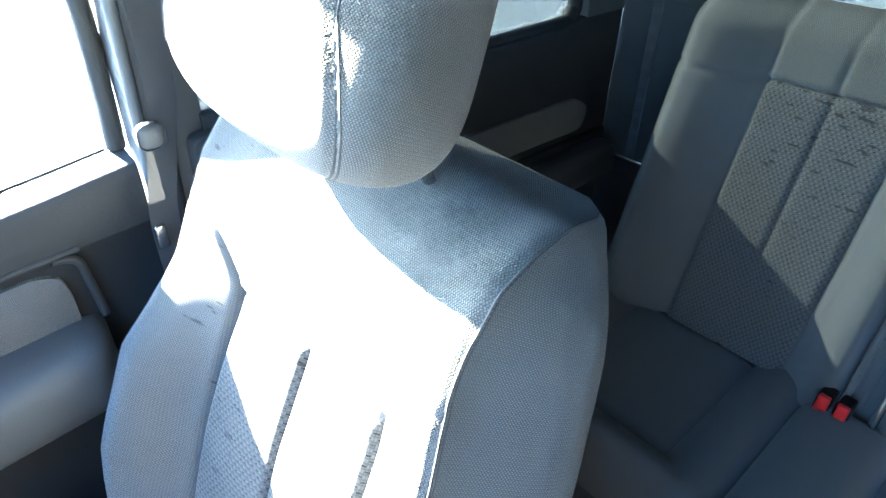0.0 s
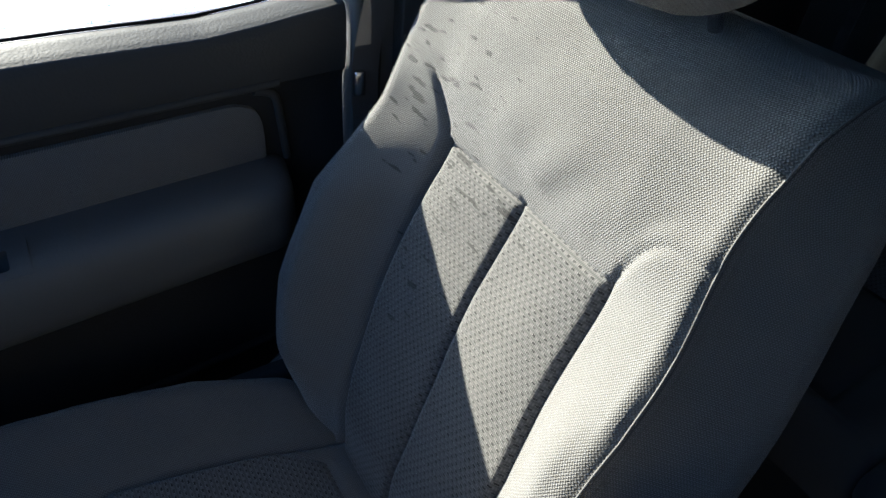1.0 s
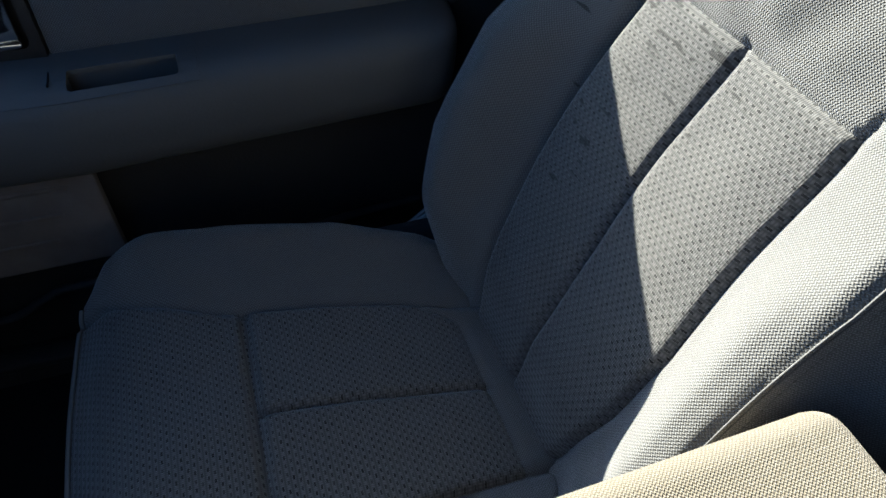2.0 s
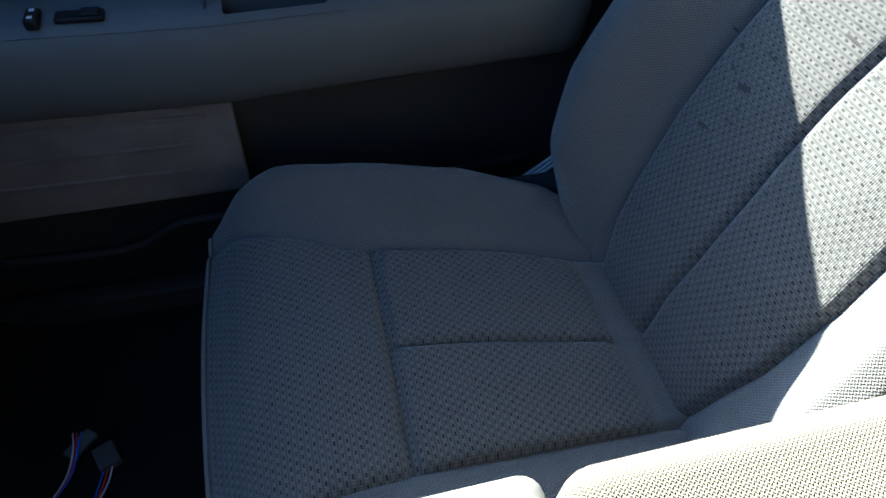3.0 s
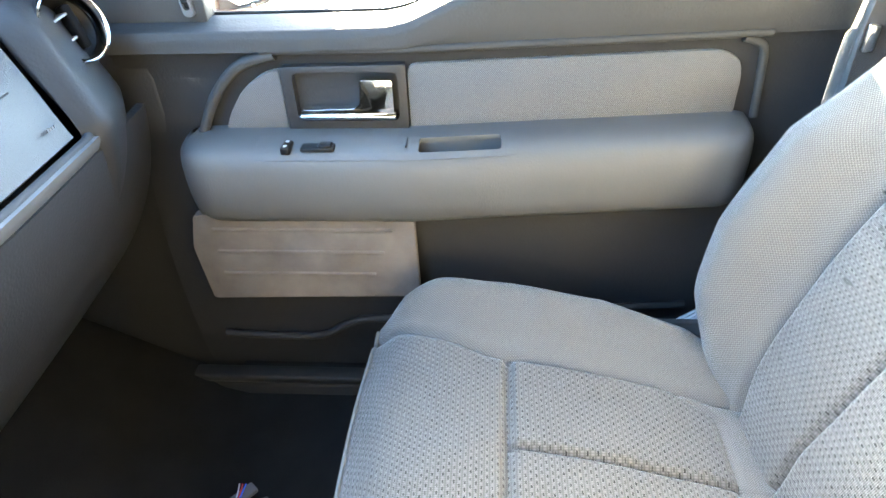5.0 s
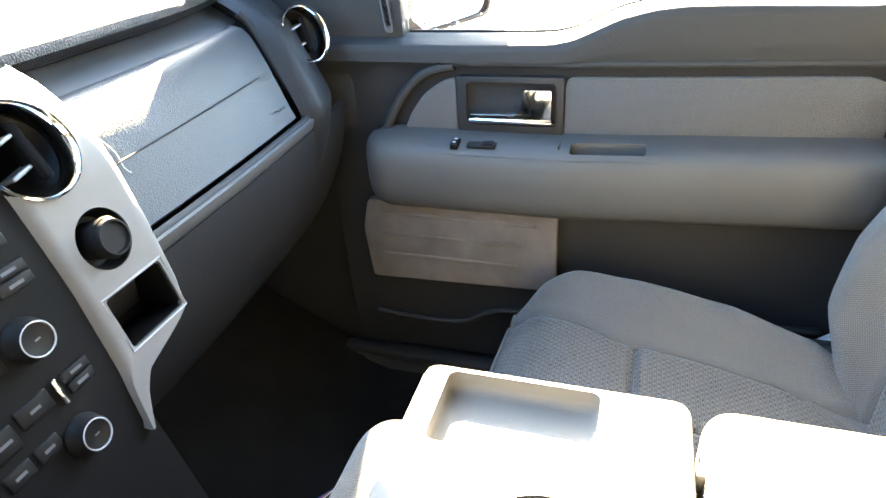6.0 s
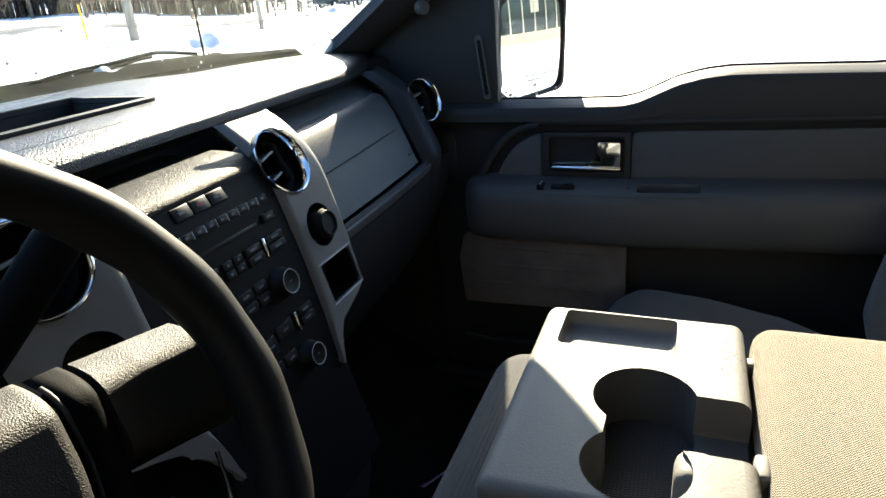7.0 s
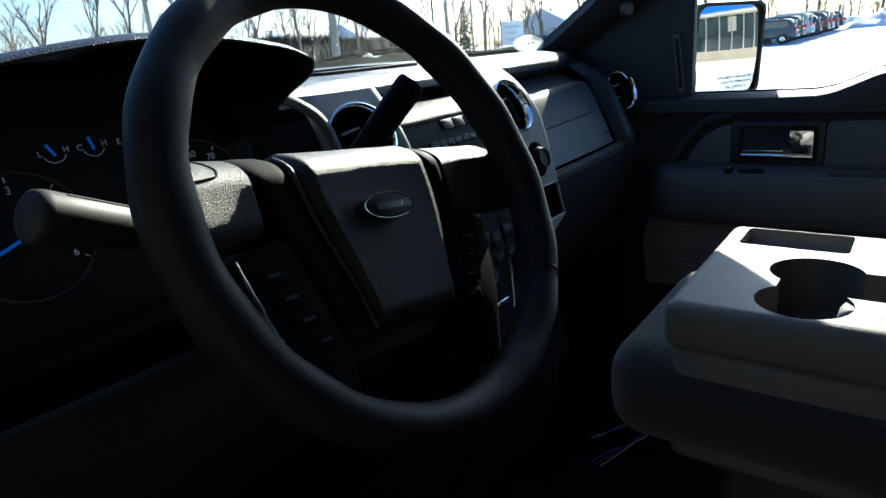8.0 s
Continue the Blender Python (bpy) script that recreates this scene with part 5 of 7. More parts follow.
K = 0.012
rows3 = [-0.052, -0.024, 0.004, 0.032]
buttons([(rows3[i], rows3[i + 1]) for i in range(3)], 0.853, 0.867, 0.0022)
part("hazard_mark", on_stack(-0.0125, -0.0075, 0.8580, 0.8620, 0.0028, 0, 0), M_DIMRED, face, "red hazard triangle mark")
for i in range(10):
    buttons([(-0.097 + i * 0.0187, -0.097 + (i + 1) * 0.0187)], 0.8325, 0.8415, 0.0022, 0.3)
    if i:
        part("divider", on_stack(-0.0974 + i * 0.0187, -0.0966 + i * 0.0187, 0.8325, 0.8410, 0.0026, 0, 0), M_MARK, face)
part("disc_slot", on_stack(-0.066, 0.056, 0.8105, 0.8165, 0.0004, 0.001, 0.02), M_BLACK, face, "black disc slot")
buttons([(0.066, 0.088)], 0.810, 0.8205, 0.004)
for c0 in (-0.096, 0.056):
    buttons([(c0, c0 + 0.035)], 0.786, 0.796, 0.003)
    buttons([(c0, c0 + 0.035)], 0.774, 0.785, 0.003)
for c0 in (-0.060, 0.016):
    buttons([(c0, c0 + 0.030)], 0.786, 0.796, 0.003)
    buttons([(c0, c0 + 0.030)], 0.774, 0.785, 0.003)
for c0 in (-0.024, -0.006):
    buttons([(c0, c0 + 0.017)], 0.786, 0.7955, 0.003, 0.25)
    buttons([(c0, c0 + 0.017)], 0.775, 0.785, 0.003, 0.25)
for x in (-0.0615, 0.0505):
    part("chrome_bar", on_stack(x - 0.0022, x + 0.0022, 0.7735, 0.7965, 0.005, 0.001), M_CHROME, face, "slim bright bar")
    part("chrome_bar", on_stack(x - 0.0022, x + 0.0022, 0.6665, 0.6915, 0.005, 0.001), M_CHROME, face, "slim bright bar")
buttons([(-0.024, 0.004), (0.006, 0.030)], 0.744, 0.755, 0.002)
buttons([(-0.024, 0.004), (0.006, 0.030)], 0.728, 0.740, 0.002)
for c0 in (-0.096, 0.058):
    buttons([(c0, c0 + 0.030)], 0.6805, 0.690, 0.003)
    buttons([(c0, c0 + 0.030)], 0.669, 0.679, 0.003)
buttons([(-0.055, -0.022), (0.010, 0.044)], 0.672, 0.690, 0.002, 0.3)
buttons([(-0.018, 0.006)], 0.664, 0.686, 0.002, 0.5)
buttons([(-0.024, 0.002), (0.005, 0.030)], 0.640, 0.655, 0.002)
part("badge", on_stack(-0.054, -0.018, 0.584, 0.591, 0.0015, 0.001), M_CHROME, face, "small bright badge strip")


def knob(x, z, r):
    m = facing((x, stack_y(z) - 0.002, z), (0, -1, 0.27))
    k = part("knob", lathe([(r + 0.003, -0.004), (r + 0.0025, 0.003), (r, 0.005), (r - 0.0005, 0.014), (r - 0.002, 0.017), (r - 0.004, 0.016), (0, 0.0155)], m, 48), M_BLACK, face, "black rotary knob with a bright ring")
    part("knob_ring", lathe([(r - 0.0036, 0.0160), (r - 0.0031, 0.0174), (r - 0.0022, 0.0172), (r - 0.0018, 0.0160)], m, 48), M_RING, k, "thin chrome ring")
    mk = rbox(-0.0025, 0.0025, -0.0007, 0.0007, 0.0155, 0.0162, 0)
    mk.transform(m)
    part("marking", mk, M_MARKDIM, k)


for x, z, r in ((0.046, 0.738, 0.0175), (-0.070, 0.741, 0.0175), (0.040, 0.642, 0.0165), (-0.074, 0.645, 0.0165)):
    knob(x, z, r)
part("stack_foot", sheet(lambda x, t: (x, stack_y(0.46) + 0.02 + 0.12 * t * t, 0.47 - 0.32 * t), steps(-0.12, 0.11, 8), steps(0, 1, 8), 0.02), M_DASHLOW, dash, "dark foot of the centre stack")

# instrument cluster
ARCH = [(-0.720, 0.860), (-0.715, 0.92), (-0.690, 0.950), (-0.63, 0.975), (-0.54, 0.991), (-0.46, 0.998), (-0.38, 0.995), (-0.31, 0.984), (-0.283, 0.976), (-0.267, 0.966), (-0.272, 0.953), (-0.288, 0.940), (-0.300, 0.922), (-0.302, 0.880)]
arch_pts = curve([(x, 0, z) for x, z in ARCH], 6)


def hood(i, t):
    p = arch_pts[int(i)]
    drop = 0.06 * step01(0.97, 0.88, p.z)
    y = 0.505 + drop + (0.34 - drop) * t
    return (p.x + (0.02 * t if p.x < -0.47 else -0.02 * t), y, p.z - 0.045 * t * t - 0.006 * max(0.0, 1 - t / 0.05) ** 2)


part("cluster_hood", sheet(hood, range(len(arch_pts)), [0, 0.01, 0.025, 0.04, 0.06, 0.1, 0.15, 0.3, 0.5, 0.75, 1.0], 0.003), M_DASH, dash, "deep grained hood over the gauges")
b = sheet(lambda x, z: (x, 0.585 + 0.25 * (z - 0.75), z), steps(-0.715, -0.290, 12), steps(0.70, 0.985, 10), 0.008)
cl = part("gauge_face", b, M_BLACK, dash, "black gauge face")
line = curve([(-0.300, 0.560, 0.930), (-0.282, 0.535, 0.914), (-0.262, 0.522, 0.893), (-0.250, 0.514, 0.862), (-0.246, 0.508, 0.820), (-0.244, 0.500, 0.760)], 6)
b = sheet(lambda i, t: line[int(i)] + Vector((0.016 * t, -0.004 * math.sin(math.pi * t), 0.006 * t)), range(len(line)), steps(0, 1, 6), 0.012)
part("cluster_trim", b, M_TRIM, dash, "smooth grey strip beside the gauges")
MG = lambda x, z: facing((x, 0.583 + 0.25 * (z - 0.75), z), (0, -1, 0.25))
b = sheet(lambda t, x: (x, 0.590 - 0.06 * t, 0.735 - 0.01 * t), steps(0, 1, 4), steps(-0.72, -0.24, 10), 0.01)
part("cluster_shelf", b, M_RADIO, dash)
for gx, letters in ((-0.516, "LH"), (-0.478, "CH"), (-0.438, "EF"), (-0.399, "CH")):
    m = MG(gx, 0.896)
    arc = [m @ Vector((0.0115 * math.cos(a), 0.0115 * math.sin(a) + 0.004, 0.001)) for a in steps(radians(205), radians(335), 14)]
    gz = part("small_gauge", tube(arc, 0.00045, 5), M_GAUGE, cl, "small gauge with a white arc")
    ang = radians(100 if letters != "LH" else 115)
    nd = rbox(-0.0012, 0.0012, -0.001, 0.0125, 0.001, 0.0022, 0)
    nd.transform(m @ Matrix.Rotation(ang - radians(90), 4, 'Z'))
    part("needle", nd, M_NEEDLE, gz, "blue needle")
    words(letters[0], 0.0085, m @ Matrix.Translation((-0.013, 0.003, 0.001)), M_GAUGE, gz, "letter")
    words(letters[1], 0.0085, m @ Matrix.Translation((0.012, 0.004, 0.001)), M_GAUGE, gz, "letter")
for gx, marks in ((-0.375, ("20", "30", "40", "50", "60", "70", "80", "90", "100")), (-0.566, ("0", "1", "2", "3", "4", "5", "6"))):
    m = MG(gx, 0.828)
    dl = part("dial", lathe([(0.060, 0.0), (0.0615, 0.003), (0.063, 0.0)], m, 56), M_TRIM, cl, "large round dial")
    for i, tx in enumerate(marks):
        a = radians(215 - 250 * i / (len(marks) - 1))
        words(tx, 0.0105, m @ Matrix.Translation((0.045 * math.cos(a), 0.045 * math.sin(a), 0.001)), M_GAUGE, dl, "numeral")
        tk = rbox(0.053, 0.058, -0.0005, 0.0005, 0.0006, 0.0014, 0)
        tk.transform(m @ Matrix.Rotation(a, 4, 'Z'))
        part("tick", tk, M_GAUGE, dl)
    nd = rbox(-0.008, 0.048, -0.0016, 0.0016, 0.003, 0.0045, 0)
    nd.transform(m @ Matrix.Rotation(radians(200), 4, 'Z'))
    part("needle", nd, M_NEEDLE, dl, "blue needle")

# ---- steering wheel and column ----
WC = Vector((-0.429, 0.260, 0.862))
WA = 0.4588
WM = Matrix.Translation(WC) @ Matrix(((1, 0, 0), (0, math.sin(WA), -math.cos(WA)), (0, math.cos(WA), math.sin(WA)))).to_4x4() @ Matrix.Rotation(radians(-9), 4, 'Z')
wheel = thing("steering_wheel", tuple(WC), "worn black steering wheel with a padded hub", "steering wheel")


def ring_pt(a, b):
    rr = 0.0162 + 0.0006 * math.cos(a * 16) * (abs(math.sin(a)) < 0.95) + 0.0012 * step01(0.2, 0.9, abs(math.cos(a)))
    R0 = 0.1755
    return WM @ Vector(((R0 + rr * math.cos(b)) * math.cos(a), (R0 + rr * math.cos(b)) * math.sin(a), rr * 1.12 * math.sin(b)))


b = bmesh.new()
NA, NB = 144, 20
g = [[b.verts.new(ring_pt(2 * math.pi * i / NA, 2 * math.pi * j / NB)) for j in range(NB)] for i in range(NA)]
for i in range(NA):
    for j in range(NB):
        b.faces.new((g[i][j], g[(i + 1) % NA][j], g[(i + 1) % NA][(j + 1) % NB], g[i][(j + 1) % NB]))
part("rim", b, M_WHEEL, wheel, "worn black rim with finger ridges", angle=180)
for a in (radians(-32), radians(212)):
    part("rim_seam", tube([ring_pt(a, q) + (ring_pt(a, q) - ring_pt(a, q + math.pi)).normalized() * 0.0003 for q in steps(0, 2 * math.pi, 20)[:-1]], 0.0009, 5, True), M_BLACK, wheel)


def wpoly(poly, n0, n1, r, rr=0.01):
    return prism(rounded(poly, rr, 4), n1 - n0, WM @ Matrix.Translation((0, 0, n0)), r, 3)


pad_poly = [(-0.066, 0.046), (0.066, 0.046), (0.070, 0.010), (0.055, -0.060), (0.046, -0.094), (-0.046, -0.094), (-0.055, -0.060), (-0.070, 0.010)]


def face_n(x, y):
    """How far the wheel's face lies under its plane: the whole top rolls away from the driver."""
    top = 0.058 - 0.10 * max(0.0, abs(x) - 0.13) ** 1
    # the roll is broad on the window side and tight towards the cab's middle
    reach = 0.028 + 0.005 * step01(0.03, -0.07, x)
    d = max(0.0, 1 - (top - y) / reach)
    return -(0.026 + 0.008 * step01(0.08, -0.05, x)) * d ** 2


def pad_edge(s, v):
    """The pad narrows to its foot, more so on the door side."""
    return 0.078 - 0.018 * step01(0.3, 1.0, v) if s > 0 else 0.060 - 0.028 * step01(0.15, 1.0, v)


def hub(u, v):
    """The pad's domed face: wide at the top, narrowing to its foot."""
    y = 0.058 - 0.158 * v
    half = pad_edge(u, 0.0) + (pad_edge(u, v) - pad_edge(u, 0.0)) * min(1.0, abs(u) * 1.6)
    edge = 0.018 * max(0.0, (abs(u) - 0.86) / 0.14) ** 2 + 0.02 * max(0.0, (v - 0.88) / 0.12) ** 2
    return WM @ Vector((half * u, y, -0.019 + face_n(half * u, y) - edge))


hubp = part("hub_pad", sheet(hub, steps(-1, 1, 44), steps(0, 1, 50), 0.012), M_HUB, wheel, "grained black airbag pad")
part("hub_base", wpoly([(-0.10, 0.036), (0.10, 0.036), (0.098, -0.02), (0.07, -0.115), (-0.07, -0.115), (-0.098, -0.02)], -0.070, -0.046, 0.010, 0.02), M_BLACK, wheel)
for s in (1, -1):
    def strip(u, v):
        y = 0.057 - 0.155 * v
        x = s * (pad_edge(s, v) + 0.002 + u * (0.021 if s > 0 else 0.039 - 0.004 * v))
        return WM @ Vector((x, y, -0.026 + face_n(x, y) - 0.006 * (2 * u - 1) ** 4))

    part("side_strip", sheet(strip, steps(0, 1, 10), steps(0, 1, 40), 0.02), M_STRIP, wheel, "dark strip beside the pad")
    edge_pts = [strip(0.02, q) + WM.to_3x3() @ Vector((0, 0, 0.0045 if s < 0 else 0.001)) for q in steps(0.05, 0.98, 30)]
    part("strip_edge", tube(edge_pts, 0.0026 if s < 0 else 0.0016, 8, False, 0.6), M_RIDGE, wheel, "raised ridge along the pad")

    def spoke(u, v):
        top, foot = 0.056 + 0.004 * u, -0.016 - 0.006 * u
        y = top + (foot - top) * v
        x = s * (0.101 + (0.066 if s > 0 else 0.056) * u) + 0.002
        y -= (0.006 * u if s > 0 else 0.0) * (1 - v)
        return WM @ Vector((x, y, -0.027 + face_n(x, y) + (0.012 if s > 0 else 0.006) * u * u - 0.014 * max(0.0, (v - 0.75) / 0.25) ** 2))

    part("spoke", sheet(spoke, steps(0, 1, 24), steps(0, 1, 24), 0.018), M_HUB, wheel, "padded upper spoke")
    if s < 0:
        rest = curve([spoke(u, v) + WM.to_3x3() @ Vector((0, 0, 0.0004)) for u, v in ((0.50, 0.02), (0.42, 0.12), (0.36, 0.24), (0.42, 0.32), (0.55, 0.35), (0.75, 0.38), (0.95, 0.42))], 6)
        part("thumb_seam", tube(rest, 0.0008, 5), M_BLACK, wheel)
    pod = [(s * 0.086, -0.014), (s * 0.134, -0.024), (s * 0.120, -0.090), (s * 0.092, -0.152), (s * 0.066, -0.155), (s * 0.062, -0.105)]
    pd = part("lower_spoke", wpoly(pod, -0.052, -0.027, 0.007, 0.012), M_STRIP, wheel, "black lower spoke with buttons")
    for i in range(4):
        x, y = 0.106 - 0.008 * i, -0.040 - 0.017 * i
        bt = part("button", wpoly([(s * (x - 0.013), y + 0.007), (s * (x + 0.013), y + 0.005), (s * (x + 0.011), y - 0.008), (s * (x - 0.014), y - 0.006)], -0.030, -0.0258, 0.002, 0.003), M_STRIP, pd)
        part("marking", wpoly([(s * (x - 0.006), y + 0.001), (s * (x + 0.004), y + 0.0005), (s * (x + 0.004), y - 0.0015), (s * (x - 0.006), y - 0.001)], -0.0259, -0.0253, 0, 0.0003), M_PODMARK, bt)
    part("bright_edge", tube(curve([WM @ Vector((s * 0.138, -0.03, -0.012)), WM @ Vector((s * 0.128, -0.075, -0.010)), WM @ Vector((s * 0.112, -0.12, -0.012))], 6), 0.0014, 6), M_STEEL, wheel)
part("emblem_face", lathe([(0, 0.0045), (0.0225, 0.0045), (0.0245, 0.003), (0.0245, -0.01)], WM @ Matrix.Translation((0.006, -0.006, -0.0148)) @ Matrix.Diagonal((1.08, 0.44, 0.7, 1)), 48), M_BLACK, hubp, "plain dark oval emblem")
part("emblem_ring", lathe([(0.0225, 0.0), (0.0235, 0.005), (0.025, 0.0055), (0.026, 0.0), (0.0255, -0.004)], WM @ Matrix.Translation((0.006, -0.006, -0.0148)) @ Matrix.Diagonal((1.08, 0.44, 0.7, 1)), 48), M_EMBLEM, hubp, "thin dull metal oval ring")
part("emblem_bar", wpoly([(-0.008, -0.0045), (0.021, -0.0035), (0.020, -0.0085), (-0.007, -0.009)], -0.0145, -0.0113, 0.0008, 0.002), M_EMBLEM, hubp)

colm = thing("steering_column", tuple(WC + Vector((0, 0.12, -0.06))), "black steering column shroud with two stalks", "steering column")
b = rbox(-0.055, 0.055, -0.065, 0.045, -0.26, -0.050, 0.025, 4)
b.transform(WM @ Matrix.Rotation(radians(9), 4, 'Z'))
part("shroud", b, M_DASHLOW, colm, "black column shroud")


def stalk(points, radii, label, material):
    bm = bmesh.new()
    pts = [Vector(p) for p in points]
    d = (pts[-1] - pts[0]).normalized()
    a = d.cross(Vector((0, 0, 1))).normalized()
    c = d.cross(a)

    def around(j):
        return a * math.cos(2 * math.pi * j / 40) + c * math.sin(2 * math.pi * j / 40)
    rings = [[bm.verts.new(p + around(j) * r) for j in range(40)] for p, r in zip(pts, radii)]
    for r0, r1 in zip(rings, rings[1:]):
        for j in range(40):
            bm.faces.new((r0[j], r0[(j + 1) % 40], r1[(j + 1) % 40], r1[j]))
    bm.faces.new(rings[0])
    bm.faces.new(rings[-1])
    return part(label[0], bm, material, colm, label[1])


def along(a, c, ts):
    a, c = Vector(a), Vector(c)
    return [a.lerp(c, t) for t in ts]


ts = (0, 0.20, 0.30, 0.36, 0.42, 0.48, 0.54, 0.80, 0.955, 0.985, 1.0)
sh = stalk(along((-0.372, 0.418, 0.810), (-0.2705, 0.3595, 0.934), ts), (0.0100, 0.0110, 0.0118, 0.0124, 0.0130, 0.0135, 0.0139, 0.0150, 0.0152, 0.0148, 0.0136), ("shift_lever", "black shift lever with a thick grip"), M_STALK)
p = Vector((-0.326, 0.3915, 0.867))
part("marking", rbox(p.x - 0.0025, p.x + 0.0025, p.y - 0.0150, p.y - 0.0130, p.z - 0.001, p.z, 0), M_MARKDIM, sh)
ts = (0, 0.35, 0.36, 0.50, 0.51, 0.96, 0.99, 1.0)
sg = stalk(along((-0.478, 0.385, 0.822), (-0.640, 0.362, 0.889), ts), (0.010, 0.0120, 0.0128, 0.0135, 0.0145, 0.0178, 0.0170, 0.015), ("signal_lever", "black turn signal lever with ribbed grip"), M_LEVER)
for k in (0.25, -0.25, 0.75):
    q = along((-0.478, 0.385, 0.822), (-0.640, 0.362, 0.889), (0.56, 0.90))
    d = (q[1] - q[0]).normalized()
    a = d.cross(Vector((0, 0, 1))).normalized()
    c = d.cross(a)
    o = [(a * math.cos(k * math.pi - 1.2) + c * math.sin(k * math.pi - 1.2)) * r for r in (0.0150, 0.0174)]
    part("rib", tube([q[0] + o[0], q[1] + o[1]], 0.0010, 6), M_STALK, sg)

# ---- loose wiring on the floor ----
wires = thing("wire_connector", (0.525, 0.371, 0.05), "grey wiring plug with cut coloured wires on the carpet", "connector", "loose connectors")
bx = rbox(-0.021, 0.021, -0.016, 0.016, 0.0, 0.014, 0.002)
bx.transform(Matrix.Translation((0.525, 0.371, 0.053)) @ Matrix.Rotation(radians(25), 4, 'Z') @ Matrix.Rotation(radians(6), 4, 'Y'))
part("plug_body", bx, M_TRIM, wires)
for i, (m_, col_) in enumerate(((M_MARK, "white"), (M_RED, "red"), (M_BLUE, "blue"), (M_BLACK, "black"))):
    pts = [(0.508 - 0.003 * i, 0.362 + 0.006 * i, 0.062), (0.48, 0.366 + 0.006 * i, 0.064), (0.44 - 0.006 * i, 0.385 + 0.004 * i, 0.060), (0.39, 0.40 + 0.01 * i, 0.058), (0.33, 0.42 + 0.012 * i, 0.056)]
    part("wire", tube(curve(pts, 6), 0.0014, 6), m_, wires, col_ + " insulated wire")
plug = thing("wire_connector", (0.558, 0.414, 0.05), "pale wiring plug with bare pins on the carpet", "connector", "loose connectors")
bx = rbox(-0.024, 0.024, -0.011, 0.011, 0.0, 0.010, 0.002)
bx.transform(Matrix.Translation((0.555, 0.412, 0.053)) @ Matrix.Rotation(radians(-40), 4, 'Z'))
part("plug_body", bx, M_MARKDIM, plug)
for i, m_ in enumerate((M_MARK, M_RED, M_BLUE)):
    pts = [(0.575, 0.425 - 0.006 * i, 0.062), (0.54, 0.418 - 0.004 * i, 0.070 + 0.002 * i), (0.50, 0.425 - 0.003 * i, 0.066), (0.455, 0.455, 0.058), (0.42, 0.475 + 0.004 * i, 0.056)]
    part("wire", tube(curve(pts, 6), 0.0014, 6), m_, plug)

# ---- outside the cab ----
rng = random.Random(7)


def at_bearing(deg, d):
    return Vector((d * math.sin(radians(deg)), d * math.cos(radians(deg)), 0))


def ground_z(x, y):
    d = math.hypot(x, y)
    z = GROUND_Z + 0.010 * max(0.0, d - 35) - 0.010 * max(0.0, d - 160)
    # the land climbs a little ahead of the truck
    ahead = step01(52, 40, math.degrees(math.atan2(x, y))) * step01(-20, 5, math.degrees(math.atan2(x, y))) * step01(200, 120, d)
    z += 0.036 * ahead * (min(d, 90) - 35 if d > 35 else 0.0)
    lump = 0.10 * noise.noise(Vector((x * 0.35, y * 0.35, 1.7))) + 0.05 * noise.noise(Vector((x * 1.1, y * 1.1, 5.0)))
    rough = step01(6, 12, d) * (0.35 + 0.65 * step01(0.0, 10, y - 0.35 * abs(x) + 8))
    return z + lump * rough


b = bmesh.new()
radii = [0.0] + [1.2 * 1.085 ** i for i in range(82)]
seg = 150
rings = []
for r in radii:
    if r == 0:
        rings.append([b.verts.new((0, 0, GROUND_Z))])
        continue
    rings.append([b.verts.new((r * math.cos(2 * math.pi * i / seg), r * math.sin(2 * math.pi * i / seg), ground_z(r * math.cos(2 * math.pi * i / seg), r * math.sin(2 * math.pi * i / seg)) if r < 260 else GROUND_Z + 1.2)) for i in range(seg)])
for a, c in zip(rings, rings[1:]):
    for i in range(seg):
        q = [a[i % len(a)], a[(i + 1) % len(a)], c[(i + 1) % seg], c[i]]
        b.faces.new(list(dict.fromkeys(q)))
tagged(part("ground", b, M_SNOW), "trodden bright snow over the whole lot", "snow", kind="structure")

# truck nose: cowl, bonnet, wings and roof skin
truck = thing("truck_shell", (0.0, 1.4, -0.8), "dark red pickup bonnet and roof skin", "pickup truck")
b = sheet(lambda x, y: (x, y, 0.80 - 0.10 * step01(1.2, 2.3, y) - 0.10 * (abs(x) / 0.9) ** 3), steps(-0.9, 0.9, 20), steps(1.12, 2.25, 16), 0.03)
part("bonnet", b, M_BODY, truck, "dark red bonnet")
part("nose", rbox(-0.92, 0.92, 1.05, 2.30, -0.45, 0.66, 0.06, 3), M_BODY, truck)
part("roof_skin", sheet(lambda x, y: (x, y, 1.475 - 0.05 * (x / 0.9) ** 4), steps(-0.93, 0.93, 14), steps(-1.85, 0.14, 10), 0.02), M_BODY, truck, "painted roof skin")
part("rear_skin", rbox(-0.93, 0.93, -1.90, -1.83, -0.3, 0.97, 0.03), M_BODY, truck)
b = sheet(lambda x, t: (x, far_edge(x) + 0.060 + 0.14 * t, 0.928 + (0.026 - 0.016 * step01(0.52, 0.74, x)) * math.sin(2.6 * t) - 0.04 * t * t), steps(-0.75, 0.75, 24), steps(0, 1, 8), 0.02)
part("cowl", b, M_COWL, truck, "black plastic cowl below the windscreen")
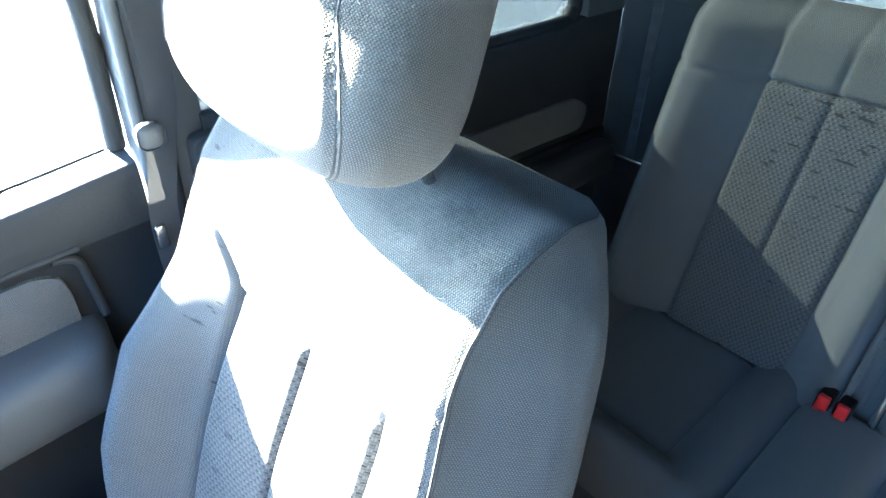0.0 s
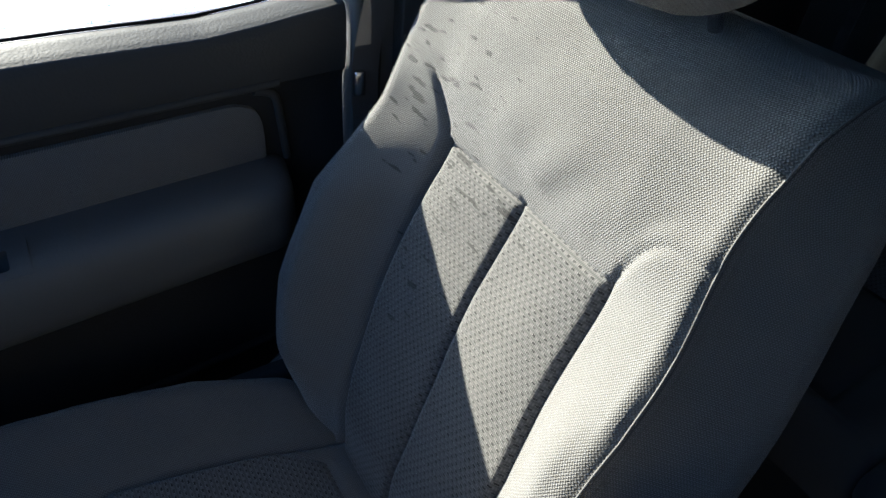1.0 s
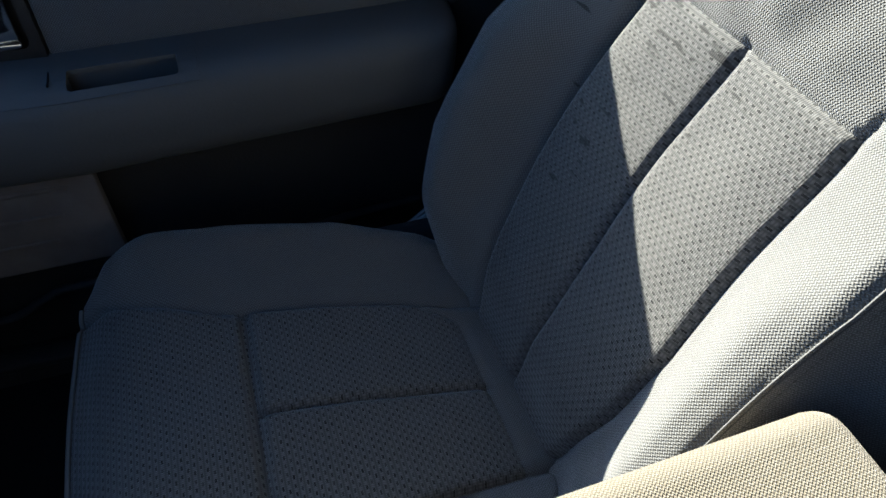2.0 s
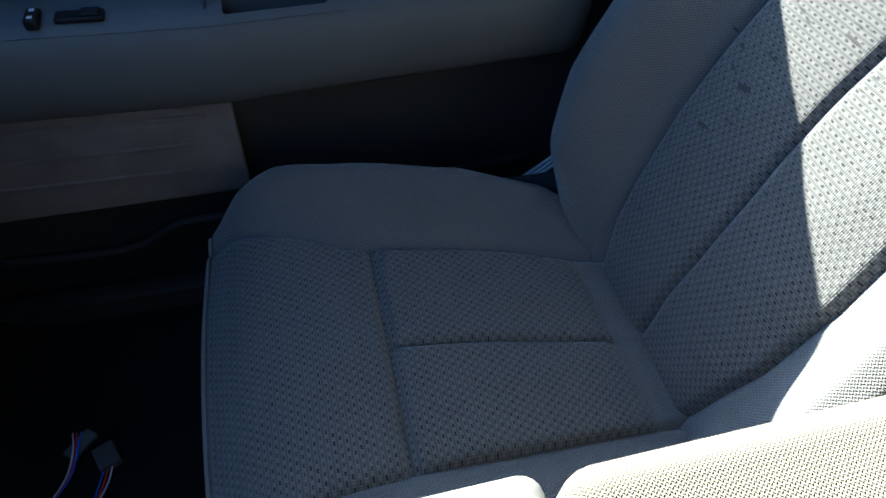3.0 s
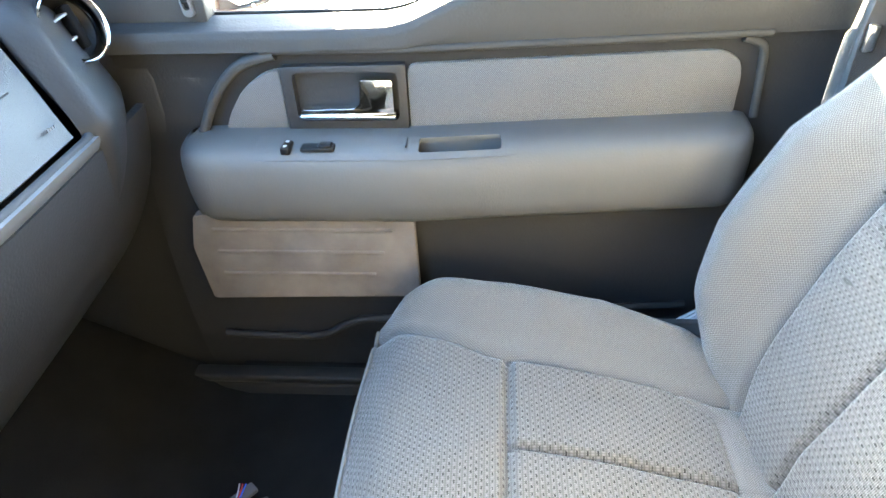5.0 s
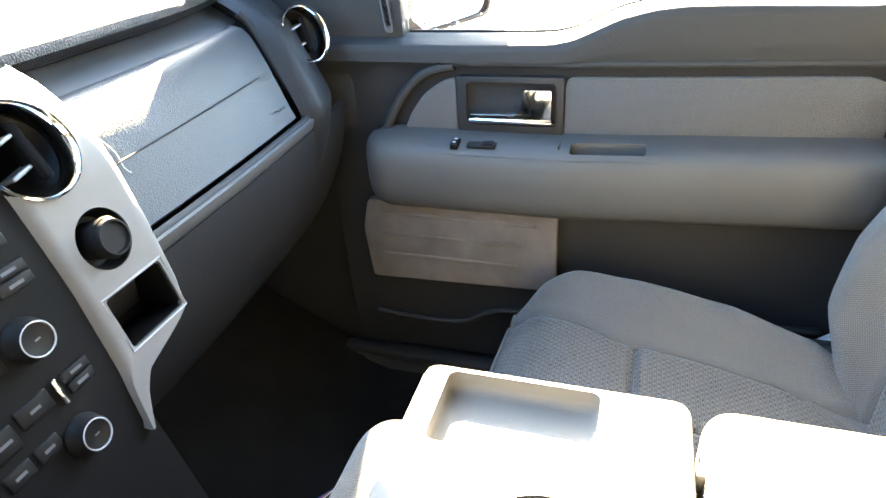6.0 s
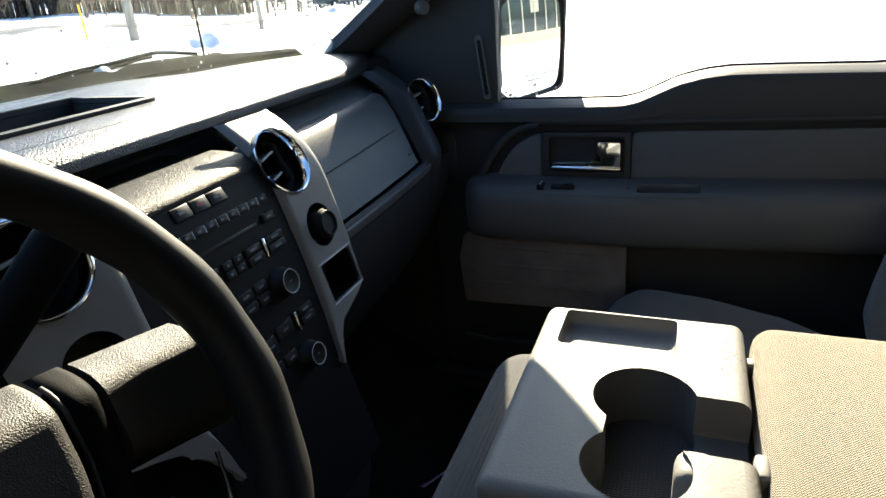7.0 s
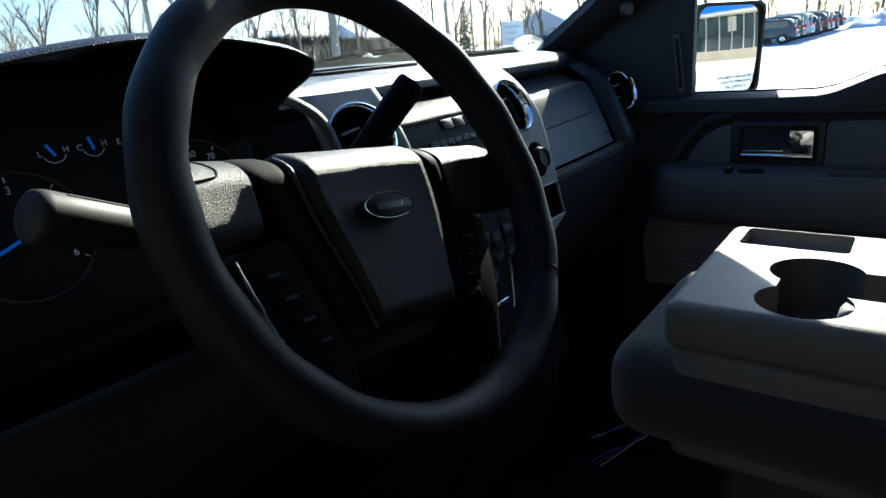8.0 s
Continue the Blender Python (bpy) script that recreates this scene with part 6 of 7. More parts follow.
for px in (-0.70, 0.70):
    for py in (1.65, -2.6):
        part("wheel", lathe([(0.20, -0.12), (0.36, -0.11), (0.385, -0.07), (0.385, 0.07), (0.36, 0.11), (0.20, 0.12), (0, 0.10)], Matrix.Translation((px * 1.1, py, GROUND_Z + 0.385)) @ Matrix.Rotation(radians(90), 4, 'Y'), 32), M_RUBBER, truck)
part("load_bed", rbox(-0.92, 0.92, -3.7, -1.95, -0.35, 0.45, 0.05, 3), M_BODY, truck)

wiper = thing("wiper", (0.30, 1.0, 0.93), "black wiper lying at the foot of the windscreen", "wiper")
line = curve([(-0.04, 1.0, 0.945), (0.158, 1.0, 0.954), (0.263, 1.0, 0.966), (0.392, 1.0, 0.972), (0.479, 1.0, 0.977), (0.52, 0.998, 0.974), (0.604, 0.995, 0.962)], 8)
part("arm", tube(line, 0.0036, 8), M_COWL, wiper)
part("blade", tube([p + Vector((0.0, 0.004, -0.007)) for p in line[:34]], 0.0032, 6), M_COWL, wiper)
heap = bmesh.new()
bmesh.ops.create_icosphere(heap, subdivisions=4, radius=1.0)
for v in heap.verts:
    k = 1 + 0.35 * noise.noise(v.co * 2.2) + 0.15 * noise.noise(v.co * 6)
    v.co = Vector((0.365 + v.co.x * 0.062 * k, 1.005 + v.co.y * 0.03 * k, 0.946 + v.co.z * 0.020 * k))
tagged(part("snow_heap", heap, M_SNOW), "small heap of old snow on the cowl", "snow")
# blown leaves and needles caught where the wiper ends
bits = []
for i in range(150):
    q = Vector((0.655 + rng.gauss(0, 0.022), 0.985 + rng.gauss(0, 0.012), 0.0))
    q.z = 0.938 + 0.018 * math.exp(-((q.x - 0.655) / 0.03) ** 2) * rng.random()
    bt = rbox(-0.007, 0.007, -0.0025, 0.0025, -0.0008, 0.0008, 0)
    bt.transform(Matrix.Translation(q) @ Matrix.Rotation(rng.uniform(0, 6.28), 4, 'Z') @ Matrix.Rotation(rng.uniform(-0.8, 0.8), 4, 'Y'))
    bits.append(bt)
M_LITTER = bark("leaf_litter", (0.05, 0.042, 0.028))
tagged(part("leaf_litter", join(*bits), M_LITTER), "small pile of brown leaf litter on the cowl", "leaf litter", kind="stuff")
aerial = thing("aerial", (0.69, 1.05, 0.90), "thin black whip aerial on the wing", "antenna")
part("base", lathe([(0.018, 0), (0.014, 0.03), (0.006, 0.045), (0, 0.046)], Matrix.Translation((0.69, 1.05, 0.80)), 20), M_RUBBER, aerial)
part("whip", tube([(0.69, 1.05, 0.83), (0.69, 1.05, 1.20), (0.688, 1.045, 1.62)], 0.0028, 6), M_COWL, aerial)
part("aerial_foot", rbox(0.60, 0.78, 0.99, 1.12, 0.62, 0.81, 0.03, 3), M_BODY, aerial)

# oval sticker low on the windscreen
WS = lambda x, v: Vector((x * (1 - 0.08 * v), far_edge(x) + 0.045 - (far_edge(x) + 0.045 - 0.14) * v - 0.006, 0.925 + 0.435 * v))
p0 = WS(0.722, 0.08)
M_STICK = film("sticker_white", (0.85, 0.88, 0.88), 0.45)
M_STICKG = smooth_plastic("sticker_green", (0.03, 0.07, 0.07), 0.5)
stick = thing("window_sticker", tuple(p0), "oval white and green sticker low on the windscreen", "sticker")
ms = facing(p0, (-0.50, -0.68, 0.52))
disc = part("disc", lathe([(0, 0.0008), (0.044, 0.0008), (0.045, 0)], ms @ Matrix.Diagonal((1.0, 0.62, 1, 1)), 40), M_STICK, stick)
disc.visible_shadow = False
part("printed_outline", tube([ms @ Vector((0.0425 * math.cos(a), 0.0262 * math.sin(a), 0.0012)) for a in steps(0, 2 * math.pi, 40)[:-1]], 0.0013, 5, True), M_STICKG, stick)
for i in range(3):
    bb = rbox(-0.019 + i * 0.013, -0.011 + i * 0.013, -0.0018 - 0.001 * (i % 2), 0.0012, 0.0009, 0.0014, 0)
    bb.transform(ms)
    part("printed_bar", bb, M_STICKG, stick)

# dried spots on the windscreen
bms = []
for i in range(90):
    x, v = rng.uniform(-0.65, 0.6), rng.uniform(0.02, 0.45)
    s = rng.uniform(0.0012, 0.0035)
    p = WS(x, v) + Vector((0, 0.012, 0.006))
    bm = bmesh.new()
    bmesh.ops.create_icosphere(bm, subdivisions=1, radius=s)
    bm.transform(Matrix.Translation(p) @ Matrix.Diagonal((1, 0.5, 0.8, 1)))
    bms.append(bm)
tagged(part("snow_specks", join(*bms), M_SNOW), "scattered flecks of ice on the windscreen", "snow specks", kind="stuff")

# door mirror
mir = thing("door_mirror", (1.10, 0.42, 0.74), "black door mirror with clear glass and warning lettering", "mirror")
MC = Vector((1.135, 0.378, 0.892))
NRM = Vector((-0.545, -0.83, -0.014)).normalized()
mm = facing(MC, NRM)
prof = rounded([(-0.116, -0.128), (0.106, -0.112), (0.114, 0.118), (-0.104, 0.122)], 0.028, 6)
hs = part("housing", prism([(x * 1.09, y * 1.07) for x, y in prof], 0.085, mm @ Matrix.Translation((0, 0, -0.088)), 0.012, 3), M_RUBBER, mir, "black moulded housing")
carve(hs, prism([(x * 1.0, y * 1.0) for x, y in prof], 0.05, mm @ Matrix.Translation((0, 0, -0.012))))
# the glass is convex, as on any passenger side
gls = part("mirror_glass", sheet(lambda u, v: mm @ Vector((0.112 * u, 0.122 * v, -0.0035 - ((0.112 * u) ** 2 + (0.122 * v) ** 2) / 2.4)), steps(-1, 1, 32), steps(-1, 1, 32), 0.003), M_MIRROR, mir, "silvered convex mirror glass")
for i, tx in enumerate(("LES OBJETS DANS LE RETRO", "SONT PLUS PRES QU'ILS", "NE LE SEMBLENT")):
    words(tx, 0.0105, mm @ Matrix.Translation((0.035, -0.070 - i * 0.013, -0.0022)), M_BLACK, gls)
part("bracket", rbox(0.90, 1.06, 0.44, 0.50, 0.80, 0.86, 0.015, 3), M_RUBBER, mir)
# droplets of ice on the lower housing
bms = []
for i in range(14):
    bm = bmesh.new()
    bmesh.ops.create_icosphere(bm, subdivisions=1, radius=rng.uniform(0.002, 0.004))
    bm.transform(mm @ Matrix.Translation((rng.uniform(-0.09, 0.08), rng.uniform(-0.132, -0.10), 0.0)))
    bms.append(bm)
part("ice_drops", join(*bms), M_SNOW, mir, "flecks of ice")


# parked cars
def car(name, at, turn, color, kind_label, L_=4.6, W_=1.85, H_=1.68, pickup=False):
    c = thing(name, (at.x, at.y, at.z), kind_label, "car", "parked cars")
    m = Matrix.Translation(at) @ Matrix.Rotation(turn, 4, 'Z')
    mat = paint("car_paint", color)
    side = [(-L_ / 2, 0.35), (-L_ / 2 + 0.05, 0.85), (-L_ / 2 + 0.15, 1.0), (-L_ / 2 + 0.45, H_ - 0.05), (-L_ / 2 + 0.9, H_), (0.35, H_ - 0.03), (1.05, 1.05), (L_ / 2 - 0.15, 0.92), (L_ / 2, 0.70), (L_ / 2, 0.35)]
    if pickup:
        side = [(-L_ / 2, 0.45), (-L_ / 2, 1.05), (-0.75, 1.08), (-0.65, H_), (0.75, H_), (1.45, 1.12), (L_ / 2 - 0.1, 1.0), (L_ / 2, 0.45)]
    mm_ = m @ Matrix(((1, 0, 0, 0), (0, 0, 1, -W_ / 2), (0, 1, 0, 0), (0, 0, 0, 1)))
    body_ = part("body", prism(rounded(side, 0.12, 3), W_, mm_, 0.06, 2), mat, c)
    gp = [(-L_ / 2 + 0.45, 1.05), (-L_ / 2 + 0.62, H_ - 0.12), (0.30, H_ - 0.12), (0.88, 1.05)] if not pickup else [(-0.6, 1.1), (-0.52, H_ - 0.1), (0.7, H_ - 0.1), (1.3, 1.12)]
    part("side_glass", prism(rounded(gp, 0.05, 2), W_ + 0.02, m @ Matrix(((1, 0, 0, 0), (0, 0, 1, -W_ / 2 - 0.01), (0, 1, 0, 0), (0, 0, 0, 1)))), M_SHOPGLASS, c, "dark side glass")
    rg = rbox(-0.03, 0.03, -W_ / 2 + 0.22, W_ / 2 - 0.22, 1.02, H_ - 0.14, 0.02)
    rg.transform(m @ Matrix.Translation((-L_ / 2 + (0.20 if not pickup else 1.62), 0, 0)) @ Matrix.Shear('XY', 4, (0, 0)))
    part("rear_glass", rg, M_SHOPGLASS, c, "dark rear glass")
    for s in (1, -1):
        tl = rbox(-0.06, 0.06, -0.12, 0.12, 0.86, 1.08, 0.02)
        tl.transform(m @ Matrix.Translation((-L_ / 2 + 0.10, s * (W_ / 2 - 0.16), 0)))
        part("tail_light", tl, M_RED, c, "red tail light")
        for wx in (-L_ / 2 + 0.85, L_ / 2 - 0.85):
            wm = m @ Matrix.Translation((wx, s * (W_ / 2 - 0.08), 0.34)) @ Matrix.Rotation(radians(90), 4, 'X')
            wh = part("tyre", lathe([(0.20, -0.11), (0.33, -0.10), (0.345, 0), (0.33, 0.10), (0.20, 0.11)], wm, 24, True), M_RUBBER, c)
            part("rim", lathe([(0.0, 0.07), (0.08, 0.09), (0.20, 0.07), (0.21, -0.07), (0.08, -0.09), (0, -0.07)], wm, 16), M_STEEL, wh)
    sn = rbox(-0.9, 0.5, -W_ / 2 + 0.2, W_ / 2 - 0.2, H_ - 0.02, H_ + 0.05, 0.02)
    sn.transform(m)
    part("roof_snow", sn, M_SNOW, c, "thin snow on the roof")
    return c


colors = [(0.03, 0.035, 0.05), (0.02, 0.02, 0.022), (0.55, 0.56, 0.57), (0.02, 0.025, 0.03), (0.10, 0.03, 0.03), (0.18, 0.19, 0.2), (0.03, 0.03, 0.03), (0.025, 0.03, 0.04)]
names = ["dark blue", "black", "silver", "black", "dark red", "grey", "black", "dark"]
for i in range(8):
    x = 50.5 + i * 3.2
    y = 9.6 - 0.10 * i
    car("parked_car", Vector((x, y, ground_z(x, y) + 0.02)), radians(90 + rng.uniform(-2, 2)), colors[i], names[i] + " parked car at the edge of the snowy lot", 4.6 + rng.uniform(-0.2, 0.2), 1.86, 1.62 + 0.12 * (i % 3))
q = at_bearing(95.2, 46)
car("parked_car", Vector((q.x, q.y, ground_z(q.x, q.y) + 0.02)), radians(90), (0.06, 0.065, 0.07), "dark grey pickup parked side-on in the snow", 5.9, 2.0, 1.9, True)
q = at_bearing(60.5, 60)
car("parked_car", Vector((q.x, q.y, ground_z(q.x, q.y) + 0.3)), radians(160), (0.05, 0.06, 0.07), "dark parked car beyond the snow bank")


# snow banks
def bank(name, a, c, w, h, seed, label):
    a, c = Vector(a), Vector(c)
    n = 60
    d = (c - a).normalized()
    o = Vector((-d.y, d.x, 0))

    def fn(t, s):
        p = a.lerp(c, t) + o * (s * w)
        env = math.sin(math.pi * min(1, max(0, t))) ** 0.4
        z = h * env * max(0.0, 1 - abs(s)) ** 0.7 * (0.65 + 0.7 * noise.noise(Vector((t * (c - a).length * 0.45, s * 1.5, seed))) + 0.3 * noise.noise(Vector((t * (c - a).length * 1.6, s * 4, seed))))
        return (p.x, p.y, ground_z(p.x, p.y) - 0.1 + z)
    bm = sheet(fn, steps(0, 1, n), steps(-1, 1, 14))
    return tagged(part(name, bm, M_SNOW), label, "snow bank")


bank("snow_bank", at_bearing(84.0, 76), at_bearing(97, 84), 3.0, 2.6, 3.0, "ploughed snow bank behind the parked cars")
bank("snow_bank", at_bearing(45, 30), at_bearing(54, 33), 2.2, 1.1, 8.0, "lumpy ploughed snow mound")
bank("snow_bank", at_bearing(20, 46), at_bearing(44, 48), 2.6, 0.9, 5.0, "low snow ridge along the road")
bank("snow_bank", at_bearing(54, 50), at_bearing(76, 58), 2.5, 0.9, 6.0, "low snow ridge along the road")
b = sheet(lambda t, s: (at_bearing(-5 + 85 * t, 52 + s * 6).x, at_bearing(-5 + 85 * t, 52 + s * 6).y, ground_z(at_bearing(-5 + 85 * t, 52 + s * 6).x, at_bearing(-5 + 85 * t, 52 + s * 6).y) + 0.05), steps(0, 1, 60), steps(0, 1, 6))
tagged(part("road", b, M_ROAD), "wet grey road beyond the lot", "road", kind="structure")


# bare trees
def branches(base, height, seed, spread=0.45, depth=5, thick=0.16):
    r = random.Random(seed)
    verts, faces = [], []

    def limb(p, d, length, rad, level):
        n = 3 if level > 1 else 4
        up = Vector((0.3, 0.2, 0.9))
        a = d.cross(up)
        a = a.normalized() if a.length > 1e-3 else Vector((1, 0, 0))
        c = d.cross(a)
        q = p + d * length
        i0 = len(verts)
        k = 5 if level == 0 else 3
        for o, rr in ((p, rad), (q, rad * 0.66)):
            for j in range(k):
                t = 2 * math.pi * j / k
                verts.append(tuple(o + (a * math.cos(t) + c * math.sin(t)) * rr))
        for j in range(k):
            faces.append((i0 + j, i0 + (j + 1) % k, i0 + k + (j + 1) % k, i0 + k + j))
        if level >= depth:
            return
        m = r.choice((2, 3, 3)) if level else r.choice((3, 4))
        for j in range(m):
            nd = (d + Vector((r.uniform(-1, 1), r.uniform(-1, 1), r.uniform(-0.15, 0.7))) * spread * (1.2 if level else 0.8)).normalized()
            start = p.lerp(q, r.uniform(0.55, 1.0)) if level else p.lerp(q, r.uniform(0.75, 1.0))
            limb(start, nd, length * r.uniform(0.58, 0.82), rad * 0.6, level + 1)

    limb(Vector(base), Vector((r.uniform(-0.06, 0.06), r.uniform(-0.06, 0.06), 1)).normalized(), height * 0.34, thick, 0)
    return verts, faces


def raw(name, verts, faces, material):
    me = bpy.data.meshes.new(name)
    me.from_pydata(verts, [], faces)
    me.materials.append(material)
    me.update()
    return new(name, me)


def tree(pos, h, seed):
    t = thing("bare_tree", tuple(pos), "leafless tree with fine grey-brown twigs", "tree", "bare trees")
    v, f = branches(pos, h, seed)
    trunk = part("trunk", tube([pos - Vector((0, 0, 0.3)), pos + Vector((0, 0, h * 0.34))], 0.17, 8, False, 0.7), M_BARK, t)
    cr = raw("crown", v, f, M_BARK)
    cr.parent = t
    cr.matrix_parent_inverse = Matrix.Translation(-pos)
    return t


i = 0
for bear, d, h in ((22, 60, 10), (25.5, 66, 12), (28, 58, 11), (31.5, 70, 12), (34, 62, 9), (37.5, 72, 11), (41, 66, 10), (46, 70, 12), (48.5, 64, 9), (52, 78, 12), (54.5, 70, 11), (57, 66, 12), (59.5, 80, 12), (62, 70, 10), (65, 74, 11), (69, 80, 12), (72, 76, 10), (75, 84, 12), (79, 96, 12), (83, 98, 13), (87, 96, 12), (91, 98, 13), (95, 96, 12), (100, 98, 12)):
    q = at_bearing(bear, d)
    q.z = ground_z(q.x, q.y)
    tree(q, h, 100 + i)
    i += 1

# the wood and scrub behind, too dense to count
V, F = [], []
for j in range(150):
    bear = rng.uniform(5, 112)
    d = rng.uniform(84, 125)
    q = at_bearing(bear, d)
    q.z = ground_z(q.x, q.y) - 0.2
    v, f = branches(q, rng.uniform(6, 12), 1000 + j, 0.5, 4, 0.13)
    o = len(V)
    V += v
    F += [tuple(o + k for k in t) for t in f]
tagged(raw("far_wood", V, F, M_BRUSH), "dense leafless brown wood beyond the lot", "wood", kind="stuff")
V, F = [], []
for j in range(420):
    bear = rng.uniform(5, 112)
    d = rng.uniform(66, 95) if bear < 78 else rng.uniform(86, 110)
    q = at_bearing(bear, d)
    q.z = ground_z(q.x, q.y) - 0.1
    v, f = branches(q, rng.uniform(2.2, 4.5), 4000 + j, 0.75, 3, 0.06)
    o = len(V)
    V += v
    F += [tuple(o + k for k in t) for t in f]
tagged(raw("scrub", V, F, M_BRUSH), "tangled brown scrub at the edge of the wood", "scrub", kind="stuff")

V, F = [], []
for j in range(520):
    q = at_bearing(rng.uniform(35, 53.5), rng.uniform(74, 79))
    q.z = ground_z(q.x, q.y) - 0.1
    v, f = branches(q, rng.uniform(3.0, 4.2), 7000 + j, 0.9, 3, 0.09)
    o = len(V)
    V += v
    F += [tuple(o + k for k in t) for t in f]
M_HEDGE = bark("hedge_bark", (0.07, 0.058, 0.046))
tagged(raw("hedge", V, F, M_HEDGE), "dense dark leafless hedge along the road", "hedge", kind="stuff")


def conifer(pos, h, seed):
    t = thing("spruce", tuple(pos), "dark green spruce with drooping boughs", "tree", "spruces")
    r = random.Random(seed)
    part("trunk", tube([pos - Vector((0, 0, 0.2)), pos + Vector((0, 0, h))], 0.16, 6, False, 0.1), M_BARK, t)
    v, f = [], []
    for k in range(420):
        u = r.random() ** 0.8
        z = h * (0.08 + 0.9 * u)
        reach = (1 - u) * h * 0.24 * r.uniform(0.6, 1.1) + 0.1
        a = r.uniform(0, 2 * math.pi)
        d = Vector((math.cos(a), math.sin(a), -0.25))
        s = Vector((-math.sin(a), math.cos(a), 0)) * reach * 0.22
        p = pos + Vector((0, 0, z))
        i0 = len(v)
        v += [tuple(p), tuple(p + d * reach * 0.6 + s), tuple(p + d * reach), tuple(p + d * reach * 0.6 - s)]
        f.append((i0, i0 + 1, i0 + 2, i0 + 3))
    cr = raw("boughs", v, f, M_SPRUCE)
    cr.parent = t
    cr.matrix_parent_inverse = Matrix.Translation(-pos)


M_SPRUCE = bark("spruce_needles", (0.05, 0.075, 0.045))
for k, (bear, d, h) in enumerate(((49.6, 92, 9.5), (51.6, 96, 7.0), (55.4, 90, 8.5), (66.5, 96, 8), (44.0, 96, 7))):
    q = at_bearing(bear, d)
    q.z = ground_z(q.x, q.y)
    conifer(q, h, 70 + k)

# poles, marker post, fence, low houses
for bear, d, h, rad in ((29.2, 44, 9.5, 0.17), (43.7, 40, 9.0, 0.26), (56.0, 75, 9.0, 0.15), (53.6, 42, 7.5, 0.15)):
    q = at_bearing(bear, d)
    q.z = ground_z(q.x, q.y)
    p = thing("utility_pole", tuple(q), "weathered wooden pole in the snow", "pole", "poles")
    part("shaft", tube([q - Vector((0, 0, 0.3)), q + Vector((0, 0, h * 0.5)), q + Vector((0, 0, h))], rad, 10, False, 0.75), M_POLE, p)
    if h > 5:
        part("crossarm", rbox(q.x - 1.1, q.x + 1.1, q.y - 0.06, q.y + 0.06, q.z + h - 0.7, q.z + h - 0.55, 0.02), M_POLE, p)
M_YELLOW = smooth_plastic("yellow_paint", (0.65, 0.45, 0.03), 0.5)
q = at_bearing(40.4, 42)
q.z = ground_z(q.x, q.y)
p = thing("marker_post", tuple(q), "slim yellow marker post beside the road", "post")
part("shaft", tube([q, q + Vector((0, 0, 1.9))], 0.06, 10), M_YELLOW, p)
# roadside board on two posts
q = at_bearing(59.4, 58)
q.z = ground_z(q.x, q.y)
sign = thing("road_sign", tuple(q), "pale blue board on two posts beside the road", "sign")
mq = facing(q, (-q.x, -q.y, 0))
for sx in (-1.0, 1.0):
    part("post", tube([mq @ Vector((sx, -0.2, 0)), mq @ Vector((sx, 3.6, 0))], 0.07, 8), M_POLE, sign)
bb = rbox(-0.98, 0.98, 1.4, 3.4, -0.05, 0.05, 0.02)
bb.transform(mq)
M_BOARD = smooth_plastic("pale_blue_board", (0.72, 0.76, 0.79), 0.5)
bd = part("board", bb, M_BOARD, sign, "pale blue sign board")
for i in range(3):
    bb = rbox(-0.7, 0.7 - 0.3 * (i % 2), 2.85 - 0.5 * i, 3.0 - 0.5 * i, 0.05, 0.062, 0)
    bb.transform(mq)
    part("printed_bar", bb, M_MARK, bd)
fence = thing("fence", tuple(at_bearing(60, 62)), "low rail fence half buried in snow", "fence")
ends = [at_bearing(55 + 2.2 * k, 60) for k in range(9)]
for e in ends:
    e.z = ground_z(e.x, e.y)
    part("post", rbox(e.x - 0.06, e.x + 0.06, e.y - 0.06, e.y + 0.06, e.z - 0.2, e.z + 1.1, 0.01), M_POLE, fence)
for a, c in zip(ends, ends[1:]):
    for hz in (0.5, 0.95):
        part("rail", tube([a + Vector((0, 0, hz)), c + Vector((0, 0, hz))], 0.05, 6), M_POLE, fence)
for bear, d, w, col in ((47.5, 105, 14, (0.45, 0.40, 0.33)), (63.2, 96, 8, (0.78, 0.79, 0.80)), (36.0, 110, 12, (0.4, 0.38, 0.36))):
    q = at_bearing(bear, d)
    q.z = ground_z(q.x, q.y)
    hse = thing("house", tuple(q), "low house behind bare trees with a snowy roof", "house", "far houses")
    mw = masonry("house_wall", col)
    part("wall", rbox(q.x - w / 2, q.x + w / 2, q.y - 4, q.y + 4, q.z - 0.2, q.z + 3.2, 0.02), mw, hse)
    rp = prism([(-4.6, 3.1), (4.6, 3.1), (0, 5.4)], w + 0.8, Matrix.Translation((q.x - w / 2 - 0.4, q.y, q.z)) @ YZX)
    part("roof", rp, M_SNOW, hse, "snow-covered gable roof")
    for k in range(3):
        x = q.x - w / 2 + w * (k + 0.5) / 3
        wn = part("window", rbox(x - 0.7, x + 0.7, q.y - 4.06, q.y - 3.95, q.z + 1.0, q.z + 2.3, 0.01), M_MARK, hse)
        part("pane", rbox(x - 0.6, x + 0.6, q.y - 4.09, q.y - 4.05, q.z + 1.1, q.z + 2.2, 0), M_SHOPGLASS, wn)

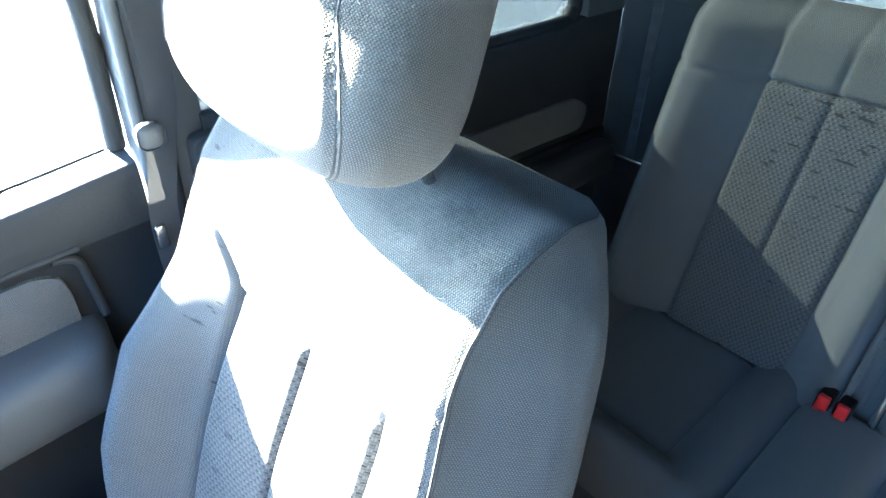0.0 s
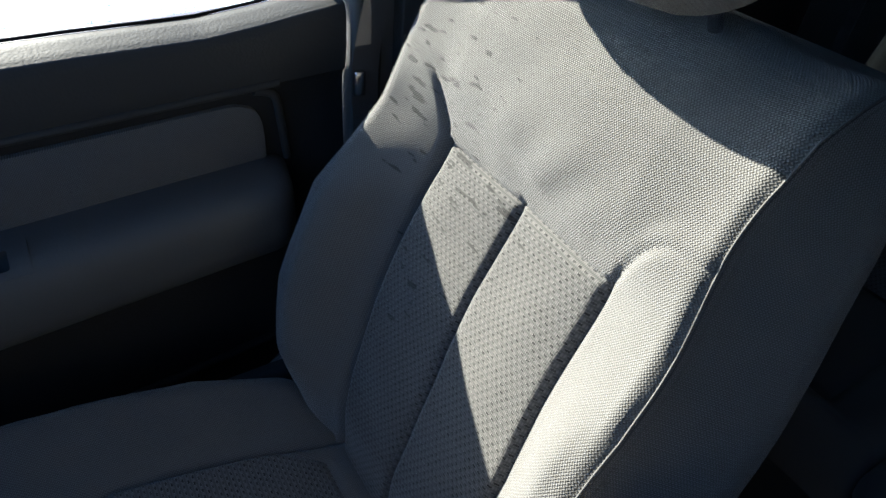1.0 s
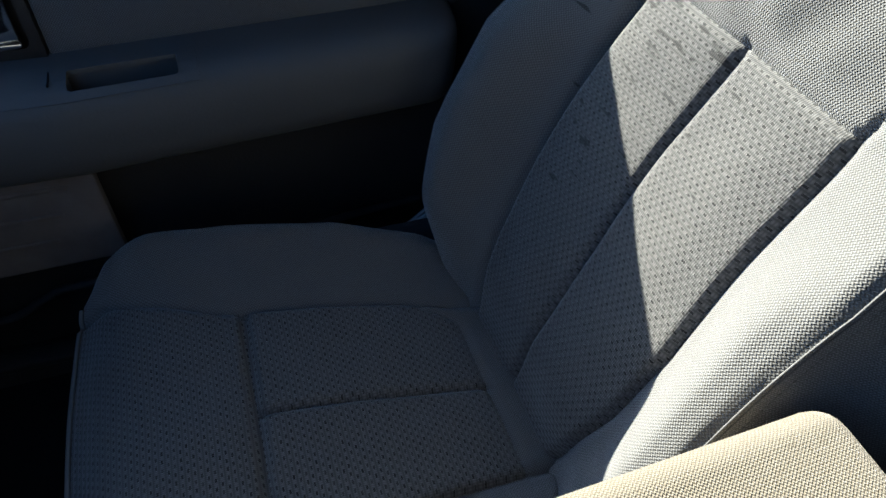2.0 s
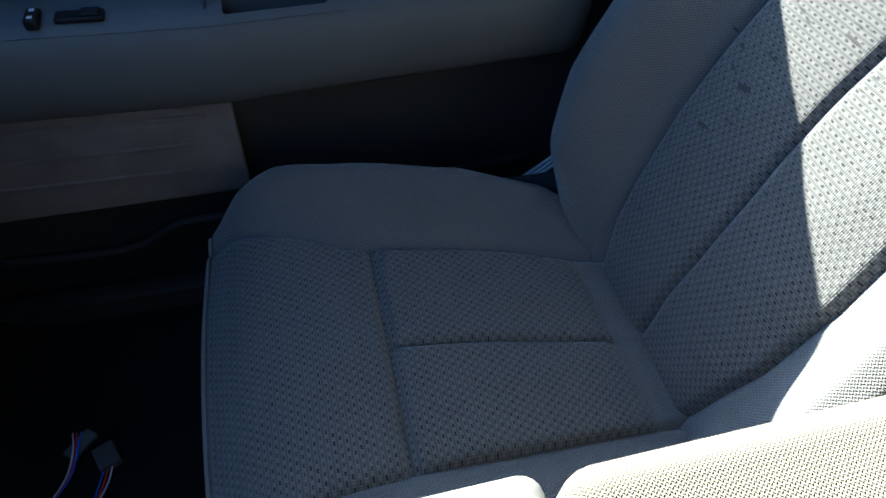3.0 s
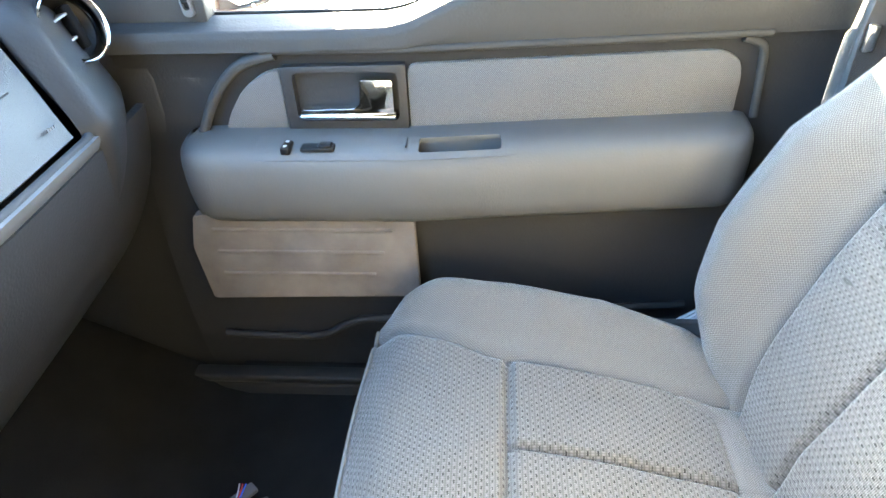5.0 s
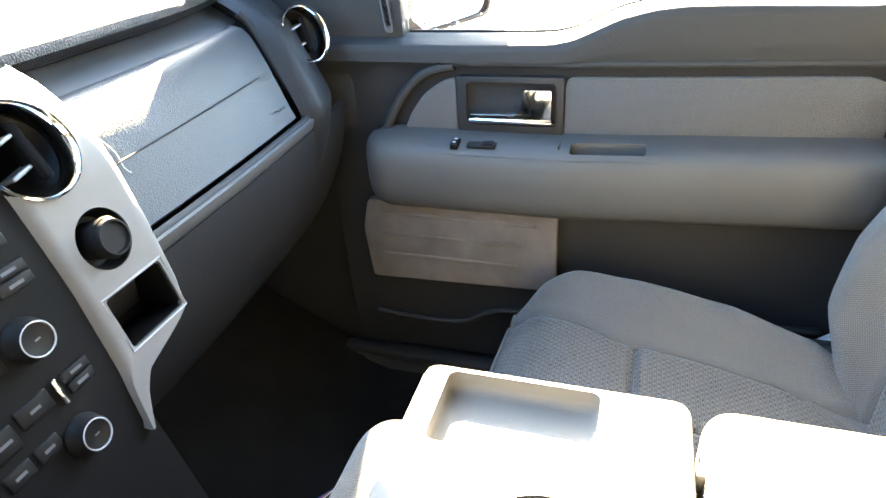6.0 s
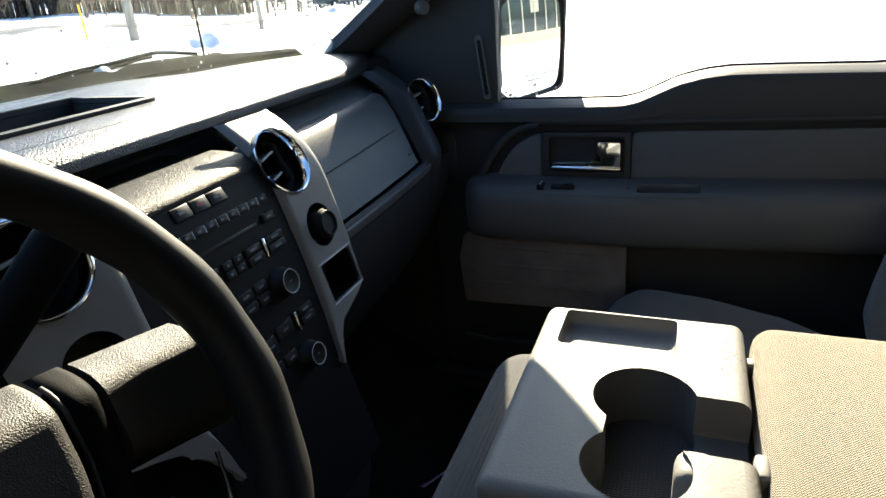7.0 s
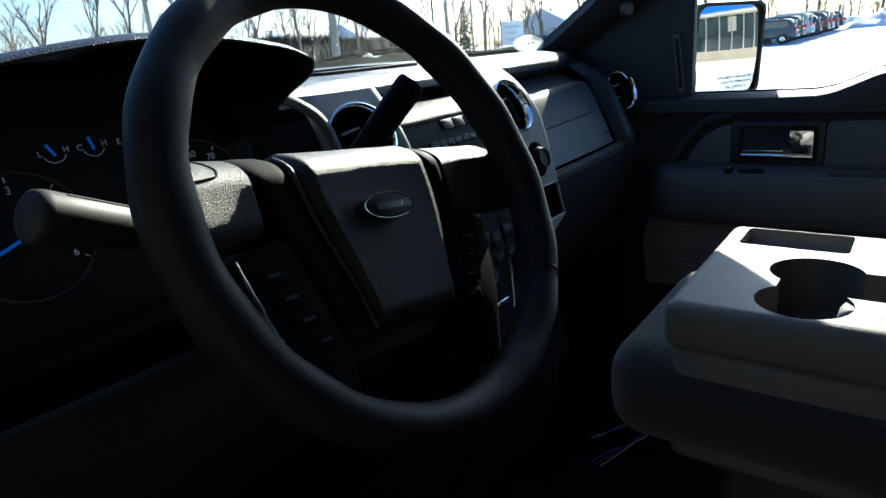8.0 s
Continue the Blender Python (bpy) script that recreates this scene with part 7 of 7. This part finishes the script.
# the shop building behind the truck, which the door mirror shows
shop = thing("shop_building", (6.0, -17.0, GROUND_Z), "low shop with tall windows, stone base and blue fascia", "building")
Y0 = -15.5
part("base_wall", rbox(-12, 22, Y0 - 0.4, Y0, GROUND_Z - 0.2, GROUND_Z + 0.9, 0.02), M_STONE, shop, "brown stone base wall")
for r_ in range(3):
    for k in range(40):
        x0 = -2 + k * 0.42 + 0.21 * (r_ % 2)
        part("stone", rbox(x0, x0 + 0.40, Y0 - 0.02, Y0 + 0.03, GROUND_Z + 0.05 + r_ * 0.28, GROUND_Z + 0.31 + r_ * 0.28, 0.0), M_STONE, shop)
part("glazing", rbox(-12, 22, Y0 - 0.30, Y0 - 0.25, GROUND_Z + 0.9, GROUND_Z + 3.5, 0), M_SHOPGLASS, shop, "dark shop glass")
for k in range(24):
    x0 = -11.6 + k * 1.45
    part("mullion", rbox(x0 - 0.06, x0 + 0.06, Y0 - 0.26, Y0 - 0.02, GROUND_Z + 0.9, GROUND_Z + 3.5, 0.01), M_WALL, shop)
part("poster", rbox(3.9, 4.9, Y0 - 0.24, Y0 - 0.20, GROUND_Z + 2.3, GROUND_Z + 3.4, 0), M_WALL, shop, "plain pale poster in the glass")
part("soffit", rbox(-12.3, 22.3, Y0 - 1.0, Y0 + 1.2, GROUND_Z + 3.5, GROUND_Z + 3.75, 0.02), M_WALL, shop, "pale soffit")
part("fascia", rbox(-12.3, 22.3, Y0 + 1.0, Y0 + 1.25, GROUND_Z + 3.7, GROUND_Z + 4.6, 0.02), M_FASCIA, shop, "plain blue fascia band")
part("block", rbox(-12, 22, Y0 - 9, Y0 - 0.4, GROUND_Z - 0.2, GROUND_Z + 4.3, 0.03), M_WALL, shop)
b = rbox(-10, 20, Y0 + 0.05, Y0 + 3.0, GROUND_Z - 0.05, GROUND_Z + 0.14, 0.02)
tagged(part("pavement", b, M_WALL), "swept pale walk along the shop", "pavement", kind="structure")

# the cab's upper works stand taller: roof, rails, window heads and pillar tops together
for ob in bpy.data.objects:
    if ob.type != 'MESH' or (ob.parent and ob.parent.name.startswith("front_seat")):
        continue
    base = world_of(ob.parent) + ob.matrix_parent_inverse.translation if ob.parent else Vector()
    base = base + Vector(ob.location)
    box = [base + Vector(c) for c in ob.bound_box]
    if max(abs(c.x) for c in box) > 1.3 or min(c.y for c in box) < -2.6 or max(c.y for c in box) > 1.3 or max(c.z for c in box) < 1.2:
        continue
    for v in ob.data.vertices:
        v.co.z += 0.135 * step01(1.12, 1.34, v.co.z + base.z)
